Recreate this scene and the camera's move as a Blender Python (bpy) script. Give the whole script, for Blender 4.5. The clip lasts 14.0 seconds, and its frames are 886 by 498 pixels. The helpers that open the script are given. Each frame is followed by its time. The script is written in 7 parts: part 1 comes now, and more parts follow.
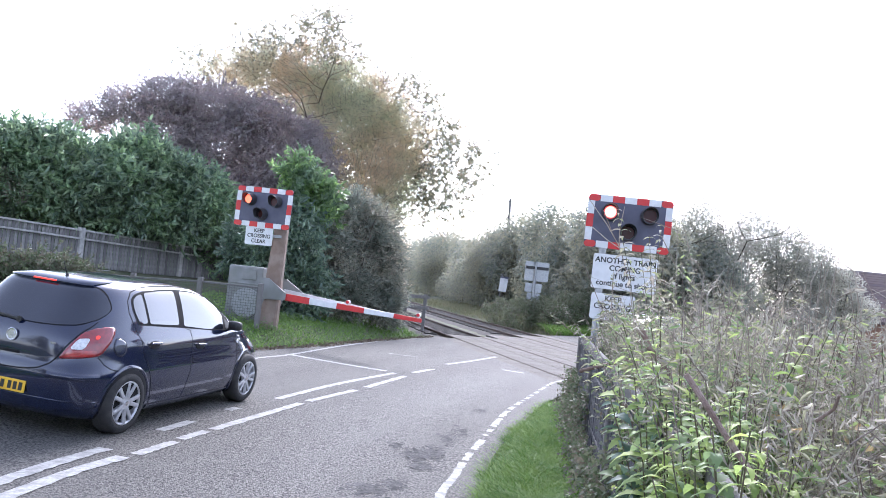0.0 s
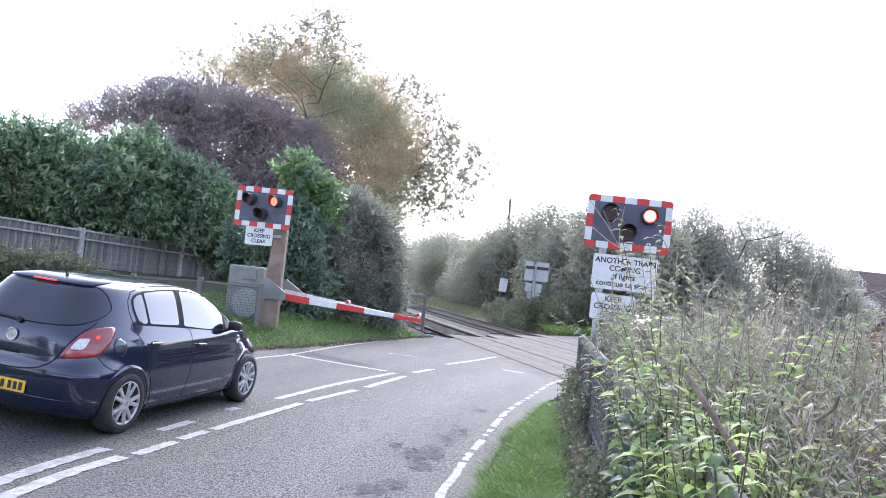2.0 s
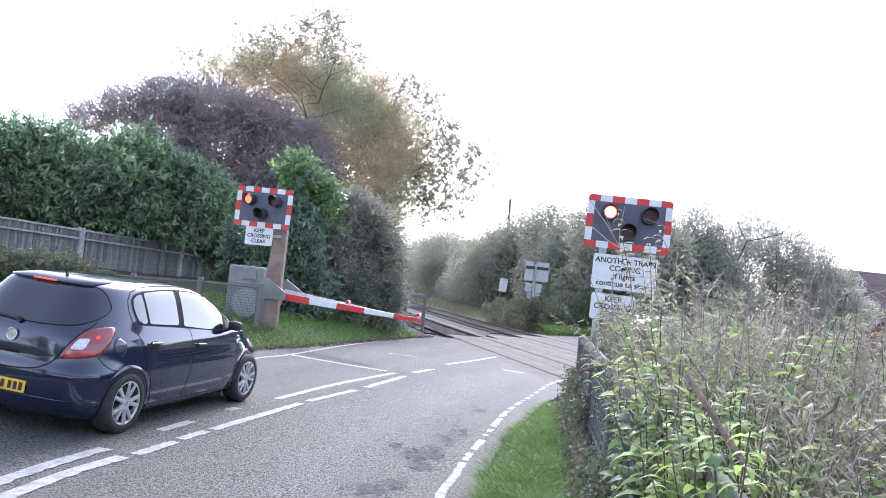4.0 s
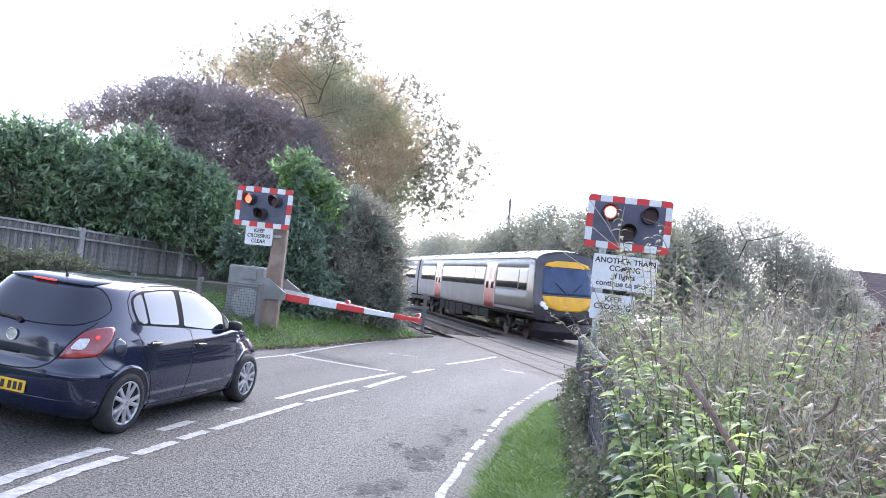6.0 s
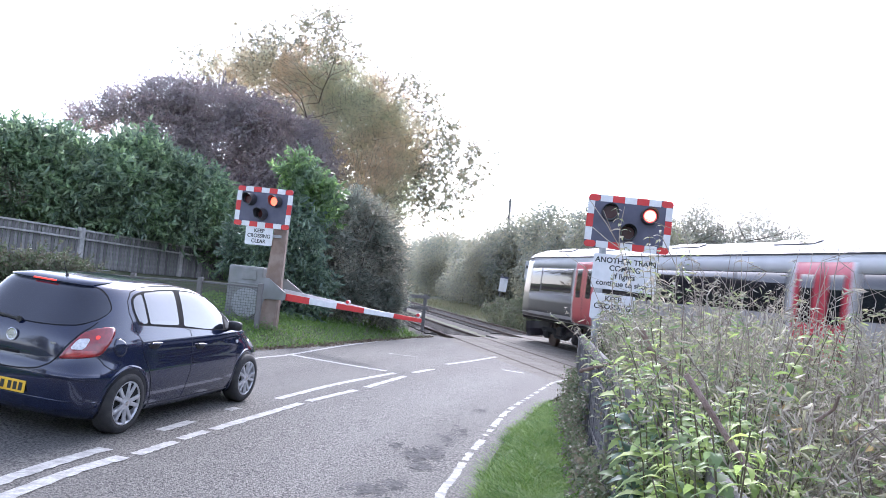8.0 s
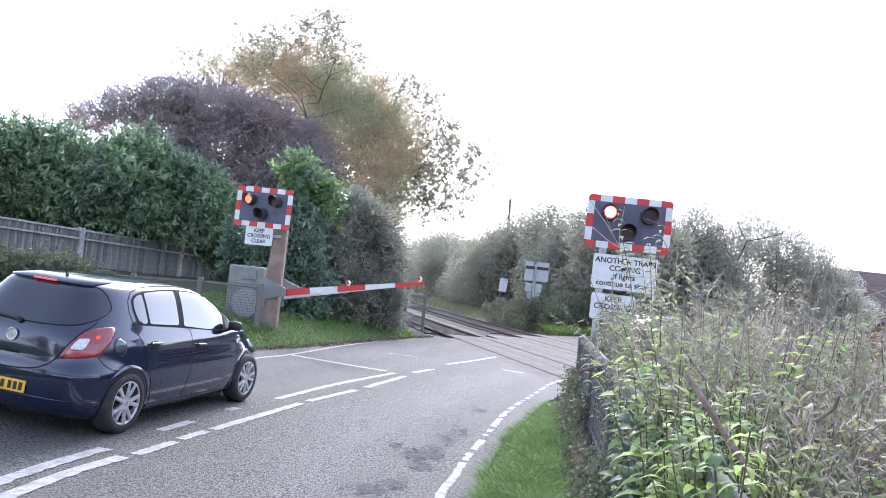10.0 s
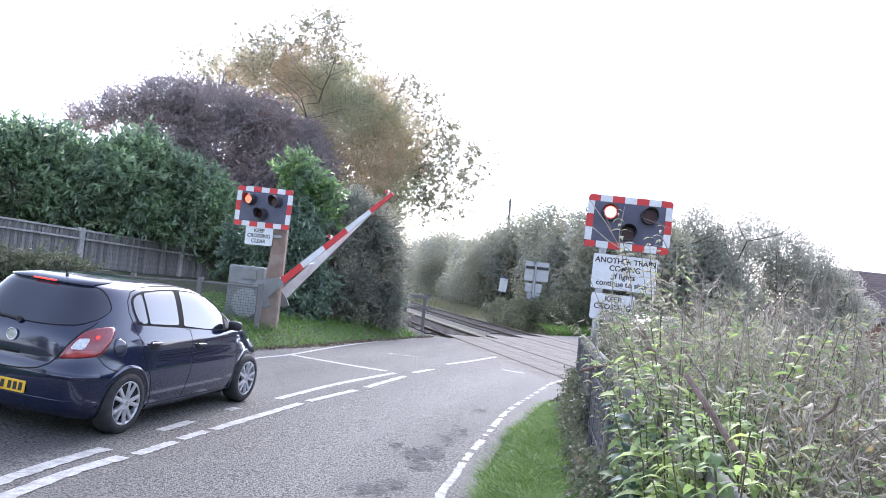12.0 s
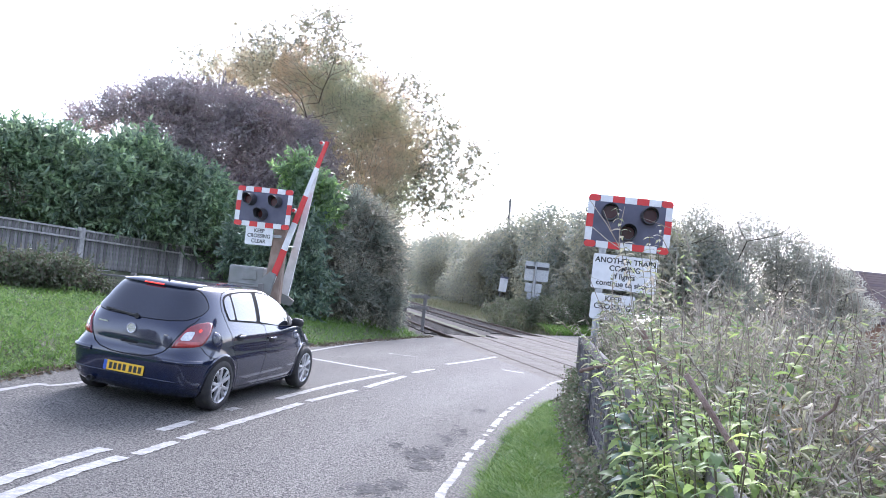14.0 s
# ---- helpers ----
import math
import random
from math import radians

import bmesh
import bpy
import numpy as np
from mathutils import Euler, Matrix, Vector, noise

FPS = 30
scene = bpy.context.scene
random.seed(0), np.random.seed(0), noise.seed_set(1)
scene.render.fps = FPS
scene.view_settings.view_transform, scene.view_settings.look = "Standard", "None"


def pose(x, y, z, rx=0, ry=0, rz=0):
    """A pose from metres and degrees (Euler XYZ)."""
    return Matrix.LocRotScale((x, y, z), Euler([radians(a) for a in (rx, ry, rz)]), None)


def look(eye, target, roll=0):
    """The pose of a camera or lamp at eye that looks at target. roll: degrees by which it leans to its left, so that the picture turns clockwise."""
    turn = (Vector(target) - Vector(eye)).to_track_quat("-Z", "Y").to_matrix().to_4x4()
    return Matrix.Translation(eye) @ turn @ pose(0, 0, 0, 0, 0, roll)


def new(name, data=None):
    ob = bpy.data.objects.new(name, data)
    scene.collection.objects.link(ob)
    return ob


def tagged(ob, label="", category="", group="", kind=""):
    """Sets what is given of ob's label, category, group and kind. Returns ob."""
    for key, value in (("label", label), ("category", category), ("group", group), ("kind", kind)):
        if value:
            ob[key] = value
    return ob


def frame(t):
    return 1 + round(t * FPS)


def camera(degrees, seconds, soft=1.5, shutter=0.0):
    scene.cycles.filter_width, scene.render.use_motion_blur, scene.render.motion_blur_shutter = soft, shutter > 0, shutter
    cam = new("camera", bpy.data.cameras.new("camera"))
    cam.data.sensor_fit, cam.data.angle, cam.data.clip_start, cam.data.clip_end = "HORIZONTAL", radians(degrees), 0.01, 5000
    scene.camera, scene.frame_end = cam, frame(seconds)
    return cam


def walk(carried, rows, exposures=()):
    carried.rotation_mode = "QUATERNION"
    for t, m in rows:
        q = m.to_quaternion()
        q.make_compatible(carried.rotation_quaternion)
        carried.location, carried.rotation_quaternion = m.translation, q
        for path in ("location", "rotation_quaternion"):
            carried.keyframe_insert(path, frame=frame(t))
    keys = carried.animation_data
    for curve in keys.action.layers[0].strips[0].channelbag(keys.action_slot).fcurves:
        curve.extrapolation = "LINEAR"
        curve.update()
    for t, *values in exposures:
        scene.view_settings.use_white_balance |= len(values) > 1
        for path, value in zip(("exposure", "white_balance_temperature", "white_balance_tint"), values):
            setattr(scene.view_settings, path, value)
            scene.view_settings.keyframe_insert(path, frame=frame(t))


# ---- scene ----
# ---- camera: held still, slightly tilted up and leaning left ----
cam = camera(58.58, 14.0, soft=0.6, shutter=0.12)
EYE = Vector((0, 0, 2.07))
AIM = EYE + Vector((0, math.cos(0.04144), math.sin(0.04144))) * 10
walk(cam, [(0, look(EYE, AIM, 5.97)), (14, look(EYE, AIM, 5.97))], exposures=[(0, 1.88, 5750, 18), (14, 1.88, 5750, 18)])

# ---- daylight: hazy bright sky, low sun ahead ----
SUN_EL, SUN_AZ = radians(38), radians(7)   # azimuth clockwise from +y
world = bpy.data.worlds.new("sky")
scene.world = world
world.use_nodes = True
wn = world.node_tree
sky = wn.nodes.new("ShaderNodeTexSky")
sky.sky_type = "NISHITA"
sky.sun_disc = False
sky.sun_elevation, sky.sun_rotation = SUN_EL, SUN_AZ
sky.air_density, sky.dust_density, sky.ozone_density = 1.0, 1.4, 1.0
haze = wn.nodes.new("ShaderNodeHueSaturation")
haze.inputs["Saturation"].default_value = 0.5
wn.links.new(sky.outputs[0], haze.inputs["Color"])
wn.links.new(haze.outputs[0], wn.nodes["Background"].inputs[0])
wn.nodes["Background"].inputs[1].default_value = 0.15
sun = new("sun", bpy.data.lights.new("sun", "SUN"))
sun.data.energy, sun.data.angle, sun.data.color = 1.35, radians(22.0), (1.0, 0.94, 0.87)
sdir = Vector((math.sin(SUN_AZ) * math.cos(SUN_EL), math.cos(SUN_AZ) * math.cos(SUN_EL), math.sin(SUN_EL)))
sun.matrix_basis = look(sdir * 60, (0, 0, 0))


# ---- materials ----
def mat(name, col, rough=0.6, metal=0.0, col2=None, scale=8.0, detail=6.0, bump=0.0, bump_scale=60.0, spec=0.5, coat=0.0,
        stain=None, stain_scale=0.8, stain_amount=0.5, emit=None, power=0.0, random_col=None, island=False):
    """Principled material with colour noise at two scales and fine relief, in object metres."""
    m = bpy.data.materials.new(name)
    m.use_nodes = True
    nt = m.node_tree
    b = nt.nodes["Principled BSDF"]
    b.inputs["Roughness"].default_value = rough
    b.inputs["Metallic"].default_value = metal
    b.inputs["Specular IOR Level"].default_value = spec
    b.inputs["Coat Weight"].default_value = coat
    b.inputs["Coat Roughness"].default_value = 0.03
    tc = nt.nodes.new("ShaderNodeTexCoord")
    out = None

    def noise_tex(sc, det):
        n = nt.nodes.new("ShaderNodeTexNoise")
        n.inputs["Scale"].default_value, n.inputs["Detail"].default_value = sc, det
        nt.links.new(tc.outputs["Object"], n.inputs["Vector"])
        return n.outputs["Fac"]

    def mix(fac, a, c):
        x = nt.nodes.new("ShaderNodeMix")
        x.data_type = "RGBA"
        for s, v in ((x.inputs[0], fac), (x.inputs[6], a), (x.inputs[7], c)):
            if isinstance(v, bpy.types.NodeSocket):
                nt.links.new(v, s)
            elif isinstance(v, (tuple, list)):
                s.default_value = (*v, 1)
            else:
                s.default_value = v
        return x.outputs[2]

    def ramp(fac, lo, hi):
        r = nt.nodes.new("ShaderNodeMapRange")
        r.inputs[1].default_value, r.inputs[2].default_value = lo, hi
        nt.links.new(fac, r.inputs[0])
        return r.outputs[0]

    out = col
    if col2:
        out = mix(ramp(noise_tex(scale, detail), 0.35, 0.65), col, col2)
    if random_col:
        if island:
            g = nt.nodes.new("ShaderNodeNewGeometry")
            rnd = g.outputs["Random Per Island"]
        else:
            g = nt.nodes.new("ShaderNodeObjectInfo")
            rnd = g.outputs["Random"]
        out = mix(rnd, out, random_col)
    if stain:
        k = nt.nodes.new("ShaderNodeMath")
        k.operation = "MULTIPLY"
        k.inputs[1].default_value = stain_amount
        nt.links.new(ramp(noise_tex(stain_scale, 8.0), 0.45, 0.7), k.inputs[0])
        out = mix(k.outputs[0], out, stain)
    if isinstance(out, bpy.types.NodeSocket):
        nt.links.new(out, b.inputs["Base Color"])
    else:
        b.inputs["Base Color"].default_value = (*out, 1)
    if bump:
        bp = nt.nodes.new("ShaderNodeBump")
        bp.inputs["Strength"].default_value = bump
        bp.inputs["Distance"].default_value = 0.02
        nt.links.new(noise_tex(bump_scale, 4.0), bp.inputs["Height"])
        nt.links.new(bp.outputs[0], b.inputs["Normal"])
    if emit:
        b.inputs["Emission Color"].default_value = (*emit, 1)
        b.inputs["Emission Strength"].default_value = power
    return m


def leaf_mat(name, cols, rough=0.5, trans=0.35, spec=0.35, sat=1.0, alt=None, alt_scale=0.3):
    """Leaves: each leaf its own colour, some light let through; alt: the colours of other boughs."""
    m = bpy.data.materials.new(name)
    m.use_nodes = True
    nt = m.node_tree
    b = nt.nodes["Principled BSDF"]
    b.inputs["Roughness"].default_value = rough
    b.inputs["Specular IOR Level"].default_value = spec
    g = nt.nodes.new("ShaderNodeNewGeometry")

    def palette(colours):
        ramp = nt.nodes.new("ShaderNodeValToRGB")
        els = ramp.color_ramp.elements
        while len(els) < len(colours):
            els.new(0.5)
        for i, c in enumerate(colours):
            els[i].position = i / max(1, len(colours) - 1)
            els[i].color = (*c, 1)
        return ramp
    r = palette(cols)
    oi = nt.nodes.new("ShaderNodeObjectInfo")
    add = nt.nodes.new("ShaderNodeMath")
    add.operation = "ADD"
    wrap = nt.nodes.new("ShaderNodeMath")
    wrap.operation = "FRACT"
    nt.links.new(g.outputs["Random Per Island"], add.inputs[0])
    nt.links.new(oi.outputs["Random"], add.inputs[1])
    nt.links.new(add.outputs[0], wrap.inputs[0])
    nt.links.new(wrap.outputs[0], r.inputs[0])
    tint = r.outputs[0]
    if alt:
        r2 = palette(alt)
        nt.links.new(wrap.outputs[0], r2.inputs[0])
        tc = nt.nodes.new("ShaderNodeTexCoord")
        nz = nt.nodes.new("ShaderNodeTexNoise")
        nz.inputs["Scale"].default_value, nz.inputs["Detail"].default_value = alt_scale, 3.0
        nt.links.new(tc.outputs["Object"], nz.inputs["Vector"])
        rng_ = nt.nodes.new("ShaderNodeMapRange")
        rng_.inputs[1].default_value, rng_.inputs[2].default_value = 0.40, 0.60
        nt.links.new(nz.outputs["Fac"], rng_.inputs[0])
        mc = nt.nodes.new("ShaderNodeMix")
        mc.data_type = "RGBA"
        nt.links.new(rng_.outputs[0], mc.inputs[0])
        nt.links.new(r.outputs[0], mc.inputs[6])
        nt.links.new(r2.outputs[0], mc.inputs[7])
        tint = mc.outputs[2]
    nt.links.new(tint, b.inputs["Base Color"])
    t = nt.nodes.new("ShaderNodeBsdfTranslucent")
    hs = nt.nodes.new("ShaderNodeHueSaturation")
    hs.inputs["Value"].default_value = 1.6
    hs.inputs["Saturation"].default_value = sat
    nt.links.new(tint, hs.inputs["Color"])
    nt.links.new(hs.outputs[0], t.inputs["Color"])
    mx = nt.nodes.new("ShaderNodeMixShader")
    mx.inputs[0].default_value = trans
    nt.links.new(b.outputs[0], mx.inputs[1])
    nt.links.new(t.outputs[0], mx.inputs[2])
    nt.links.new(mx.outputs[0], nt.nodes["Material Output"].inputs["Surface"])
    return m


M = {}
M["asphalt"] = mat("asphalt", (0.012, 0.012, 0.013), 0.76, col2=(0.240, 0.229, 0.209), scale=46, detail=4.0, bump=1.0, bump_scale=70, stain=(0.16, 0.155, 0.147), stain_scale=0.5, stain_amount=0.3, spec=0.35)
# bands along the road: wheel-path wear, and sun glare painted on the right lane
nt_ = M["asphalt"].node_tree
att = nt_.nodes.new("ShaderNodeAttribute")
att.attribute_name = "across"
wear_glare_ramp = nt_.nodes.new("ShaderNodeValToRGB")
els_ = wear_glare_ramp.color_ramp.elements
for i_, (p_, v_) in enumerate(((0.0, 1.0), (0.10, 0.95), (0.20, 1.12), (0.30, 0.88), (0.40, 1.05), (0.50, 0.90), (0.62, 1.04), (0.74, 1.22), (0.85, 1.02), (0.93, 1.08))):
    if i_ > 1:
        els_.new(p_)
    els_[i_].position = p_
    els_[i_].color = (v_ * 0.72, v_ * 0.72, v_ * 0.72, 1)
nt_.links.new(att.outputs["Fac"], wear_glare_ramp.inputs[0])
worn = nt_.nodes.new("ShaderNodeMix")
worn.data_type, worn.blend_type = "RGBA", "MULTIPLY"
worn.inputs[0].default_value = 1.0
pb_ = nt_.nodes["Principled BSDF"]
nt_.links.new(pb_.inputs["Base Color"].links[0].from_socket, worn.inputs[6])
nt_.links.new(wear_glare_ramp.outputs[0], worn.inputs[7])
nt_.links.new(worn.outputs[2], pb_.inputs["Base Color"])
M["patch"] = mat("worn_asphalt", (0.006, 0.006, 0.008), 0.9, col2=(0.018, 0.018, 0.020), scale=38, random_col=(0.085, 0.083, 0.082), island=True)
M["deck"] = mat("crossing_deck", (0.045, 0.042, 0.038), 0.85, col2=(0.200, 0.178, 0.148), scale=38, detail=4, bump=0.8, bump_scale=60, random_col=(0.125, 0.113, 0.100), spec=0.3, stain=(0.21, 0.195, 0.175), stain_scale=1.3, stain_amount=0.5)
M["white_line"] = mat("road_paint", (0.40, 0.40, 0.385), 0.75, col2=(0.27, 0.27, 0.26), scale=30, bump=0.3, bump_scale=150, stain=(0.16, 0.16, 0.16), stain_scale=9, stain_amount=0.75, spec=0.3)
M["soil"] = mat("soil", (0.10, 0.085, 0.06), 0.95, col2=(0.06, 0.09, 0.03), scale=2.5, bump=0.8, bump_scale=30, stain=(0.05, 0.08, 0.02), stain_scale=0.6)
M["grass"] = leaf_mat("grass_blades", [(0.040, 0.098, 0.021), (0.086, 0.178, 0.034), (0.132, 0.247, 0.052), (0.218, 0.310, 0.103), (0.052, 0.121, 0.023), (0.115, 0.213, 0.046)], 0.55, 0.3, 0.25, 1.05, alt=[(0.092, 0.161, 0.034), (0.184, 0.287, 0.069), (0.138, 0.230, 0.052)], alt_scale=2.5)
M["laurel"] = leaf_mat("laurel_leaves", [(0.132, 0.205, 0.125), (0.212, 0.317, 0.178), (0.409, 0.542, 0.277), (0.159, 0.238, 0.146), (0.291, 0.416, 0.225)], 0.34, 0.33, 0.8, alt=[(0.093, 0.146, 0.106), (0.159, 0.225, 0.152), (0.305, 0.397, 0.238), (0.132, 0.185, 0.132)], alt_scale=0.8)
M["dark_laurel"] = leaf_mat("dark_laurel_leaves", [(0.086, 0.137, 0.108), (0.144, 0.209, 0.151), (0.259, 0.346, 0.223), (0.115, 0.166, 0.130)], 0.36, 0.3, 0.7)
M["purple"] = leaf_mat("copper_leaves", [(0.358, 0.286, 0.294), (0.486, 0.372, 0.358), (0.443, 0.372, 0.315), (0.315, 0.272, 0.294), (0.400, 0.365, 0.315)], 0.5, 0.42, alt=[(0.286, 0.257, 0.286), (0.386, 0.336, 0.336), (0.343, 0.322, 0.300)], alt_scale=0.5)
M["birch"] = leaf_mat("autumn_leaves", [(0.427, 0.458, 0.321), (0.533, 0.533, 0.373), (0.587, 0.554, 0.395), (0.395, 0.427, 0.321)], 0.5, 0.62, alt=[(0.576, 0.480, 0.330), (0.683, 0.533, 0.362), (0.512, 0.470, 0.352), (0.619, 0.512, 0.395)], alt_scale=0.35)
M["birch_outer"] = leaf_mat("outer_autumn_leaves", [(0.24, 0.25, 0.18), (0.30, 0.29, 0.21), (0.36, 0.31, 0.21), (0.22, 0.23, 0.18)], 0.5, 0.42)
M["ivy"] = leaf_mat("bright_laurel_leaves", [(0.115, 0.196, 0.081), (0.184, 0.299, 0.103), (0.333, 0.483, 0.161), (0.149, 0.230, 0.092)], 0.36, 0.36, 0.6, alt=[(0.103, 0.161, 0.103), (0.172, 0.253, 0.138)], alt_scale=1.2)
M["shrub"] = leaf_mat("grey_shrub_leaves", [(0.237, 0.250, 0.206), (0.325, 0.325, 0.256), (0.475, 0.450, 0.338), (0.250, 0.250, 0.225), (0.413, 0.350, 0.263)], 0.5, 0.38, 0.25, alt=[(0.150, 0.188, 0.156), (0.250, 0.269, 0.219), (0.188, 0.206, 0.175)], alt_scale=1.1)
M["orange"] = leaf_mat("orange_leaves", [(0.38, 0.27, 0.13), (0.24, 0.22, 0.13), (0.19, 0.19, 0.12), (0.46, 0.31, 0.14), (0.22, 0.21, 0.13)], 0.5, 0.45)
M["far_leaf"] = leaf_mat("hedge_leaves", [(0.192, 0.223, 0.192), (0.261, 0.283, 0.230), (0.353, 0.353, 0.261), (0.238, 0.245, 0.238)], 0.5, 0.32, alt=[(0.307, 0.307, 0.223), (0.399, 0.376, 0.268), (0.261, 0.268, 0.230)], alt_scale=0.4)
M["thorn_leaf"] = leaf_mat("thorn_leaves", [(0.253, 0.259, 0.224), (0.336, 0.336, 0.280), (0.434, 0.420, 0.343), (0.307, 0.301, 0.280)], 0.5, 0.45)
M["bramble"] = leaf_mat("bramble_leaves", [(0.08, 0.11, 0.06), (0.12, 0.15, 0.08), (0.16, 0.17, 0.12), (0.14, 0.115, 0.09)], 0.55, 0.3)
M["bark"] = mat("bark", (0.11, 0.09, 0.07), 0.9, col2=(0.06, 0.05, 0.045), scale=9, bump=1.0, bump_scale=25)
M["twig"] = mat("twig", (0.15, 0.095, 0.075), 0.9, col2=(0.27, 0.20, 0.165), scale=20, bump=0.8, bump_scale=60)


# ---- mesh helpers ----
def part(name, bm, material, parent=None, label="", smooth=False):
    me = bpy.data.meshes.new(name)
    bm.to_mesh(me)
    bm.free()
    for mm in (material if isinstance(material, (list, tuple)) else [material]):
        me.materials.append(mm)
    if smooth:
        me.polygons.foreach_set("use_smooth", [True] * len(me.polygons))
    ob = new(name, me)
    ob.parent = parent
    if label:
        tagged(ob, label)
    return ob


def cloud(name, verts, faces, material, parent=None, smooth=False):
    """One mesh from arrays: verts (n, 3), faces (m, 3 or 4)."""
    verts, faces = np.asarray(verts, dtype=np.float32), np.asarray(faces, dtype=np.int32)
    me = bpy.data.meshes.new(name)
    k = faces.shape[1]
    me.vertices.add(len(verts))
    me.vertices.foreach_set("co", verts.ravel())
    me.loops.add(faces.size)
    me.loops.foreach_set("vertex_index", faces.ravel())
    me.polygons.add(len(faces))
    me.polygons.foreach_set("loop_start", np.arange(0, faces.size, k, dtype=np.int32))
    me.update(calc_edges=True)
    me.validate()
    if smooth:
        me.polygons.foreach_set("use_smooth", [True] * len(me.polygons))
    me.materials.append(material)
    ob = new(name, me)
    ob.parent = parent
    return ob


def box(bm, sx, sy, sz, m=None, bevel=0.0, seg=2):
    """A box of these sizes, centred, then moved by m."""
    r = bmesh.ops.create_cube(bm, size=1.0)
    bmesh.ops.scale(bm, vec=(sx, sy, sz), verts=r["verts"])
    if bevel:
        es = list({e for v in r["verts"] for e in v.link_edges})
        rb = bmesh.ops.bevel(bm, geom=es, offset=bevel, segments=seg, profile=0.6, affect="EDGES")
        vs = list({v for f in rb["faces"] for v in f.verts} | {v for v in r["verts"] if v.is_valid})
    else:
        vs = r["verts"]
    if m is not None:
        bmesh.ops.transform(bm, matrix=m, verts=vs)
    return vs


def cyl(bm, r1, r2, h, m=None, seg=16, caps=True):
    """A cone or cylinder along z, centred, then moved by m."""
    r = bmesh.ops.create_cone(bm, cap_ends=caps, segments=seg, radius1=r1, radius2=r2, depth=h)
    if m is not None:
        bmesh.ops.transform(bm, matrix=m, verts=r["verts"])
    return r["verts"]


def between(a, b):
    """The pose of a bar along z whose middle lies between a and b, and its length."""
    a, b = Vector(a), Vector(b)
    return Matrix.Translation((a + b) / 2) @ (b - a).to_track_quat("Z", "Y").to_matrix().to_4x4(), (b - a).length


def bar(bm, a, b, r, seg=8, r2=None):
    m, n = between(a, b)
    return cyl(bm, r, r if r2 is None else r2, n, m, seg)


def sweep(bm, rings, close=False, caps=True):
    """Skin a row of rings of equally many points."""
    vs = [[bm.verts.new(p) for p in ring] for ring in rings]
    n = len(vs[0])
    for a, b in zip(vs, vs[1:]):
        for i in range(n if close else n - 1):
            j = (i + 1) % n
            bm.faces.new((a[i], a[j], b[j], b[i]))
    if caps and close:
        bm.faces.new(vs[0][::-1])
        bm.faces.new(vs[-1])
    bmesh.ops.recalc_face_normals(bm, faces=bm.faces)
    return vs


# ---- the lie of the land ----
TRACK = Vector((4.28, 33.40))               # a point on the far track's centre line
TH, BEND = -1.344, 0.000875                 # its heading there and how it bends
TD, TN = Vector((math.cos(TH), math.sin(TH))), Vector((math.sin(TH), -math.cos(TH)))
RAIL_Z = 0.13
SIX_FOOT = 3.85                             # from track centre to track centre


def smooth(a, b, x):
    t = min(1, max(0, (x - a) / (b - a)))
    return t * t * (3 - 2 * t)


def heading(s):
    return TH + BEND * max(-60, min(30, s))


def on_track(s, d, z=0.0):
    """s metres along the track, d metres from the far track's centre towards the near side."""
    c = max(-60, min(30, s))
    th = TH + BEND * c
    q = TRACK + Vector((math.sin(th) - math.sin(TH), math.cos(TH) - math.cos(th))) / BEND
    q = q + Vector((math.cos(th), math.sin(th))) * (s - c) + Vector((math.sin(th), -math.cos(th))) * d
    return Vector((q.x, q.y, RAIL_Z + z))


def track_d(x, y):
    v = Vector((x, y)) - TRACK
    s = max(-60, min(30, v.dot(TD)))
    return v.dot(TN) + BEND * s * s / 2 + BEND * s * (v.dot(TD) - s)


def road_z(x, y):
    """The road's banked bend, flattening out to the rails."""
    d = track_d(x, y)
    if d < 0:
        return RAIL_Z
    plane = min(0.95, max(-0.5, -0.0423 * x + 0.0143 * y))
    return RAIL_Z + (plane - RAIL_Z) * smooth(5.5, 13, d)


ROAD = [((-6, -30), (0.3, -30)), ((-5.95, -12), (0.2, -12)), ((-5.9, -3), (0.15, -3)), ((-5.7, 3), (0.25, 3)), ((-5.2, 9.2), (0.6, 7.69)), ((-4.45, 12.3), (1.1, 10.4)), ((-3.6, 15.3), (1.97, 13.61)), ((-2.67, 18.29), (2.65, 15.44)), ((-1.81, 21.82), (4.0, 18.3)), ((-0.33, 26.78), (5.8, 21.5)), ((2.2, 31.5), (8.4, 25.5)), ((5.2, 36), (11.7, 29.5)), ((9.2, 41), (15.7, 33.5)), ((18, 48), (24, 40)), ((40, 62), (45, 54)), ((110, 100), (115, 91))]


def spline(pts, n):
    """Catmull-Rom through pts, n steps a span."""
    P = [Vector(p) for p in pts]
    P = [2 * P[0] - P[1]] + P + [2 * P[-1] - P[-2]]
    out = []
    for i in range(1, len(P) - 2):
        a, b, c, d = P[i - 1:i + 3]
        for k in range(n):
            t = k / n
            out.append(0.5 * (2 * b + (c - a) * t + (2 * a - 5 * b + 4 * c - d) * t * t + (3 * b - a - 3 * c + d) * t ** 3))
    out.append(P[-2])
    return out


ROAD_L, ROAD_R = spline([r[0] for r in ROAD], 40), spline([r[1] for r in ROAD], 40)
_ly, _lx = np.array([p.y for p in ROAD_L]), np.array([p.x for p in ROAD_L])
_ry, _rx = np.array([p.y for p in ROAD_R]), np.array([p.x for p in ROAD_R])


def left_of_road(x, y):
    return float(np.interp(y, _ly, _lx)) - x


def right_of_road(x, y):
    return x - float(np.interp(y, _ry, _rx))


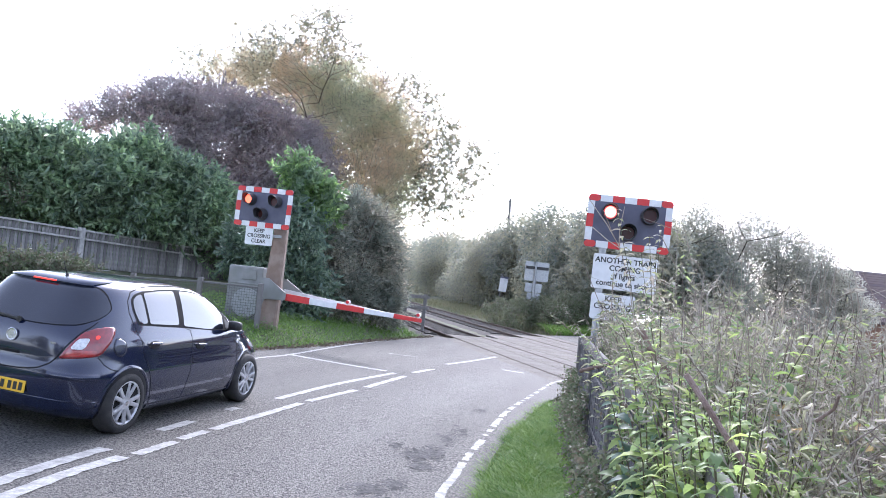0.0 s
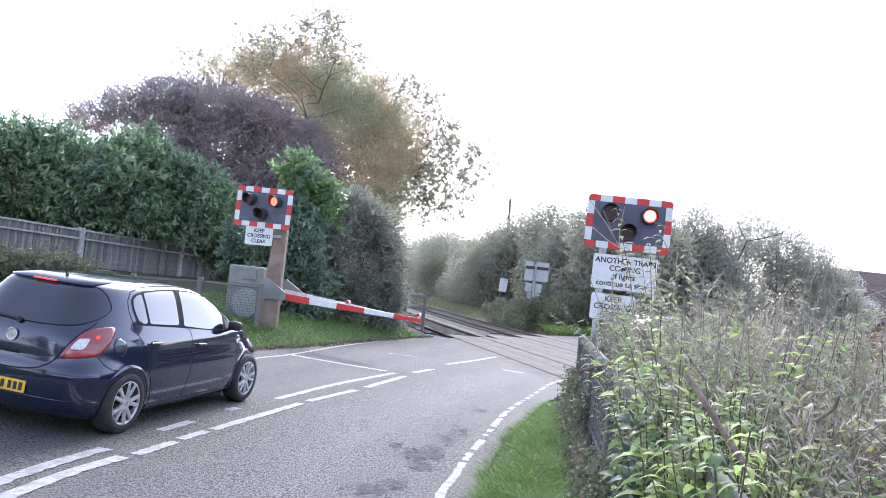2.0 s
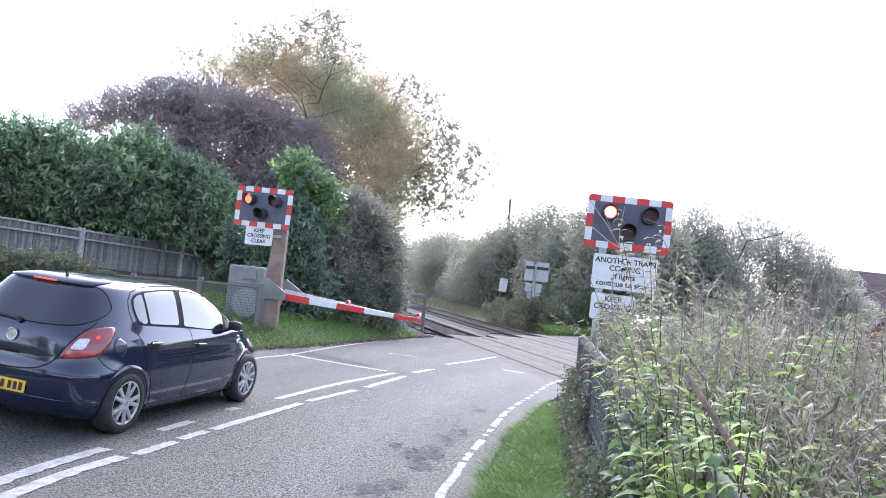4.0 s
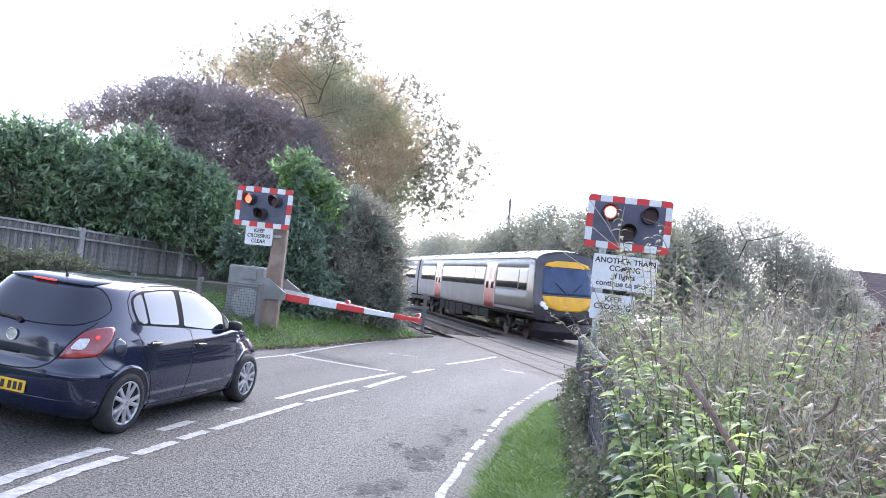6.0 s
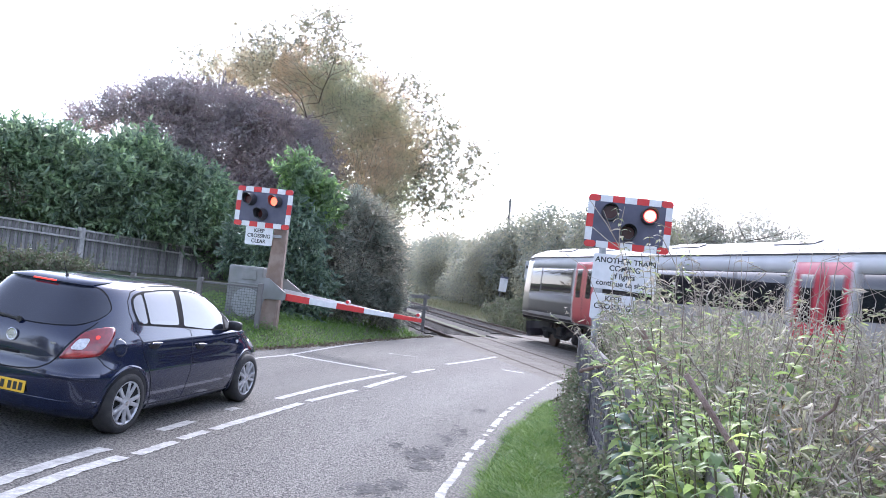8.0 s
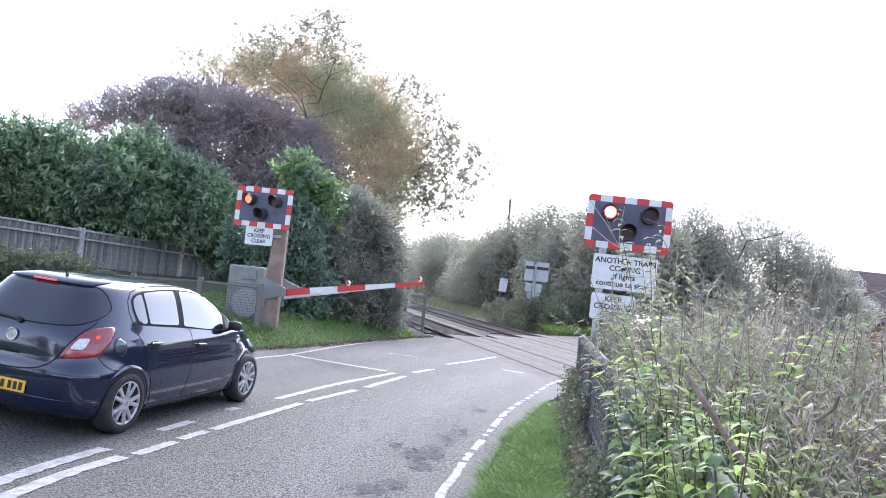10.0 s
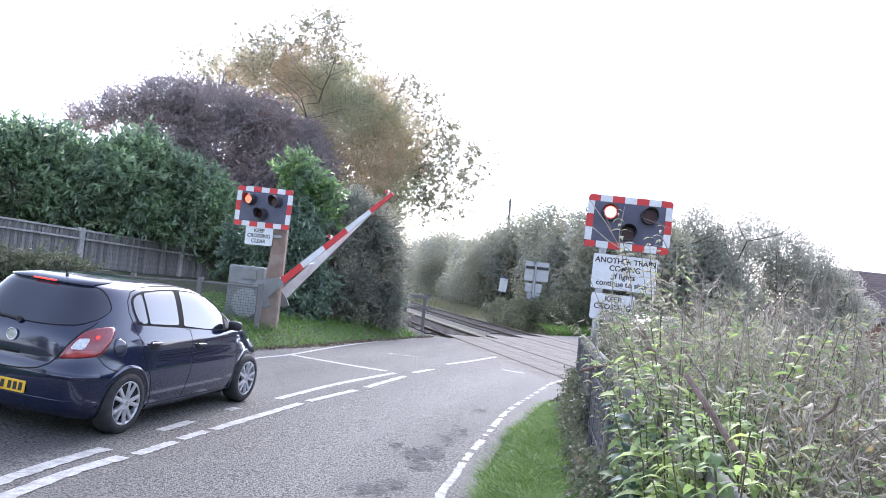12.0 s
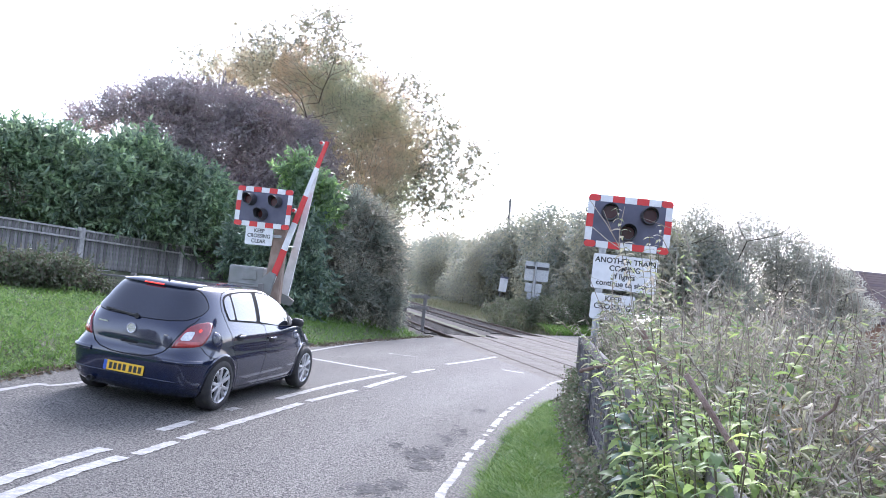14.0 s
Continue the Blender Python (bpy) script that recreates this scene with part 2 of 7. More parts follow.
def land_z(x, y):
    """Ground beside and under the road."""
    z = road_z(x, y)
    el, er, d = left_of_road(x, y), right_of_road(x, y), track_d(x, y)
    if d > 0:
        fade = smooth(5.0, 8.5, d)
        z += fade * (0.22 * smooth(0.1, 1.1, el) + 0.15 * smooth(1.2, 6, el))
        if er > 0:
            z += 0.10 * smooth(0.0, 0.5, er) * fade
    else:
        z += 0.5 * smooth(4, 12, -d) * smooth(0.5, 6, max(el, er))
    inside = min(1.0, smooth(-0.25, 0.02, max(el, er)))
    z -= 0.10 * (1 - inside)
    if -2.4 < d < 6.6:
        z -= 0.22 * min(smooth(-2.4, -1.9, d), 1 - smooth(6.0, 6.6, d)) * inside
    return z + 0.03 * noise.noise((x * 0.7, y * 0.7, 0)) * inside


def axis(lo, hi, near, far_n):
    """Grid lines: fine in the middle, wide out to the horizon."""
    mid = list(np.arange(lo, hi + 1e-6, near))
    out = [lo - 3 * 1.32 ** k for k in range(far_n)][::-1]
    return out + mid + [hi + 3 * 1.32 ** k for k in range(far_n)]


gx, gy = axis(-22, 26, 0.4, 22), axis(-8, 70, 0.4, 22)
gv = [(x, y, land_z(x, y)) for y in gy for x in gx]
nx = len(gx)
gf = [(j * nx + i, j * nx + i + 1, (j + 1) * nx + i + 1, (j + 1) * nx + i) for j in range(len(gy) - 1) for i in range(nx - 1)]
tagged(cloud("ground", gv, gf, M["soil"], smooth=True), "earth and grass ground beside road and railway", "ground", kind="structure")

# road surface
bm = bmesh.new()
COLS = 60
rows_ = []
for a, b in zip(ROAD_L, ROAD_R):
    rows_.append([(p.x, p.y, road_z(p.x, p.y) + 0.02 - 0.07 * smooth(-1.7, -1.4, track_d(p.x, p.y)) * (1 - smooth(5.16, 5.20, track_d(p.x, p.y)))) for k in range(COLS + 1) for p in [a.lerp(b, k / COLS)]])
sweep(bm, rows_)
for f in bm.faces:
    if f.normal.z < 0:
        f.normal_flip()
road = part("road", bm, M["asphalt"], smooth=True)
road.data.attributes.new("across", "FLOAT", "POINT").data.foreach_set("value", [(k % (COLS + 1)) / COLS for k in range(len(road.data.vertices))])
tagged(road, "grey worn asphalt road bending to the crossing", "road", kind="structure")


def surf(x, y, lift=0.0):
    return Vector((x, y, road_z(x, y) + 0.02 + lift))


def paint(pts, width, dashes=None, lift=0.003, ragged=0.2, material=None, seed=1, uneven=0.15):
    """A painted line along pts, in dashes of (mark, gap) metres, with worn edges."""
    rnd = random.Random(seed)
    P = [surf(*p, lift) for p in spline(pts, 14)]
    bm = bmesh.new()
    run, on, left = 0.0, True, dashes[0] if dashes else 1e9
    strip = []

    def flush():
        if len(strip) > 1:
            sweep(bm, strip)
        strip.clear()
    for a, b in zip(P, P[1:]):
        n = max(1, int((b - a).length / 0.06))
        t = (b - a).normalized()
        w = Vector((-t.y, t.x, 0))
        for k in range(n):
            q = a.lerp(b, k / n)
            if on:
                strip.append([q + w * (width / 2 * (1 + rnd.uniform(-ragged, ragged))), q - w * (width / 2 * (1 + rnd.uniform(-ragged, ragged)))])
            left -= (b - a).length / n
            if left <= 0 and dashes:
                flush()
                on = not on
                left = (dashes[0] if on else dashes[1]) * rnd.uniform(1 - uneven, 1 + uneven)
    flush()
    for f in bm.faces:
        if f.normal.z < 0:
            f.normal_flip()
    return tagged(part("road_marking", bm, material or M["white_line"]), "worn white painted road marking on asphalt", "road marking", kind="structure")


paint([(-0.55, 1.0), (-0.07, 5.0), (0.20, 7.25), (0.33, 7.95), (0.47, 8.75)], 0.085, (2.6, 0.04), seed=2, ragged=0.25)
paint([(0.48, 8.8), (0.67, 9.7), (0.95, 11.05), (1.33, 12.75), (1.93, 14.75), (2.58, 16.89), (3.05, 17.95), (4.2, 20.0)], 0.08, (0.45, 0.07), seed=3, ragged=0.4, uneven=0.85)
paint([(-3.3, 2.0), (-2.9, 5.86), (-2.62, 7.18)], 0.15, None, seed=4)
for i, (a, b) in enumerate([((-2.57, 7.22), (-2.41, 7.9)), ((-2.42, 7.98), (-2.28, 8.5)), ((-2.26, 8.58), (-1.68, 10.9)), ((-1.64, 11.05), (-1.13, 12.7)), ((-1.02, 13.1), (-0.46, 15.3))]):
    paint([a, b], 0.12, None, seed=20 + i)
paint([(-3.55, 2.0), (-3.14, 5.9), (-2.85, 7.37)], 0.15, None, seed=6)
paint([(-2.7, 8.2), (-2.55, 8.85)], 0.13, None, seed=7)
paint([(-2.4, 9.65), (-2.33, 9.9)], 0.12, None, ragged=0.5, seed=8)
paint([(-2.04, 10.86), (-1.48, 13.0), (-0.66, 15.6)], 0.12, None, seed=9)
paint([(-0.33, 16.0), (0.08, 17.2)], 0.12, None, seed=10)
paint([(0.36, 18.53), (1.05, 20.2), (1.83, 22.2)], 0.12, None, seed=11)
paint([(-2.78, 15.72), (-0.78, 15.62)], 0.18, None, ragged=0.1, seed=12)
paint([(-6.1, -4), (-5.4, 4), (-4.74, 9.11), (-4.36, 9.9), (-3.18, 14.34), (-2.78, 15.8), (-2.22, 18.93), (-1.4, 23.0)], 0.1, None, seed=13)
paint([(-1.4, 23.0), (-0.4, 26.3)], 0.1, (0.8, 0.3), seed=14)
paint([(1.69, 18.78), (2.22, 18.5)], 0.14, None, seed=15)

paint([(-0.42, 15.05), (0.4, 15.4), (1.7, 15.3)], 0.035, None, seed=16, ragged=0.6, material=M["deck"])
paint([(-1.05, 19.2), (-0.35, 19.4)], 0.06, None, seed=17, ragged=0.5)


def patch(x, y, rx, ry, count, seed):
    """A scab of broken road: many small dark and pale crumbs."""
    rnd = random.Random(seed)
    bm = bmesh.new()
    for _ in range(count):
        a, k = rnd.uniform(0, math.tau), abs(rnd.gauss(0, 0.5))
        cx, cy, r = x + math.cos(a) * rx * k, y + math.sin(a) * ry * k * 1.4, rnd.uniform(0.006, 0.034)
        n = rnd.choice((4, 5, 6))
        ring = [bm.verts.new(surf(cx + math.cos(q + i * math.tau / n) * r * rnd.uniform(0.6, 1.6), cy + math.sin(q + i * math.tau / n) * r * rnd.uniform(0.6, 1.3), 0.001 + rnd.random() * 0.003)) for q in [rnd.random()] for i in range(n)]
        bm.faces.new(ring)
    return tagged(part("road_patch", bm, M["patch"]), "broken dark patch of worn asphalt", "road patch", kind="structure")


for i, (x, y, rx, ry, count) in enumerate([(-0.05, 8.75, 0.16, 0.22, 300), (0.12, 8.95, 0.20, 0.28, 330), (0.02, 8.3, 0.16, 0.16, 170), (0.30, 9.8, 0.16, 0.35, 150), (-0.42, 7.2, 0.20, 0.16, 330), (-0.22, 7.45, 0.14, 0.14, 160), (0.5, 10.4, 0.2, 0.4, 90), (0.85, 12.3, 0.3, 0.3, 80), (-0.3, 9.1, 0.12, 0.2, 70)]):
    patch(x, y, rx, ry, count, 40 + i)


# ---- railway ----
M["ballast"] = mat("ballast", (0.028, 0.025, 0.023), 0.95, col2=(0.078, 0.070, 0.063), scale=14, bump=1.0, bump_scale=22, stain=(0.07, 0.055, 0.045), stain_scale=1.2)
M["rail"] = mat("rusty_rail", (0.10, 0.06, 0.04), 0.7, 0.3, col2=(0.07, 0.05, 0.04), scale=20, bump=0.4)
M["rail_top"] = mat("polished_rail", (0.040, 0.034, 0.030), 0.8, 0.0, col2=(0.025, 0.021, 0.018), scale=3, spec=0.1)
M["sleeper"] = mat("sleeper", (0.070, 0.063, 0.057), 0.9, col2=(0.045, 0.040, 0.036), scale=12, bump=0.6, random_col=(0.05, 0.045, 0.04))

for d0 in (0.0, SIX_FOOT):
    bm = bmesh.new()
    rings = []
    for s in list(np.arange(-232, -60, 6.0)) + list(np.arange(-60, 24, 0.5)) + list(np.arange(24, 300, 6.0)):
        rings.append([on_track(s, d0 + d * (1.0 if k < 12 or d0 else 0.94), z + (0.025 * noise.noise((s * 3, d * 3, d0)) if abs(d) < 1.9 else 0)) for k in range(13) for d, z in [(-2.0 + k * 4.0 / 12, -0.13 if 2 <= k <= 10 else (-0.36 if k in (0, 12) else -0.24))]])
    sweep(bm, rings)
    for f in bm.faces:
        if f.normal.z < 0:
            f.normal_flip()
    tagged(part("ballast", bm, M["ballast"]), "grey brown stone ballast under the rails", "ballast", kind="structure")

CROSS_A, CROSS_B = -6.3, 20.7               # the deck's reach along the track


def in_road(s, d, margin=0.15):
    q = on_track(s, d)
    return left_of_road(q.x, q.y) < -margin and right_of_road(q.x, q.y) < -margin


bm = bmesh.new()
box(bm, 2.5, 0.25, 0.14, pose(0, 0, 0), 0.015, 1)
sleeper = part("sleeper", bm, M["sleeper"])
me_sleeper = sleeper.data
bpy.data.objects.remove(sleeper)
rest_v, rest_f = [], []
for d0 in (0.0, SIX_FOOT):
    for s in np.arange(-100, 60, 0.65):
        if in_road(s, d0, -1.0):
            continue
        m = Matrix.Translation(on_track(s, d0, -0.15)) @ pose(0, 0, 0, 0, 0, math.degrees(heading(s)) + 90)
        if -45 < s < 2:
            ob = new("sleeper", me_sleeper)
            ob.matrix_basis = m
            ob.parent = bpy.data.objects["ballast" if d0 == 0 else "ballast.001"]
        else:
            k = len(rest_v)
            rest_v += [tuple(m @ v.co) for v in me_sleeper.vertices]
            for f in me_sleeper.polygons:
                q = list(f.vertices)
                rest_f += [(k + q[0], k + q[i], k + q[i + 1]) for i in range(1, len(q) - 1)]
tagged(cloud("sleepers", rest_v, rest_f, M["sleeper"]), "weathered railway sleepers in ballast", "sleepers", kind="stuff")

for d0 in (0.0, SIX_FOOT):
    for side in (-0.7525, 0.7525):
        bm = bmesh.new()
        prof = [(-0.07, -0.15), (-0.07, -0.135), (-0.012, -0.12), (-0.012, -0.045), (-0.036, -0.035), (-0.036, -0.006), (-0.028, 0.0),
                (0.028, 0.0), (0.036, -0.006), (0.036, -0.035), (0.012, -0.045), (0.012, -0.12), (0.07, -0.135), (0.07, -0.15)]
        sweep(bm, [[on_track(s, d0 + side + a, b + 0.012) for a, b in prof] for s in [-232, *range(-60, 31, 5), 60, 300]], close=True)
        rail = part("rail", bm, [M["rail"], M["rail_top"]])
        for f in rail.data.polygons:
            if f.normal.z > 0.9 and f.center.z > RAIL_Z:
                f.material_index = 1
        tagged(rail, "rusty steel rail with a polished running top", "rail", kind="structure")

# crossing deck: panels between and beside the rails
deck = tagged(new("crossing_deck"), "pale worn panels of the level crossing deck", "crossing deck", kind="structure")
panel_mesh = {}


def deck_panel(s, d, w, n=1.8):
    if not in_road(s, d):
        return
    if (w, n) not in panel_mesh:
        bm = bmesh.new()
        box(bm, w - 0.006, n - 0.012, 0.12, None, 0.012, 1)
        ob = part("panel", bm, M["deck"])
        panel_mesh[(w, n)] = ob.data
        bpy.data.objects.remove(ob)
    ob = new("panel", panel_mesh[(w, n)])
    ob.parent = deck
    ob.matrix_basis = Matrix.Translation(on_track(s, d, -0.052)) @ pose(0, 0, 0, 0, 0, math.degrees(heading(s)) + 90)


for d0 in (0.0, SIX_FOOT):
    for s in np.arange(CROSS_A + 0.9, CROSS_B, 1.8):
        for dd, w in ((-0.348, 0.692), (0.348, 0.692), (-1.082, 0.572), (1.082, 0.572)):
            deck_panel(float(s), d0 + dd, w)
for s in np.arange(CROSS_A + 0.9, CROSS_B, 1.8):
    deck_panel(float(s), 1.925, 1.07)


# ---- greenery helpers ----
def leaf_arrays(base, aim, length, width, rng, fold=0.25, fine=False):
    """Folded four-point leaves at base (n, 3), along aim (n, 3); fine: six-point leaves folded along the midrib."""
    n = len(base)
    aim = aim / np.linalg.norm(aim, axis=1, keepdims=True)
    side = np.cross(aim, rng.normal(size=(n, 3)))
    side /= np.linalg.norm(side, axis=1, keepdims=True) + 1e-9
    up = np.cross(side, aim)
    L = (length * rng.uniform(0.6, 1.25, n))[:, None]
    W = (width * rng.uniform(0.7, 1.2, n))[:, None]
    if fine:
        tip = base + aim * L - up * L * 0.22
        lo, hi = base + aim * L * 0.25 + up * L * 0.03, base + aim * L * 0.62 - up * L * 0.05
        v = np.stack([base, lo + side * W * 0.5 + up * W * fold, hi + side * W * 0.42 + up * W * fold, tip, hi - side * W * 0.42 + up * W * fold, lo - side * W * 0.5 + up * W * fold], axis=1)
        k = np.arange(n)[:, None] * 6
        return v.reshape(-1, 3), np.concatenate([k + [0, 1, 2, 3], k + [0, 3, 4, 5]], axis=1).reshape(-1, 4)
    mid = base + aim * L * 0.45
    v = np.stack([base, mid + side * W / 2 + up * W * fold, base + aim * L - up * L * 0.12, mid - side * W / 2 + up * W * fold], axis=1)
    return v.reshape(-1, 3), np.arange(4 * n).reshape(-1, 4)


def crown_points(lobes, n, rng, gap=0.0, gap_scale=0.8, hollow=0.5):
    """Points in the outer shells of ellipsoid lobes (x, y, z, rx, ry, rz), with gaps where a noise is low; and outward directions."""
    lob = np.array(lobes, dtype=float)
    wgt = (lob[:, 3] * lob[:, 5]) ** 1.0
    pts, dirs = [], []
    have = 0
    while have < n:
        k = rng.choice(len(lob), size=n, p=wgt / wgt.sum())
        d = rng.normal(size=(n, 3))
        d /= np.linalg.norm(d, axis=1, keepdims=True)
        r = hollow + (1 - hollow) * rng.uniform(0, 1, n) ** 0.6
        q = lob[k, :3] + d * lob[k, 3:] * r[:, None]
        keep = np.ones(n, bool)
        if gap:
            nz = np.array([noise.noise(p) for p in (q * gap_scale)]) + 0.5 * np.array([noise.noise(p) for p in (q * gap_scale * 2.7 + 9)])
            keep = nz > gap - 0.45 + 0.5 * (r - 0.5)
        pts.append(q[keep])
        dirs.append(d[keep])
        have += int(keep.sum())
    return np.concatenate(pts)[:n], np.concatenate(dirs)[:n]


def crown(name, lobes, n, length, width, material, parent, seed, gap=0.2, gap_scale=0.8, droop=0.4, hollow=0.5, floor=None):
    rng = np.random.default_rng(seed)
    p, d = crown_points(lobes, n, rng, gap, gap_scale, hollow)
    if floor is not None:
        keep = p[:, 2] > floor
        p, d = p[keep], d[keep]
    aim = d * 0.6 + rng.normal(size=p.shape) * 0.7 + np.array([0, 0, -droop])
    v, f = leaf_arrays(p, aim, length, width, rng)
    return cloud(name, v, f, material, parent)


def tubes(segs, sides=5):
    """Tapered tubes: (a, b, ra, rb) each; returns verts, faces."""
    V, F = [], []
    ang = np.linspace(0, math.tau, sides, endpoint=False)
    for a, b, ra, rb in segs:
        a, b = np.array(a), np.array(b)
        t = b - a
        n = np.linalg.norm(t)
        if n < 1e-6:
            continue
        t = t / n
        u = np.cross(t, [0.3, 0.9, 0.2])
        u /= np.linalg.norm(u)
        w = np.cross(t, u)
        k = len(V)
        for c, r in ((a, ra), (b, rb)):
            V.extend((c + r * (math.cos(x) * u + math.sin(x) * w)) for x in ang)
        F.extend((k + i, k + (i + 1) % sides, k + sides + (i + 1) % sides, k + sides + i) for i in range(sides))
    return np.array(V), np.array(F)


def limbs(base, top, r, levels, spread, rng, kids=5, reach=0.55):
    """A trunk from base to top with limbs that fork; returns tube segments and twig ends."""
    segs, ends = [], []

    def grow(a, direction, length, rad, level):
        n = 4
        p, d = np.array(a, float), np.array(direction, float)
        for i in range(n):
            d = d + rng.normal(size=3) * 0.16 + (np.array([0, 0, 0.05]) if level < 2 else np.array([0, 0, -0.06]))
            d /= np.linalg.norm(d)
            q = p + d * length / n
            r0, r1 = rad * (1 - 0.7 * i / n), rad * (1 - 0.7 * (i + 1) / n)
            segs.append((p, q, r0, r1))
            if level < levels and (i > 0 or level > 0):
                for _ in range(kids if level == 0 else max(2, kids - 2)):
                    o = rng.normal(size=3)
                    o -= d * (o @ d)
                    o /= np.linalg.norm(o)
                    grow(q, d * (1 - spread) + o * spread, length * reach * rng.uniform(0.7, 1.15), r1 * 0.6, level + 1)
            p = q
        if level >= levels - 1:
            ends.append(p)
    v = np.array(top) - np.array(base)
    L = np.linalg.norm(v)
    grow(base, v / L, L, r, 0)
    return segs, np.array(ends)


def tree(kind, label, base, top, r, lobes, n, length, width, material, seed, gap=0.25, gap_scale=0.8, levels=2, spread=0.7, kids=4, droop=0.4, hollow=0.45, twig_leaves=0, category="tree", group="", floor=None):
    """A thing: tapered trunk with forking limbs, and a leafy crown."""
    rng = np.random.default_rng(seed)
    th = tagged(new(kind), label, category, group)
    segs, ends = limbs(base, top, r, levels, spread, rng, kids)
    v, f = tubes(segs)
    cloud("trunk", v, f, M["bark"], th)
    crown("crown", lobes, n, length, width, material, th, seed + 1, gap, gap_scale, droop, hollow, floor)
    if twig_leaves:
        k = rng.integers(0, len(ends), twig_leaves)
        p = ends[k] + rng.normal(size=(twig_leaves, 3)) * 0.28
        v, f = leaf_arrays(p, rng.normal(size=p.shape) + np.array([0, 0, -droop]), length, width, rng)
        cloud("twig_leaves", v, f, material, th)
    return th


def sprays(name, lobes, n, twig, per, length, width, material, parent, seed, rise=0.3, droop=0.3, inner=0.55, fine=False):
    """Leafy shoots that stand out from the lobes: a thin twig each, with leaves along it."""
    rng = np.random.default_rng(seed)
    p, d = crown_points(lobes, n, rng, 0.0, 1.0, inner)
    aim = d + rng.normal(size=p.shape) * 0.45 + np.array([0, 0, rise])
    aim /= np.linalg.norm(aim, axis=1, keepdims=True)
    reach = twig * rng.uniform(0.4, 1.3, n)
    u = np.tile(np.linspace(0.12, 1.0, per), (n, 1)) + rng.normal(size=(n, per)) * 0.03
    base = p[:, None] + aim[:, None] * (u * reach[:, None])[..., None]
    base[..., 2] -= droop * 0.25 * (u ** 2) * reach[:, None]
    turn = aim[:, None] * (0.35 + 0.8 * u[..., None] ** 3) + rng.normal(size=(n, per, 3)) * 0.62 - np.array([0, 0, droop])
    v, f = leaf_arrays(base.reshape(-1, 3), turn.reshape(-1, 3), length, width, rng, fine=fine)
    cloud(name, v, f, material, parent)
    ends = base[:, -1]
    v, f = tubes([(a, b, 0.007, 0.003) for a, b in zip(p, ends)], 3)
    tagged(cloud("branchwork", v, f, M["bark"], parent), kind="stuff")


def leafy(kind, label, base, top, r, lobes, shoots, twig, per, length, width, fill, material, seed, gap=0.0, rise=0.3, droop=0.3, hollow=0.3, category="tree", levels=2, fill_size=1.0, fine=False, **more):
    th = tree(kind, label, base, top, r, lobes, fill, length * fill_size, width * fill_size * 1.15, material, seed, gap=gap, gap_scale=1.2, hollow=hollow, category=category, levels=levels, **more)
    sprays("leaves", lobes, shoots, twig, per, length, width, material, th, seed + 3, rise, droop, fine=fine)
    return th


# ---- trees and hedges across the road ----
leafy("laurel_hedge", "tall glossy green laurel hedge behind wooden fence", (-12.5, 28.6, 1.0), (-12.5, 28.6, 4.6), 0.12,
      [(-16.6, 27.0, 4.9, 1.2, 1.5, 1.0), (-15.3, 27.5, 5.0, 1.2, 1.5, 0.9), (-14.0, 27.6, 4.9, 1.2, 1.5, 1.0), (-11.2, 28.4, 5.3, 0.7, 1.2, 1.0), (-11.5, 27.8, 4.6, 1.0, 1.4, 1.1), (-10.4, 28.9, 4.9, 0.8, 1.2, 0.9), (-9.5, 29.6, 4.5, 0.8, 1.2, 0.9), (-8.9, 30.2, 3.8, 0.7, 1.0, 1.0), (-12.8, 29.0, 4.3, 0.7, 1.2, 1.1), (-14.9, 27.2, 3.7, 1.0, 1.3, 0.9), (-13.2, 27.4, 3.7, 1.2, 1.1, 0.9), (-11.4, 28.2, 3.6, 1.2, 1.1, 0.9), (-9.9, 29.2, 3.5, 1.1, 1.0, 0.9), (-15.4, 29.0, 2.5, 1.8, 1.0, 0.8), (-13.4, 29.5, 2.5, 1.6, 1.0, 0.8), (-11.6, 30.5, 2.5, 1.5, 1.0, 0.9), (-10.2, 32.0, 2.5, 1.3, 1.0, 1.0), (-8.9, 33.0, 2.5, 1.2, 1.0, 1.4)],
      4300, 0.55, 11, 0.27, 0.095, 30000, M["laurel"], 11, rise=0.5, droop=0.12, category="hedge", fill_size=0.9, fine=True)
tree("bare_shrub", "tangled bare brown shrub before the laurel hedge", (-14.7, 25.9, 2.0), (-14.4, 25.8, 4.3), 0.05,
     [(-14.4, 25.7, 3.6, 0.8, 0.4, 0.7), (-15.2, 25.7, 3.9, 0.7, 0.4, 0.6)], 700, 0.13, 0.06, M["bramble"], 15, levels=3, kids=4, spread=0.75, category="bush")
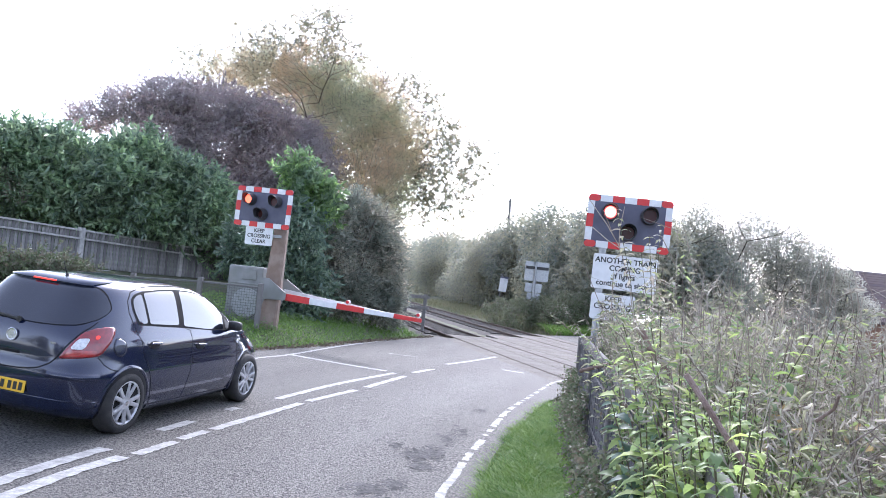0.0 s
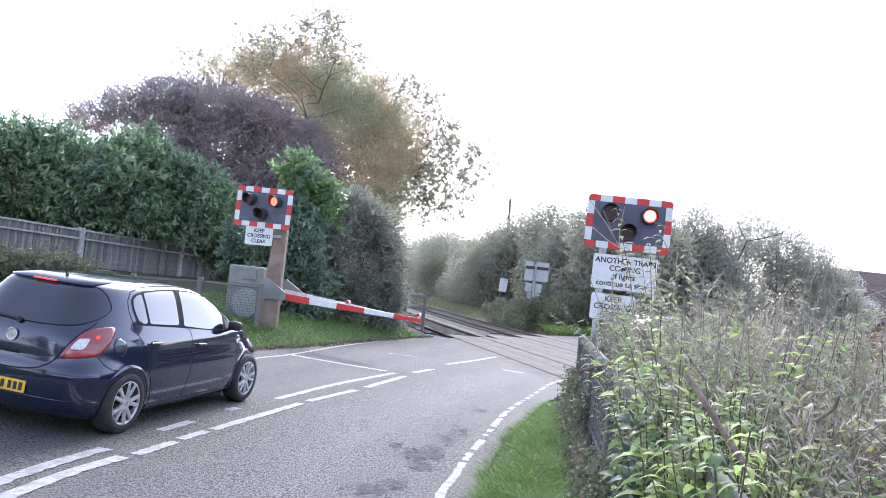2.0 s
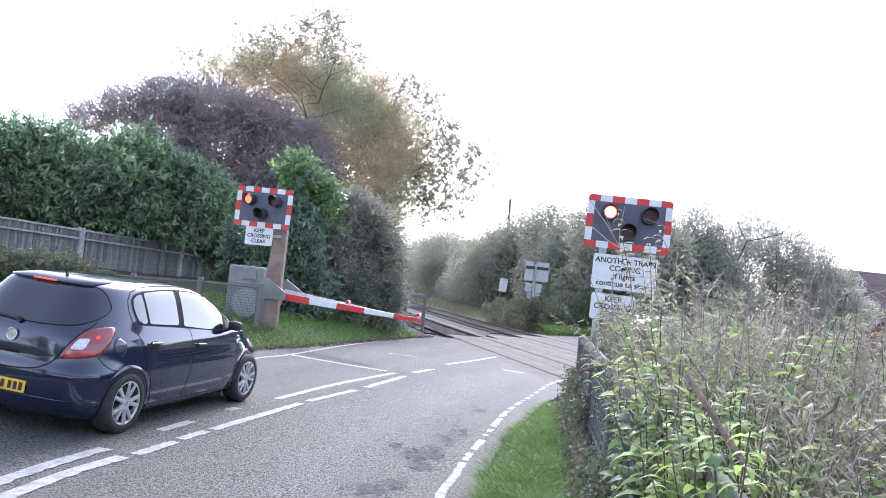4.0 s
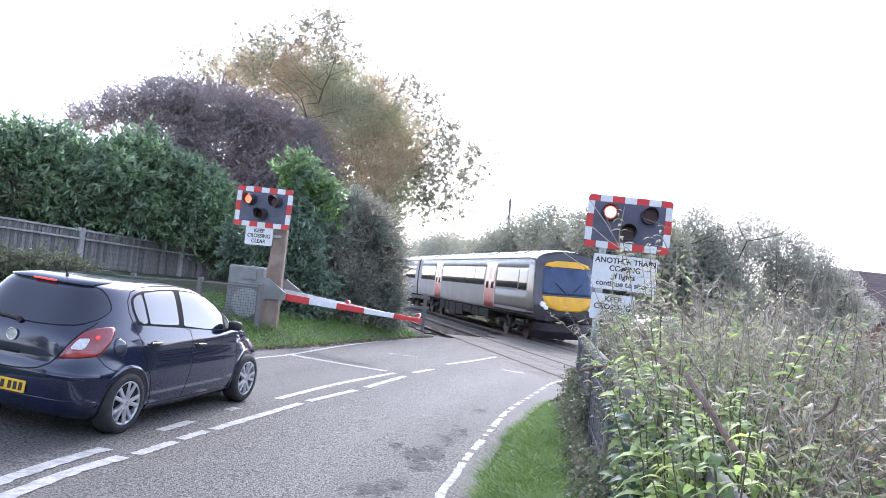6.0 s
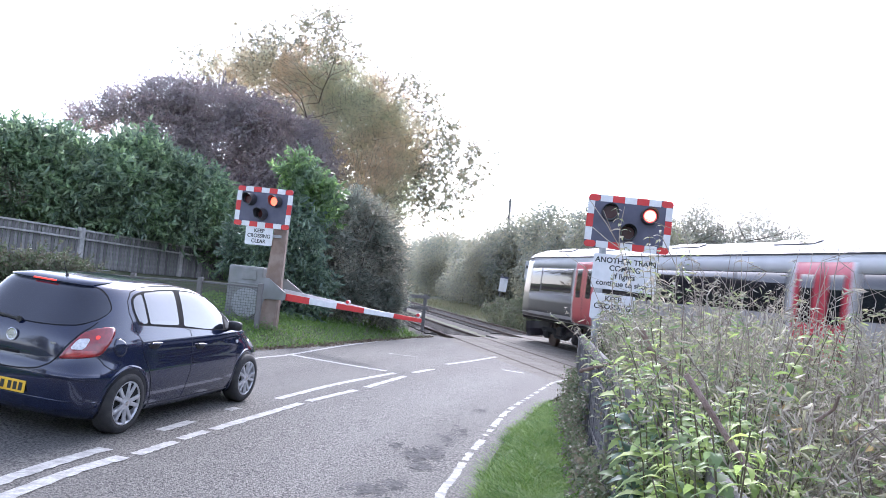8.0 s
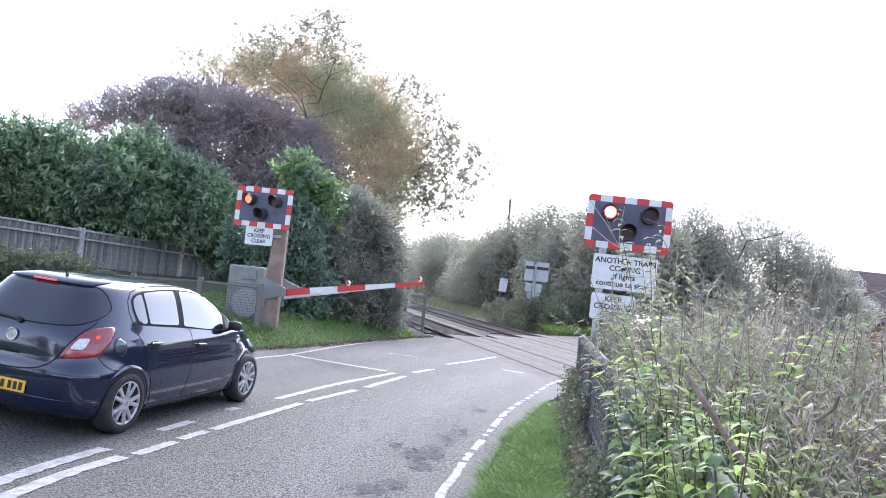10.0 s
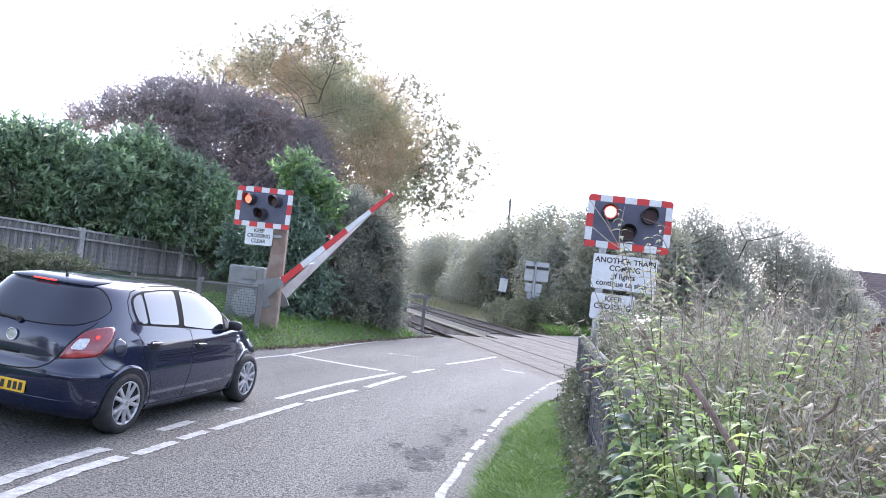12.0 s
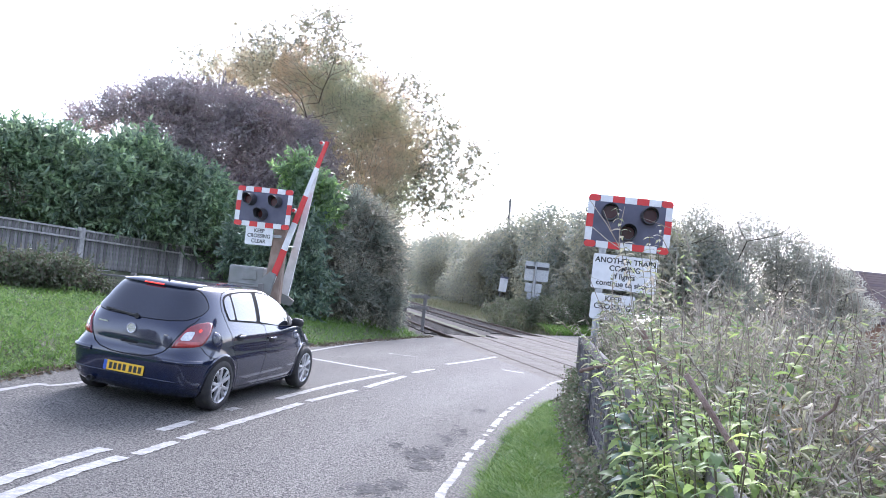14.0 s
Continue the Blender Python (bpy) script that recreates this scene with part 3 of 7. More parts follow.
leafy("copper_beech", "dull purple brown leaved tree with dense rounded crown", (-10.0, 35, 0.8), (-10.0, 34.5, 7.2), 0.22,
      [(-15.4, 33.4, 7.4, 0.9, 1.4, 0.5), (-14.0, 33.5, 8.1, 1.0, 1.5, 0.7), (-12.3, 34.0, 8.7, 1.4, 1.8, 0.9), (-10.4, 34.0, 8.5, 1.8, 2.0, 1.1), (-8.4, 34.0, 8.1, 1.7, 1.8, 1.0), (-6.8, 34.0, 7.6, 1.2, 1.5, 0.8), (-12.1, 33.6, 7.1, 1.7, 1.6, 1.1), (-9.7, 33.6, 6.8, 1.9, 1.8, 1.3), (-7.4, 33.4, 6.3, 1.7, 1.5, 1.3), (-8.6, 33.0, 4.7, 1.7, 1.4, 1.4), (-7.9, 32.0, 3.1, 1.4, 1.2, 1.1), (-5.8, 33.6, 6.2, 1.0, 1.2, 1.2), (-10.4, 33.0, 5.2, 1.2, 1.2, 1.1), (-6.4, 33.0, 4.6, 1.2, 1.2, 1.2)],
      5600, 0.5, 15, 0.115, 0.065, 60000, M["purple"], 21, gap=-0.35, rise=0.2, droop=0.3, fill_size=1.15)
birch = leafy("birch_tree", "tall thin leaved tree with autumn green brown leaves", (-5.0, 37.5, 0.5), (-5.4, 37.0, 9.6), 0.2,
      [(-10.7, 36.6, 10.7, 1.3, 1.4, 0.7), (-8.9, 36.6, 11.1, 1.6, 1.6, 1.0), (-7.0, 36.6, 11.2, 1.6, 1.6, 1.1), (-5.2, 36.5, 10.7, 1.5, 1.6, 1.1), (-3.6, 36.4, 9.8, 1.4, 1.5, 1.1), (-2.5, 36.3, 8.7, 1.3, 1.4, 1.1), (-1.9, 36.2, 7.5, 1.1, 1.3, 1.0), (-7.2, 36.8, 9.6, 2.2, 1.8, 1.3), (-4.8, 36.4, 8.8, 2.0, 1.7, 1.5), (-4.0, 36.0, 7.1, 1.9, 1.6, 1.4), (-2.5, 36.0, 6.2, 1.2, 1.3, 1.1), (-3.9, 35.0, 5.5, 1.7, 1.5, 1.5), (-2.6, 35.4, 4.6, 0.9, 1.2, 1.0), (-3.3, 34.5, 3.4, 1.3, 1.5, 1.5), (-2.6, 34.8, 2.0, 0.6, 1.0, 1.2), (-3.3, 34.0, 1.4, 1.2, 1.2, 1.5)],
      5200, 0.8, 15, 0.12, 0.065, 36000, M["birch"], 31, gap=0.14, rise=0.25, droop=0.25, hollow=0.1, levels=3, spread=0.62, kids=4, fill_size=1.1)
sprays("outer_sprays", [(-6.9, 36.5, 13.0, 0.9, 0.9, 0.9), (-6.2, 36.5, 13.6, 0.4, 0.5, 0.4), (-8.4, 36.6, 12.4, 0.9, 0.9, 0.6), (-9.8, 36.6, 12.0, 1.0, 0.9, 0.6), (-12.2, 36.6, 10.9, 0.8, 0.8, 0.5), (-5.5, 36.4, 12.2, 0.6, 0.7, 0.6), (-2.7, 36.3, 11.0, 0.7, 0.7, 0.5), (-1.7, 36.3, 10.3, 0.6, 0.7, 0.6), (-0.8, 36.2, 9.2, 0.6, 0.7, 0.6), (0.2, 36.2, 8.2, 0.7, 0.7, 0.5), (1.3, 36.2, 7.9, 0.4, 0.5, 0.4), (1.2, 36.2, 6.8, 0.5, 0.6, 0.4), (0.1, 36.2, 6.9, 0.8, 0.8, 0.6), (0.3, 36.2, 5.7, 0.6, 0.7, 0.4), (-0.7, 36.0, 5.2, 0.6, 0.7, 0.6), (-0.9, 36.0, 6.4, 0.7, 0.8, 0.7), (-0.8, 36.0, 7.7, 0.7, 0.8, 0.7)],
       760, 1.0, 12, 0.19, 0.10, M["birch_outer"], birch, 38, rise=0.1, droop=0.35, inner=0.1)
leafy("laurel_bush", "bright green laurel bush behind the signal post", (-4.0, 23.5, 0.5), (-4.0, 23.3, 2.6), 0.03,
      [(-4.5, 23.0, 4.8, 0.4, 0.5, 0.3), (-4.1, 23.0, 4.5, 0.4, 0.5, 0.3), (-3.7, 23.2, 4.1, 0.4, 0.5, 0.4), (-4.3, 23.0, 4.1, 0.5, 0.5, 0.5), (-3.7, 23.1, 3.6, 0.4, 0.5, 0.4), (-4.5, 23.2, 3.3, 0.4, 0.5, 0.5)],
      560, 0.42, 11, 0.19, 0.07, 2200, M["ivy"], 41, rise=0.35, droop=0.1, category="bush", fine=True)
leafy("dark_laurel_bush", "dense dark green laurel bush below the bright one", (-4.2, 23.0, 0.3), (-4.2, 23.0, 2.4), 0.08,
      [(-4.1, 22.4, 2.7, 0.7, 0.8, 0.9), (-4.7, 22.4, 2.8, 0.6, 0.7, 0.9), (-4.7, 22.4, 1.6, 0.6, 0.7, 0.9), (-3.8, 22.4, 1.5, 0.7, 0.8, 0.9), (-4.6, 22.5, 3.4, 0.5, 0.6, 0.5), (-5.7, 26.0, 2.0, 0.7, 1.0, 0.9), (-6.4, 26.0, 2.5, 0.7, 1.0, 1.1), (-5.6, 25.0, 3.2, 0.6, 0.8, 0.8)],
      1300, 0.4, 11, 0.18, 0.065, 12000, M["dark_laurel"], 45, rise=0.3, droop=0.15, category="bush", floor=0.2, fine=True)
leafy("grey_shrub", "dense grey green small leaved shrub beside the crossing", (-2.7, 25.0, 0.3), (-2.7, 25.0, 3.2), 0.1,
      [(-3.3, 23.8, 3.1, 0.6, 0.9, 0.8), (-2.9, 24.6, 3.9, 0.7, 0.9, 0.6), (-2.3, 25.2, 3.3, 0.8, 1.0, 0.8), (-2.7, 25.0, 2.6, 0.8, 1.0, 0.9), (-1.8, 25.4, 2.3, 0.6, 0.9, 0.9), (-1.8, 25.4, 1.4, 0.6, 0.9, 0.9), (-2.9, 24.2, 1.6, 0.9, 1.0, 1.0), (-1.5, 25.5, 1.0, 0.35, 0.8, 0.6), (-3.3, 23.6, 2.2, 0.6, 0.8, 0.8)],
      3400, 0.45, 13, 0.10, 0.045, 30000, M["shrub"], 51, rise=0.2, category="bush", floor=0.2)
tree("orange_bush", "thin bush with orange autumn leaves by the track", (-2.6, 33.4, 0.2), (-2.6, 33.4, 2.8), 0.06,
     [(-2.5, 33.0, 2.2, 0.6, 0.9, 0.8), (-2.2, 33.4, 3.2, 0.5, 0.8, 0.7), (-2.7, 33.2, 0.8, 0.5, 0.8, 0.7), (-1.9, 34.5, 1.3, 0.4, 0.7, 0.7)],
     8000, 0.12, 0.07, M["orange"], 61, gap=0.3, category="bush")
leafy("bank_bush", "dense dark bramble bush on the bank under fence", (-9.3, 18.5, 0.6), (-9.3, 18.5, 1.2), 0.04,
      [(-9.4, 17.5, 1.2, 0.6, 1.0, 0.5), (-8.8, 17.8, 1.3, 0.6, 1.0, 0.5), (-8.3, 18.0, 1.3, 0.4, 0.9, 0.4), (-10.1, 17.3, 1.2, 0.6, 1.0, 0.6), (-7.8, 18.6, 1.1, 0.3, 0.6, 0.2)],
      1100, 0.28, 10, 0.09, 0.05, 14000, M["bramble"], 71, category="bush")

# ---- hedge and trees beyond the railway ----
rnd = random.Random(5)
for i, (s, d, h) in enumerate([(-5, -9.5, 6.4), (-11, -9, 7.4), (-17, -8.5, 8.0), (-23, -8, 7.8), (-29, -8, 7.0), (-37, -8, 6.8), (-47, -8, 7.2), (-60, -8.5, 8.0), (-78, -9, 8.4), (-100, -7, 9.5), (-125, -4, 10.5)]):
    q = on_track(s, d)
    k = 1.0 + 0.012 * -s
    lob = [(q.x + rnd.uniform(-1.6, 1.6) * k, q.y + rnd.uniform(-1.5, 1.5) * k, 0.3 + h * f, 2.3 * k * g, 1.8 * k, h * 0.30) for f, g in ((0.22, 1.2), (0.45, 1.2), (0.60, 1.0), (0.7, 0.8), (0.32, 1.2))]
    tree("hedge_tree", "overgrown green brown hedge tree along the railway", (q.x, q.y, 0.2), (q.x, q.y, h * 0.8), 0.1, lob, 22000, 0.25, 0.145, M["far_leaf"], 100 + i, gap=0.02, gap_scale=1.7, category="tree", group="hedge along the railway", hollow=0.35)
tree("bramble_bush", "tangled dark bramble bush below the back of a sign", (4.9, 41.4, 0.1), (4.9, 41.4, 1.6), 0.04,
     [(4.3, 40.8, 0.8, 1.0, 0.8, 0.9), (5.6, 41.2, 0.9, 1.2, 0.9, 1.0), (6.8, 42.4, 1.1, 1.2, 1.0, 1.2), (3.4, 43.5, 0.7, 1.0, 1.2, 0.9), (8.3, 43.5, 1.3, 1.3, 1.0, 1.3)], 16000, 0.12, 0.06, M["bramble"], 131, gap=0.15, gap_scale=1.5, category="bush")
for i, (x, y, h) in enumerate([(13.3, 42, 7.9), (16.0, 43, 7.9), (18.6, 43, 6.9), (21.3, 43.6, 6.2), (10.9, 44, 6.6)]):
    lob = [(x + rnd.uniform(-1.2, 1.2), y + rnd.uniform(-1, 1), h * f, 1.8 * g, 1.5, h * 0.22) for f, g in ((0.28, 1.2), (0.46, 1.2), (0.66, 1.0), (0.82, 0.7))]
    tree("thorn_tree", "dark twiggy hawthorn tree thinning towards its top", (x, y, 0.3), (x, y, h * 0.8), 0.09, lob, 22000, 0.14, 0.075, M["thorn_leaf"], 150 + i, gap=-0.08, gap_scale=1.2, category="tree", group="thorn trees beyond the railway", hollow=0.25, levels=3, kids=3)

# the trees behind the camera, which windows mirror
for i, (x, y, h) in enumerate([(-13, -16, 8), (-8, -19, 9), (4.5, -14, 8), (10, -13, 9), (16, -8, 8), (-18, -8, 8)]):
    lob = [(x + rnd.uniform(-1.5, 1.5), y + rnd.uniform(-1.5, 1.5), h * f, 2.9 * g, 2.6 * g, h * 0.24) for f, g in ((0.25, 1.1), (0.45, 1.2), (0.65, 1.0), (0.8, 0.7))]
    tree("roadside_tree", "leafy green roadside tree behind the bend", (x, y, 0.0), (x, y, h * 0.8), 0.14, lob, 4500, 0.32, 0.2, M["far_leaf"], 170 + i, gap=0.0, category="tree", group="trees along the road", hollow=0.3)


# ---- the waiting car ----
M["navy"] = mat("navy_paint", (0.006, 0.012, 0.040), 0.14, 0.15, col2=(0.009, 0.016, 0.052), scale=300, coat=1.0, stain=(0.03, 0.03, 0.035), stain_scale=3, stain_amount=0.25)
M["black"] = mat("black_plastic", (0.018, 0.018, 0.02), 0.55, col2=(0.03, 0.03, 0.03), scale=60)
M["void"] = mat("dark_gap", (0.006, 0.006, 0.007), 0.9)
M["car_glass"] = mat("tinted_glass", (0.012, 0.015, 0.022), 0.02, spec=1.0, coat=1.0)
M["rear_glass"] = mat("privacy_glass", (0.010, 0.013, 0.026), 0.05, spec=0.85, col2=(0.014, 0.018, 0.034), scale=3)
M["tyre"] = mat("tyre_rubber", (0.022, 0.022, 0.024), 0.8, col2=(0.04, 0.038, 0.036), scale=15, bump=0.3, bump_scale=90)
M["alloy"] = mat("alloy", (0.62, 0.62, 0.64), 0.34, 0.6, col2=(0.50, 0.50, 0.52), scale=20)
M["chrome"] = mat("chrome", (0.75, 0.75, 0.77), 0.12, 1.0)
M["lamp_red"] = mat("red_lens", (0.26, 0.010, 0.016), 0.15, spec=0.6, coat=1.0, col2=(0.17, 0.008, 0.012), scale=25)
M["lamp_clear"] = mat("clear_lens", (0.72, 0.72, 0.74), 0.15, spec=0.7, coat=1.0, col2=(0.5, 0.5, 0.52), scale=40)
M["lamp_dark"] = mat("dark_red_lens", (0.42, 0.03, 0.03), 0.2, spec=0.6, coat=1.0, col2=(0.3, 0.02, 0.02), scale=30)
M["brake_glow"] = mat("brake_glow", (0.5, 0.02, 0.02), 0.2, emit=(1, 0.06, 0.03), power=0.35)
M["plate_yellow"] = mat("yellow_plate", (0.82, 0.50, 0.03), 0.4, col2=(0.74, 0.45, 0.03), scale=12)
M["plate_blue"] = mat("blue_band", (0.04, 0.10, 0.42), 0.4)
M["ink"] = mat("black_ink", (0.02, 0.02, 0.02), 0.5)
M["silver"] = mat("silver_badge", (0.6, 0.6, 0.62), 0.25, 0.9)

# the shell: half-width, rear end and front end by height
LZ = [0.17, 0.24, 0.34, 0.46, 0.57, 0.63, 0.70, 0.80, 0.90, 0.97, 1.02, 1.10, 1.20, 1.29, 1.36, 1.41, 1.445, 1.47]
LW = [0.80, 0.845, 0.866, 0.876, 0.880, 0.876, 0.868, 0.862, 0.848, 0.816, 0.797, 0.772, 0.728, 0.685, 0.645, 0.605, 0.520, 0.32]
LR = [-0.50, -0.60, -0.645, -0.665, -0.675, -0.665, -0.640, -0.640, -0.625, -0.605, -0.580, -0.525, -0.455, -0.390, -0.335, -0.280, -0.02, 0.30]
LF = [3.24, 3.31, 3.34, 3.35, 3.33, 3.30, 3.21, 3.00, 2.78, 2.50, 2.36, 2.20, 2.02, 1.84, 1.66, 1.47, 1.22, 0.90]
CX = 0.85


def car_dims(z):
    return (float(np.interp(z, LZ, LW)), float(np.interp(z, LZ, LR)), float(np.interp(z, LZ, LF)))


def car_k(z):
    """Squareness of the rear corners by height."""
    return float(np.interp(z, (0.2, 0.6, 0.75, 1.0, 1.3), (6.0, 6.2, 4.6, 4.2, 4.4)))


def car_front_k(z):
    return float(np.interp(z, (0.3, 0.7, 0.85, 1.0), (4.2, 3.9, 4.2, 6.5)))


def car_ring(z, n=36):
    """Half a ring, rear centre to front centre, on the left side (y > 0)."""
    w, r, f = car_dims(z)
    k, kf = car_k(z), car_front_k(z)
    out = []
    for i in range(n + 1):
        a = i / n * math.pi
        c, s = math.cos(a), math.sin(a)
        x = CX - (CX - r) * abs(c) ** (2 / k) if c > 0 else CX + (f - CX) * abs(c) ** (2 / kf)
        y = w * abs(s) ** (2 / (k if c > 0 else kf))
        out.append((x, y))
    return out


def car_round(u, z, side=-1, lift=0.0):
    """A point u metres round the shell from the rear centre."""
    ring = car_ring(z, 120)
    run = 0.0
    for (x0, y0), (x1, y1) in zip(ring, ring[1:]):
        d = math.hypot(x1 - x0, y1 - y0)
        if run + d >= abs(u):
            t = (abs(u) - run) / d
            nx_, ny_ = (y1 - y0) / d, -(x1 - x0) / d
            sg = side if u >= 0 else -side
            p = (x0 + (x1 - x0) * t - nx_ * lift, y0 + (y1 - y0) * t - ny_ * lift)
            return Vector((p[0], sg * p[1], z))
        run += d
    return Vector((ring[-1][0], 0, z))


def car_side(x, z, side=-1, lift=0.0):
    """A point of the flank x metres ahead of the rear axle."""
    w, r, f = car_dims(z)
    k = car_k(z) if x < CX else car_front_k(z)
    a = (CX - r) if x < CX else (f - CX)
    t = min(1.0, abs(x - CX) / a)
    return Vector((x, side * (w * (1 - t ** k) ** (1 / k) + lift), z))


def dense(pts, step, closed=True):
    out = []
    n = len(pts)
    for i in range(n if closed else n - 1):
        a, b = Vector(pts[i]), Vector(pts[(i + 1) % n])
        k = max(1, int((b - a).length / step))
        out += [a.lerp(b, j / k) for j in range(k)]
    if not closed:
        out.append(Vector(pts[-1]))
    return out


def rounded(pts, cut=0.018):
    """A closed outline smoothed through its corners."""
    q = [Vector(p) for p in pts]
    for c in (cut, cut * 0.4):
        out = []
        for a, b in zip(q, q[1:] + q[:1]):
            t = min(0.25, c / max(1e-6, (b - a).length))
            out += [a.lerp(b, t), a.lerp(b, 1 - t)]
        q = out
    return q


def panel(name, outline, mapper, lift, material, parent, label="", rings=6, step=0.03, smoothed=True, rim=True):
    """A curved panel on the shell inside an outline, with a turned-in rim."""
    o = dense(rounded(outline) if smoothed else outline, step)
    c = sum(o, Vector((0, 0))) / len(o)
    bm = bmesh.new()
    loops = [[bm.verts.new(mapper(*p, lift=-0.004 if rim else lift)) for p in o]]
    for k in range(rings):
        t = 1 - k / rings
        loops.append([bm.verts.new(mapper(*(c + (p - c) * (t - 0.01 if k == 0 else t)), lift=lift)) for p in o])
    mid = bm.verts.new(mapper(*c, lift=lift))
    n = len(o)
    for a, b in zip(loops, loops[1:]):
        for i in range(n):
            bm.faces.new((a[i], a[(i + 1) % n], b[(i + 1) % n], b[i]))
    for i in range(n):
        bm.faces.new((loops[-1][i], loops[-1][(i + 1) % n], mid))
    bmesh.ops.recalc_face_normals(bm, faces=bm.faces)
    return part(name, bm, material, parent, label, smooth=True)


def seam(bm, pts, mapper, width=0.007, lift=0.002, step=0.03):
    """A thin dark shut line along pts."""
    q = dense(pts, step, closed=False)
    strip = []
    for i, p in enumerate(q):
        t = (q[min(i + 1, len(q) - 1)] - q[max(0, i - 1)]).normalized()
        w = Vector((-t.y, t.x)) * width / 2
        strip.append([mapper(*(p + w), lift=lift), mapper(*(p - w), lift=lift)])
    sweep(bm, strip)


def wheel(parent, x, y, name="wheel"):
    """Wheel with its centre at its origin, outer face towards +y of its own when flip is 1."""
    hub = new(name)
    hub.parent = parent
    hub.matrix_basis = pose(x, y, 0.31)
    sg = 1 if y > 0 else -1
    bm = bmesh.new()
    prof = [(0.205, -0.09), (0.235, -0.098), (0.285, -0.095), (0.306, -0.075), (0.31, -0.03), (0.31, 0.03), (0.306, 0.075), (0.285, 0.098), (0.24, 0.104), (0.212, 0.097), (0.205, 0.085)]
    rings = []
    for i in range(49):
        a = i / 48 * math.tau
        rings.append([(r * math.cos(a), sg * w, r * math.sin(a)) for r, w in prof])
    sweep(bm, rings)
    part("tyre", bm, M["tyre"], hub, smooth=True)
    bm = bmesh.new()
    rings = []
    for i in range(49):
        a = i / 48 * math.tau
        rings.append([(r * math.cos(a), sg * w, r * math.sin(a)) for r, w in [(0.200, 0.02), (0.208, 0.088), (0.215, 0.094), (0.216, 0.098), (0.208, 0.100), (0.196, 0.088), (0.190, 0.02)]])
    sweep(bm, rings)
    for k in range(5):
        for off in (-0.24, 0.24):
            a = k / 5 * math.tau
            p0 = Vector((0.055 * math.cos(a + off * 0.6), sg * 0.078, 0.055 * math.sin(a + off * 0.6)))
            p1 = Vector((0.203 * math.cos(a + off), sg * 0.086, 0.203 * math.sin(a + off)))
            m, n = between(p0, p1)
            box(bm, 0.040, 0.040, n, m, 0.010, 2)
    cyl(bm, 0.068, 0.06, 0.035, pose(0, sg * 0.078, 0, 90), 24)
    part("rim", bm, M["alloy"], hub, "silver alloy rim with paired spokes", smooth=False)
    bm = bmesh.new()
    cyl(bm, 0.195, 0.195, 0.03, pose(0, sg * 0.0, 0, 90), 32)
    part("brake_disc", bm, M["void"], hub)
    bm = bmesh.new()
    cyl(bm, 0.027, 0.024, 0.012, pose(0, sg * 0.1, 0, 90), 20)
    part("hub_cap", bm, M["chrome"], hub)
    return hub


def shell(parent, paint_mat):
    bm = bmesh.new()
    rings = []
    zs = [z for a, b in zip(LZ, LZ[1:]) for z in (a, (a + b) / 2)] + [LZ[-1]]
    for z in zs:
        half = car_ring(z, 40)
        rings.append([(x, y, z) for x, y in half] + [(x, -y, z) for x, y in half[-2:0:-1]])
    vs = sweep(bm, rings, close=True, caps=False)
    bm.faces.new(vs[0][::-1])
    top = bm.verts.new((0.58, 0, 1.482))
    n = len(vs[-1])
    for i in range(n):
        bm.faces.new((vs[-1][i], vs[-1][(i + 1) % n], top))
    bmesh.ops.recalc_face_normals(bm, faces=bm.faces)
    return part("body", bm, paint_mat, parent, smooth=True)


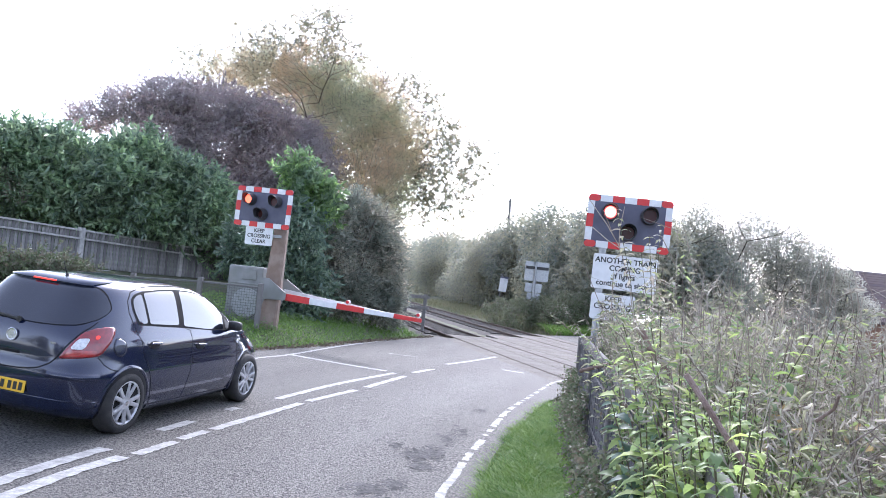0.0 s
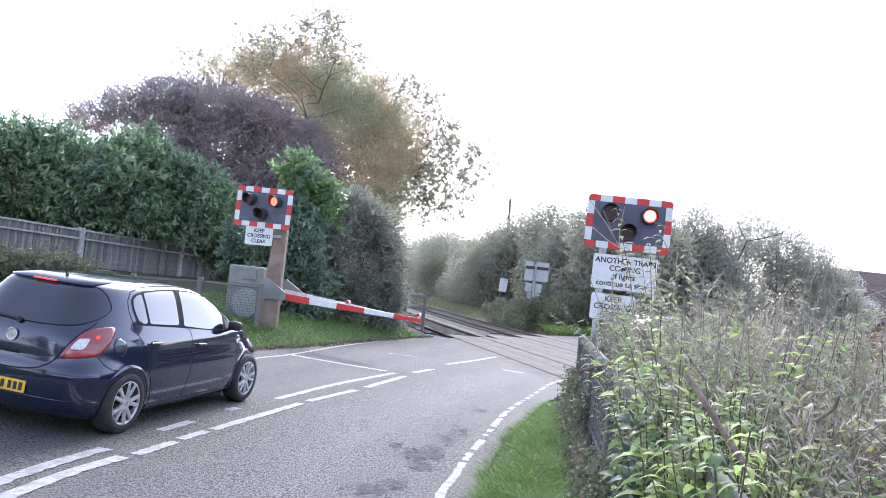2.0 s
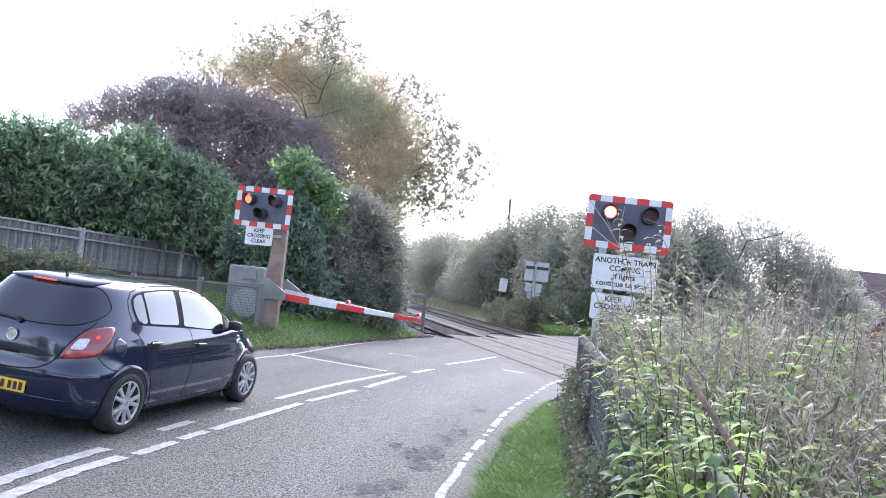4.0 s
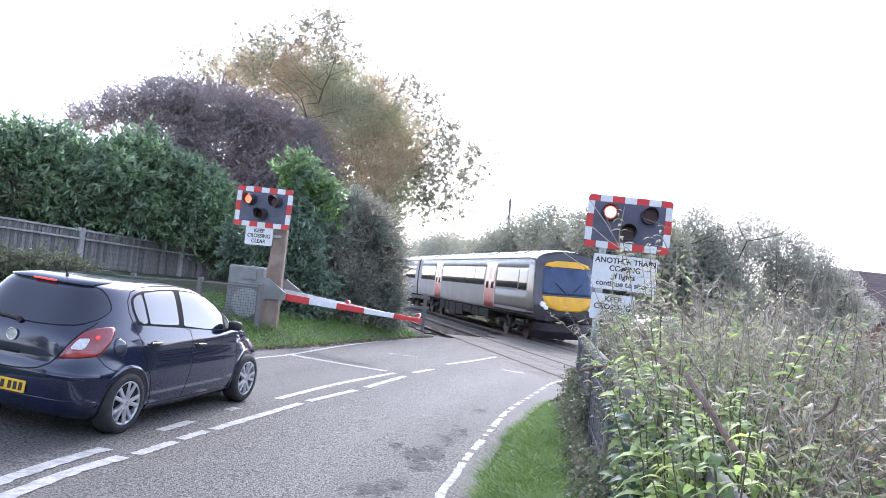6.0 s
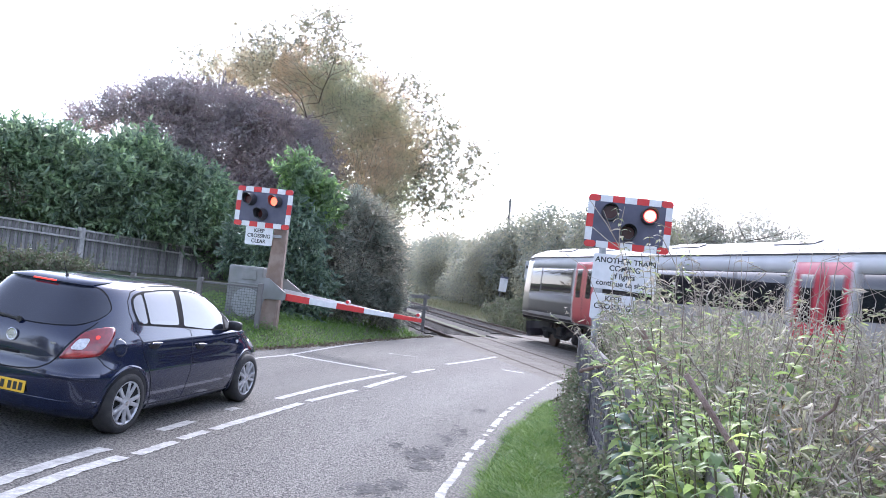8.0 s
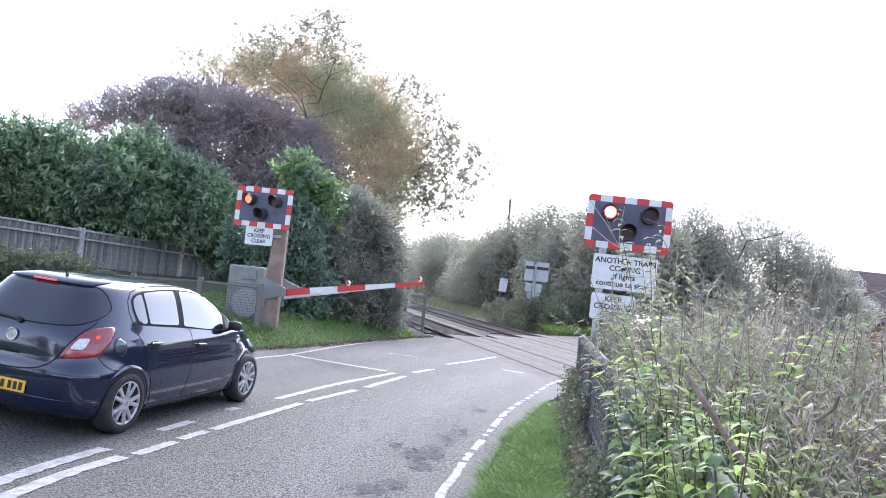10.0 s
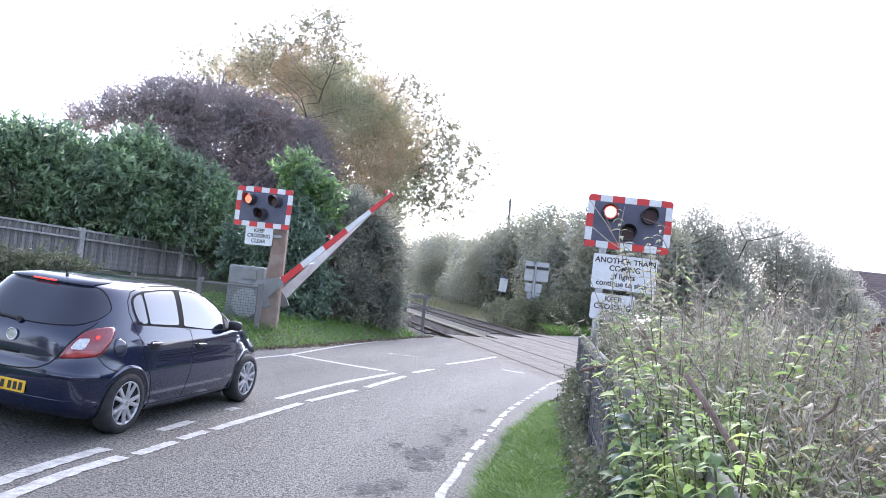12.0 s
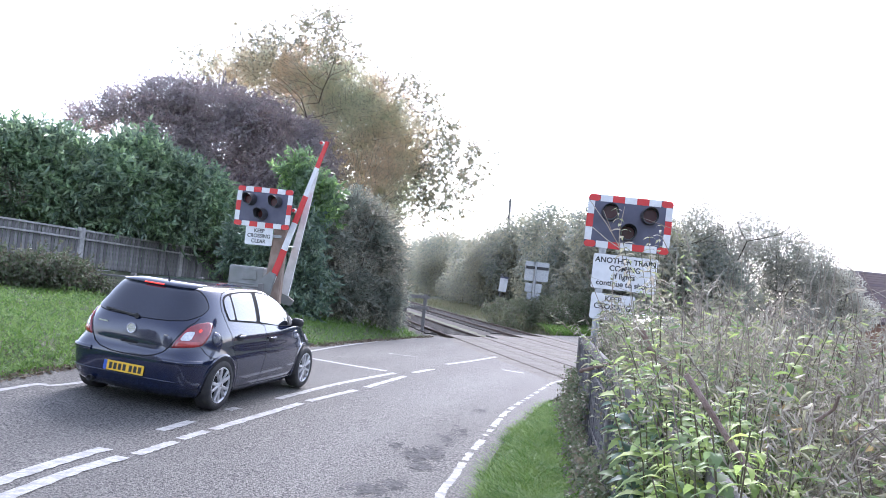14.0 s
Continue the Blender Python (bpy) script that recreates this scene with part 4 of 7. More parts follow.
def hatchback(name, paint_mat, label):
    th = tagged(new(name), label, "car")
    shell(th, paint_mat)
    R = lambda u, z, lift=0.0: car_round(u, z, -1, lift)
    for side in (-1, 1):
        S = lambda x, z, lift=0.0, side=side: car_side(x, z, side, lift)
        panel("window_surround", [(0.15, 1.062), (0.112, 1.20), (0.126, 1.302), (0.20, 1.356), (0.34, 1.384), (0.62, 1.405), (0.95, 1.409), (1.20, 1.400), (1.40, 1.372), (1.60, 1.320), (1.80, 1.225), (2.00, 1.09), (2.10, 0.945), (1.60, 0.960), (0.95, 1.010)], S, 0.003, M["void"], th, rim=False)
        panel("side_window", [(0.178, 1.078), (0.138, 1.20), (0.148, 1.293), (0.21, 1.337), (0.313, 1.363), (0.306, 1.073)], S, 0.006, M["car_glass"], th, "small quarter pane", rim=False)
        panel("side_window", [(0.345, 1.070), (0.350, 1.368), (0.60, 1.388), (0.915, 1.394), (0.868, 1.040)], S, 0.006, M["car_glass"], th, rim=False)
        panel("side_window", [(0.968, 1.030), (1.02, 1.393), (1.24, 1.383), (1.42, 1.355), (1.57, 1.318), (1.76, 1.225), (1.86, 1.13), (1.82, 0.965), (1.40, 0.985)], S, 0.006, M["car_glass"], th, rim=False)
        panel("corner_pane", [(1.88, 0.962), (1.91, 1.095), (1.99, 1.04), (2.06, 0.955)], S, 0.006, M["black"], th, "small black corner trim", rim=False)
        bm = bmesh.new()
        seam(bm, [(0.09, 1.06), (0.055, 1.18), (0.075, 1.29), (0.16, 1.375), (0.32, 1.415), (0.62, 1.432), (1.0, 1.434), (1.28, 1.418), (1.52, 1.375), (1.76, 1.28), (2.0, 1.125), (2.16, 0.96)], S, 0.008)
        part("door_frame_seam", bm, M["void"], th)
        for wx in (0.0, 2.511):
            bm = bmesh.new()
            outer = []
            arc = [math.pi * (-0.16 + 1.32 * i / 28) for i in range(29)]
            for a in arc:
                c, s = math.cos(a), math.sin(a)
                outer.append([S(wx + r * c, max(0.17, 0.31 + r * s), lift=l) for r, l in ((0.328, -0.03), (0.334, 0.006), (0.352, 0.009), (0.375, -0.001))])
            sweep(bm, outer)
            part("wheel_arch", bm, paint_mat, th, smooth=True)
            panel("arch_liner", [(wx + 0.335 * math.cos(i / 24 * math.tau), max(0.172, 0.31 + 0.335 * math.sin(i / 24 * math.tau))) for i in range(24)], S, 0.003, M["void"], th, smoothed=False)
        bm = bmesh.new()
        for path in ([(0.93, 1.02), (1.09, 0.98), (1.10, 0.82), (1.11, 0.53), (1.06, 0.36), (1.03, 0.235)], [(0.10, 1.06), (0.13, 0.98), (0.16, 0.93), (0.21, 0.77), (0.30, 0.63), (0.37, 0.49), (0.42, 0.235)], [(2.14, 0.95), (2.19, 0.80), (2.20, 0.60), (2.16, 0.37), (2.04, 0.235)], [(0.42, 0.235), (1.98, 0.235)]):
            seam(bm, path, S)
        part("door_seam", bm, M["void"], th)
        for hx, hz in ((0.38, 0.872), (1.28, 0.815)):
            panel("handle_recess", [(hx + 0.10 * math.cos(i / 12 * math.tau), hz - 0.012 + 0.042 * math.sin(i / 12 * math.tau)) for i in range(12)], S, 0.002, M["void"], th, smoothed=False)
            bm = bmesh.new()
            box(bm, 0.18, 0.020, 0.026, Matrix.Translation(S(hx, hz + 0.006, lift=0.028)), 0.010, 2)
            part("door_handle", bm, paint_mat, th, smooth=True)
        bm = bmesh.new()
        r = [[S(x, z, lift=l) for z, l in ((0.19, -0.004), (0.20, 0.008), (0.225, 0.009), (0.24, -0.002))] for x in np.linspace(0.40, 2.1, 24)]
        sweep(bm, r)
        part("sill", bm, paint_mat, th, smooth=True)
        # mirror
        bm = bmesh.new()
        box(bm, 0.11, 0.17, 0.115, Matrix.Translation(S(1.93, 1.015, lift=0.13)) @ pose(0, 0, 0, 0, 0, 12 * side), 0.05, 3)
        bar(bm, S(1.95, 0.955, lift=0.0), S(1.94, 0.985, lift=0.09), 0.02)
        part("mirror", bm, M["black"], th, "dark door mirror", smooth=True)
        # side repeater
        bm = bmesh.new()
        cyl(bm, 0.022, 0.018, 0.012, Matrix.Translation(S(2.20, 0.80, lift=0.004)) @ pose(0, 0, 0, 90), 14)
        part("side_repeater", bm, M["lamp_clear"], th)
        # rear lamp, wrapped round the corner
        U = lambda u, z, lift=0.0, side=side: car_round(u, z, side, lift)
        lamp = panel("rear_lamp", [(0.515, 0.738), (0.585, 0.87), (0.653, 0.985), (0.735, 1.030), (0.86, 1.050), (0.940, 1.048), (0.975, 0.99), (0.95, 0.895), (0.90, 0.81), (0.85, 0.778), (0.70, 0.757)], U, 0.014, M["lamp_red"], th, "red and clear rear lamp cluster")
        panel("clear_lens", [(0.595, 0.835), (0.64, 0.935), (0.745, 0.945), (0.715, 0.84)], U, 0.018, M["lamp_clear"], lamp, rings=3, rim=False)
        panel("lower_lens", [(0.56, 0.765), (0.60, 0.822), (0.84, 0.835), (0.83, 0.785), (0.70, 0.772)], U, 0.018, M["lamp_dark"], lamp, rings=3, rim=False)
        panel("brake_bulb", [(0.80 + 0.022 * math.cos(q / 12 * math.tau), 0.955 + 0.018 * math.sin(q / 12 * math.tau)) for q in range(12)], U, 0.019, M["brake_glow"], lamp, rings=2, smoothed=False, rim=False)
        bm = bmesh.new()
        seam(bm, [(0.0, 0.592), (0.20, 0.600), (0.36, 0.635), (0.45, 0.685), (0.50, 0.745), (0.57, 0.87), (0.645, 0.99), (0.70, 1.04), (0.735, 1.09)], U, 0.012)
        seam(bm, [(0.86, 0.772), (0.95, 0.70), (1.05, 0.66), (1.25, 0.62)], U, 0.006)
        part("tailgate_seam", bm, M["void"], th)
        bm = bmesh.new()
        r = []
        for t in np.linspace(0, 1, 16):
            u = 0.46 + 0.48 * t
            r.append([U(u, 0.592 + z, lift=l) for z, l in ((-0.030, 0.0), (-0.022, 0.016), (0.014, 0.018), (0.028, 0.0))])
        sweep(bm, r)
        part("bumper_strip", bm, paint_mat, th, smooth=True)
    # rear glass and lid
    half = [(0.0, 1.408), (0.40, 1.412), (0.55, 1.385), (0.65, 1.338), (0.74, 1.265), (0.79, 1.207), (0.775, 1.165), (0.71, 1.111), (0.575, 1.055), (0.40, 1.035), (0.194, 1.027)]
    glass = half + [(-u, z) for u, z in half[:0:-1]]
    panel("rear_window_surround", [(u * 1.02, 1.2 + (z - 1.2) * 1.05) for u, z in glass], R, 0.003, M["void"], th, rings=10, rim=False)
    panel("rear_window", glass, R, 0.007, M["rear_glass"], th, "dark rear window", rings=10, rim=False)
    bm = bmesh.new()
    r = []
    for t in np.linspace(-1, 1, 25):
        u = 0.50 * t
        a, b = R(u, 1.405), R(u * 0.95, 1.448)
        out = Vector((-1, 0, 0))
        r.append([a + out * 0.01 + Vector((0, 0, -0.01)), a + out * 0.036 + Vector((0, 0, 0.004)), a + out * 0.034 + Vector((0, 0, 0.018)), b + Vector((0.02, 0, 0.008))])
    sweep(bm, r)
    part("spoiler", bm, paint_mat, th, smooth=True)
    p = R(0, 1.405)
    bm = bmesh.new()
    box(bm, 0.02, 0.26, 0.016, Matrix.Translation(p + Vector((-0.036, 0, 0.011))), 0.005, 2)
    part("high_brake_lamp", bm, M["brake_glow"], th, "glowing red high brake lamp")
    bm = bmesh.new()
    bar(bm, (-0.02, 0, 1.45), (-0.10, 0, 1.60), 0.006, 8, 0.003)
    cyl(bm, 0.025, 0.012, 0.03, pose(-0.02, 0, 1.46), 12)
    part("aerial", bm, M["black"], th)
    bm = bmesh.new()
    a, b = R(0.02, 1.03, lift=0.03), R(-0.42, 1.06, lift=0.028)
    m, n = between(a, b)
    box(bm, 0.018, 0.028, n, m, 0.006, 1)
    cyl(bm, 0.03, 0.022, 0.03, Matrix.Translation(R(0.02, 1.03, lift=0.02)) @ pose(0, 0, 0, 0, 90, 0), 14)
    part("rear_wiper", bm, M["black"], th)
    # badge, lettering bar, handle dip
    bm = bmesh.new()
    m = Matrix.Translation(R(0.0, 0.885, lift=0.012)) @ pose(0, 0, 0, 0, -88, 0)
    rings = []
    for i in range(33):
        a = i / 32 * math.tau
        rings.append([m @ Vector((r * math.cos(a), r * math.sin(a), h)) for r, h in ((0.058, -0.008), (0.060, 0.004), (0.054, 0.008), (0.046, 0.006), (0.044, 0.0))])
    sweep(bm, rings)
    box(bm, 0.03, 0.07, 0.008, m @ pose(0, 0, 0.002, 0, 0, 25), 0.003, 1)
    box(bm, 0.02, 0.05, 0.008, m @ pose(-0.02, 0, 0.002, 0, 0, -30), 0.003, 1)
    cyl(bm, 0.048, 0.048, 0.004, m, 24)
    part("badge", bm, M["silver"], th, "round silver badge", smooth=False)
    for u, w in ((-0.40, 0.14), (0.44, 0.055)):
        bm = bmesh.new()
        box(bm, 0.006, w, 0.016, Matrix.Translation(R(u, 0.915 if u < 0 else 0.87, lift=0.003)) @ pose(0, 0, 0, 0, 0, -8 if u < 0 else 10))
        part("badge_lettering", bm, M["silver"], th)
    panel("handle_recess", [(-0.12, 0.72), (-0.12, 0.75), (0.12, 0.75), (0.12, 0.72)], R, 0.002, M["void"], th, rings=2)
    # plate
    p = R(0, 0.432)
    base = Matrix.Translation(p + Vector((-0.012, 0, 0))) @ pose(0, 0, 0, 0, 4, 0)
    bm = bmesh.new()
    box(bm, 0.012, 0.52, 0.112, base, 0.003, 1)
    pl = part("number_plate", bm, M["plate_yellow"], th, "yellow number plate with black bars")
    bm = bmesh.new()
    box(bm, 0.004, 0.042, 0.108, base @ pose(-0.007, 0.237, 0))
    part("blue_band", bm, M["plate_blue"], pl)
    for k, y in enumerate((0.165, 0.105, 0.045, -0.015, -0.095, -0.155, -0.215)):
        bm = bmesh.new()
        box(bm, 0.003, 0.040, 0.072, base @ pose(-0.008, y, 0), 0.001, 1)
        part("plate_bar", bm, M["ink"], pl)
    panel("bumper_lower", [(-0.96, 0.30), (-0.94, 0.362), (-0.5, 0.365), (0.5, 0.365), (0.94, 0.362), (0.96, 0.30), (0.5, 0.25), (-0.5, 0.25)], R, 0.004, paint_mat, th)
    bm = bmesh.new()
    rings = []
    for i in range(21):
        a = i / 20 * math.tau
        rings.append([(x, 0.44 + r * math.cos(a), 0.235 + r * math.sin(a)) for r, x in ((0.032, -0.35), (0.034, -0.64), (0.038, -0.655), (0.028, -0.655), (0.026, -0.45))])
    sweep(bm, rings)
    part("exhaust_pipe", bm, M["black"], th, smooth=True)
    panel("fuel_flap", [(-0.14 + 0.078 * math.cos(i / 20 * math.tau), 0.858 + 0.082 * math.sin(i / 20 * math.tau)) for i in range(20)], lambda x, z, lift=0.0: car_side(x, z, -1, lift), 0.004, paint_mat, th, smoothed=False)
    bm = bmesh.new()
    seam(bm, [(-0.14 + 0.083 * math.cos(i / 30 * math.tau), 0.858 + 0.087 * math.sin(i / 30 * math.tau)) for i in range(31)], lambda x, z, lift=0.0: car_side(x, z, -1, lift), 0.006)
    part("flap_seam", bm, M["void"], th)
    # windscreen, head lamps, roof seam
    front = lambda y, z, lift=0.0: Vector((car_dims(z)[2] - 0.5 * y * y + lift - 0.012, y, z))
    panel("windscreen", [(-0.62, 0.99), (-0.50, 1.34), (0.50, 1.34), (0.62, 0.99)], front, 0.02, M["car_glass"], th, rings=8)
    for side in (-1, 1):
        panel("head_lamp", [(2.66, 0.70), (2.62, 0.79), (2.86, 0.785), (3.0, 0.70), (2.95, 0.66)], lambda x, z, lift=0.0, side=side: car_side(x, z, side, lift), 0.006, M["lamp_clear"], th, rings=3)
    wheels = [wheel(th, x, y) for x in (0.0, 2.511) for y in (-0.785, 0.785)]
    return th, wheels


car, car_wheels = hatchback("car", M["navy"], "dark navy blue five door hatchback waiting at the stop line")
GN = Vector((0.0423, -0.0143, 1)).normalized()


def car_pose(s):
    """The waiting car, s metres along its way from where it stopped; origin on the ground under the rear axle."""
    x, y = -3.814 + 0.460 * s / 1.73, 8.061 + 1.668 * s / 1.73
    th = radians(76.46)
    f = Vector((math.cos(th), math.sin(th), 0))
    f = (f - GN * f.dot(GN)).normalized()
    l = GN.cross(f)
    return Matrix.Translation((x, y, road_z(x, y) + 0.012)) @ Matrix((f, l, GN)).transposed().to_4x4()


M["white_paint"] = mat("white_car_paint", (0.72, 0.72, 0.73), 0.35, col2=(0.66, 0.66, 0.67), scale=4, coat=0.8)
far_car, far_wheels = hatchback("car", M["white_paint"], "white car waiting beyond the railway behind plants")
far_car.matrix_basis = pose(9.6, 33.2, RAIL_Z + 0.02, 0, 0, 222)


# ---- the train ----
M["silver_body"] = mat("silver_body", (0.34, 0.322, 0.315), 0.62, 0.0, col2=(0.29, 0.275, 0.268), scale=1.2, coat=0.0, spec=0.3, stain=(0.22, 0.20, 0.19), stain_scale=1.4, stain_amount=0.35)
M["light_body"] = mat("light_grey_body", (0.52, 0.52, 0.53), 0.5, 0.0, col2=(0.46, 0.46, 0.47), scale=1.5, coat=0.1)
M["train_roof"] = mat("train_roof", (0.80, 0.79, 0.78), 0.6, col2=(0.70, 0.69, 0.68), scale=1.5, stain=(0.3, 0.28, 0.26), stain_scale=0.9, stain_amount=0.4)
M["train_glass"] = mat("train_glass", (0.012, 0.012, 0.016), 0.04, spec=0.55)
M["cab_glass"] = mat("cab_glass", (0.03, 0.05, 0.115), 0.08, spec=0.35, col2=(0.05, 0.075, 0.15), scale=1.5)
M["door_red"] = mat("door_red", (0.50, 0.040, 0.060), 0.32, col2=(0.44, 0.035, 0.055), scale=2, coat=0.5)
M["cab_dark"] = mat("cab_dark", (0.024, 0.017, 0.026), 0.32, 0.1, col2=(0.030, 0.022, 0.030), scale=3, coat=0.6)
M["train_yellow"] = mat("train_yellow", (0.85, 0.45, 0.015), 0.4, col2=(0.74, 0.38, 0.015), scale=3, stain=(0.35, 0.2, 0.05), stain_scale=2, stain_amount=0.3)
M["grey_panel"] = mat("dark_grey_panel", (0.034, 0.032, 0.038), 0.5, col2=(0.028, 0.027, 0.032), scale=2, coat=0.1)
M["underframe"] = mat("underframe", (0.016, 0.016, 0.018), 0.85, col2=(0.032, 0.028, 0.026), scale=5, bump=0.4, bump_scale=15, spec=0.2)
M["gangway"] = mat("gangway_rubber", (0.02, 0.02, 0.022), 0.8, col2=(0.03, 0.03, 0.03), scale=10)
M["headlight"] = mat("headlight", (0.8, 0.8, 0.8), 0.2, emit=(1, 0.95, 0.85), power=0.03)

# half section of the body, from the skirt up to the roof's middle: (half-width, height)
SIDE = [(1.26, 1.02), (1.31, 1.06), (1.335, 1.18), (1.345, 1.60), (1.335, 2.10), (1.305, 2.60), (1.268, 3.00), (1.225, 3.27)]
ROOF = [(1.225, 3.27), (1.17, 3.36), (1.02, 3.47), (0.78, 3.56), (0.45, 3.62), (0.0, 3.64)]


def side_y(z):
    return float(np.interp(z, [b for a, b in SIDE], [a for a, b in SIDE]))


CAB = 1.6        # depth of the sloping cab nose


def nose(x, y, z):
    """Pull the nose's end back: raked and rounded. x counts back from the coupling end."""
    if x > CAB:
        return x
    k = 1 - x / CAB
    rake = 0.42 * max(0.0, min(1.0, (z - 1.55) / 2.0)) + 0.22 * max(0.0, (1.0 - z) / 0.5) * 0.3
    return x + k * (rake + 0.30 * min(1.0, abs(y) / 1.345) ** 3.2)


def carriage(name, label, cab):
    """A carriage with x = 0 at its leading end and x = -23.3 at its tail; cab: 'front', 'rear' or ''."""
    th = tagged(new(name), label, "train carriage", "carriages of the passing train")
    LEN = 23.3
    xs = [0.0, 0.2, 0.4, 0.7, 1.0, 1.3, 1.6] + list(np.linspace(2.2, LEN - 2.2, 12)) + [LEN - 1.6, LEN - 1.3, LEN - 1.0, LEN - 0.7, LEN - 0.4, LEN - 0.2, LEN]

    def shaped(x, y, z):
        if cab == "front":
            x = nose(x, y, z) if x < CAB else x
        if cab == "rear":
            x = LEN - nose(LEN - x, y, z) if LEN - x < CAB else x
        sq = 1.0
        e = x if cab == "front" else (LEN - x if cab == "rear" else 9)
        if e < 1.4:
            sq = 1 - 0.05 * (1 - e / 1.4) ** 2
        return Vector((-x, y * sq, z if z < 3.0 or e > 1.2 else z - 0.10 * (1 - e / 1.2)))

    def skin(nm, prof, material):
        bm = bmesh.new()
        sweep(bm, [[shaped(x, y, z) for y, z in prof] for x in xs])
        return part(nm, bm, material, th, smooth=True)
    for sg in (1, -1):
        skin("body_side", [(sg * a, b) for a, b in SIDE], M["silver_body"])
    skin("roof", [(a, b) for a, b in ROOF] + [(-a, b) for a, b in ROOF[-2::-1]], M["train_roof"])
    # ends
    full = SIDE[:-1] + ROOF
    for end, x in (("front", 0.0), ("rear", LEN)):
        bm = bmesh.new()
        iscab = cab == end
        rows_ = []
        for z in np.linspace(0.92, 3.64, 22):
            w = float(np.interp(z, [b for a, b in full], [a for a, b in full]))
            rows_.append([shaped(x, w * t, float(z)) for t in np.linspace(-1, 1, 13)])
        sweep(bm, rows_)
        part("cab_front" if iscab else "end_wall", bm, M["cab_dark"] if iscab else M["gangway"], th, smooth=True)
    bm = bmesh.new()
    box(bm, LEN - 0.6, 2.3, 0.16, pose(-LEN / 2, 0, 1.0))
    part("floor_frame", bm, M["underframe"], th)

    def side_panel(nm, x0, x1, z0, z1, material, lift, sg, parent=None, label_=""):
        bm = bmesh.new()
        n, m = max(1, int((x1 - x0) / (0.2 if min(x0, LEN - x1) < 1.6 and cab else 1.5))), max(2, int((z1 - z0) / 0.25))
        grid = []
        for i in range(n + 1):
            x = x0 + (x1 - x0) * i / n
            col = [shaped(x, sg * (side_y(z) + lift), z) for z in np.linspace(z0, z1, m + 1)]
            grid.append([shaped(x, sg * (side_y(z0) - 0.02), z0)] + col + [shaped(x, sg * (side_y(z1) - 0.02), z1)])
        sweep(bm, grid)
        return part(nm, bm, material, parent or th, label_, smooth=True)
    doors = (6.3, 17.2)
    for sg in (1, -1):
        side_panel("upper_band", 0.9, LEN - 0.9, 2.90, 3.24, M["light_body"], 0.004, sg)
        spans = []
        lo = 5.3 if cab == "front" else 1.0
        hi = LEN - 5.1 if cab == "rear" else LEN - 1.0
        spans = [(lo, doors[0] - 1.0), (doors[0] + 1.0, doors[1] - 1.0), (doors[1] + 1.0, hi)]
        for a, b in spans:
            if b - a > 0.5:
                strip = side_panel("window_band", a, b, 2.04, 2.90, M["gangway"], 0.005, sg)
                n = max(1, round((b - a) / 1.75))
                for i in range(n):
                    w = (b - a) / n
                    side_panel("pane", a + i * w + 0.03, a + (i + 1) * w - 0.03, 2.06, 2.88, M["train_glass"], 0.012, sg, strip)
        for d in doors:
            dr = side_panel("door", d - 0.80, d + 0.80, 1.08, 3.10, M["door_red"], 0.014, sg, None, "glossy red plug door pair with windows")
            for k in (-0.40, 0.40):
                side_panel("door_window", d + k - 0.20, d + k + 0.20, 1.92, 2.86, M["train_glass"], 0.022, sg, dr)
            side_panel("door_seam", d - 0.012, d + 0.012, 1.09, 3.09, M["gangway"], 0.024, sg, dr)
            for k in (-0.81, 0.81):
                side_panel("door_pillar", d + k - 0.045, d + k + 0.045, 1.08, 3.10, M["light_body"], 0.016, sg, dr)
        if cab:
            q = (0.5, 5.45) if cab == "front" else (LEN - 5.3, LEN - 0.5)
            side_panel("cab_panel", *q, 1.06, 1.94, M["grey_panel"], 0.008, sg)
            w = (2.3, 5.3) if cab == "front" else (LEN - 5.1, LEN - 2.3)
            side_panel("cab_side_window", *w, 2.04, 2.86, M["train_glass"], 0.012, sg)
            w = (0.03, 0.95) if cab == "front" else (LEN - 0.95, LEN - 0.03)
            side_panel("cab_corner", *w, 1.06, 3.22, M["cab_dark"], 0.010, sg)
            w = (1.0, 2.2) if cab == "front" else (LEN - 2.2, LEN - 1.0)
            side_panel("cab_door_window", *w, 2.00, 2.86, M["train_glass"], 0.012, sg)
    # cornice line, roof gear
    for sg in (1, -1):
        bm = bmesh.new()
        sweep(bm, [[shaped(x, sg * y, z) for y, z in ((1.225, 3.25), (1.248, 3.262), (1.248, 3.285), (1.215, 3.30))] for x in xs])
        part("cornice", bm, M["grey_panel"], th)
    for x in (3.4, 7.6, 11.8, 16.0, 19.8):
        for sg in (1, -1):
            bm = bmesh.new()
            box(bm, 1.3, 0.26, 0.05, pose(-x, sg * 0.88, 3.535, -24 * sg), 0.01, 1)
            part("roof_vent", bm, M["grey_panel"], th)
    # underframe boxes
    rr = random.Random(len(name) + (3 if cab == "rear" else 1))
    x = 6.6
    while x < 16.5:
        w = rr.uniform(0.7, 1.7)
        h = rr.uniform(0.40, 0.70)
        for sg in (1, -1):
            bm = bmesh.new()
            box(bm, w - 0.12, 0.75, h, pose(-x - w / 2, sg * 0.85, 0.98 - h / 2), 0.03, 1)
            part("equipment_box", bm, M["underframe"], th)
        x += w
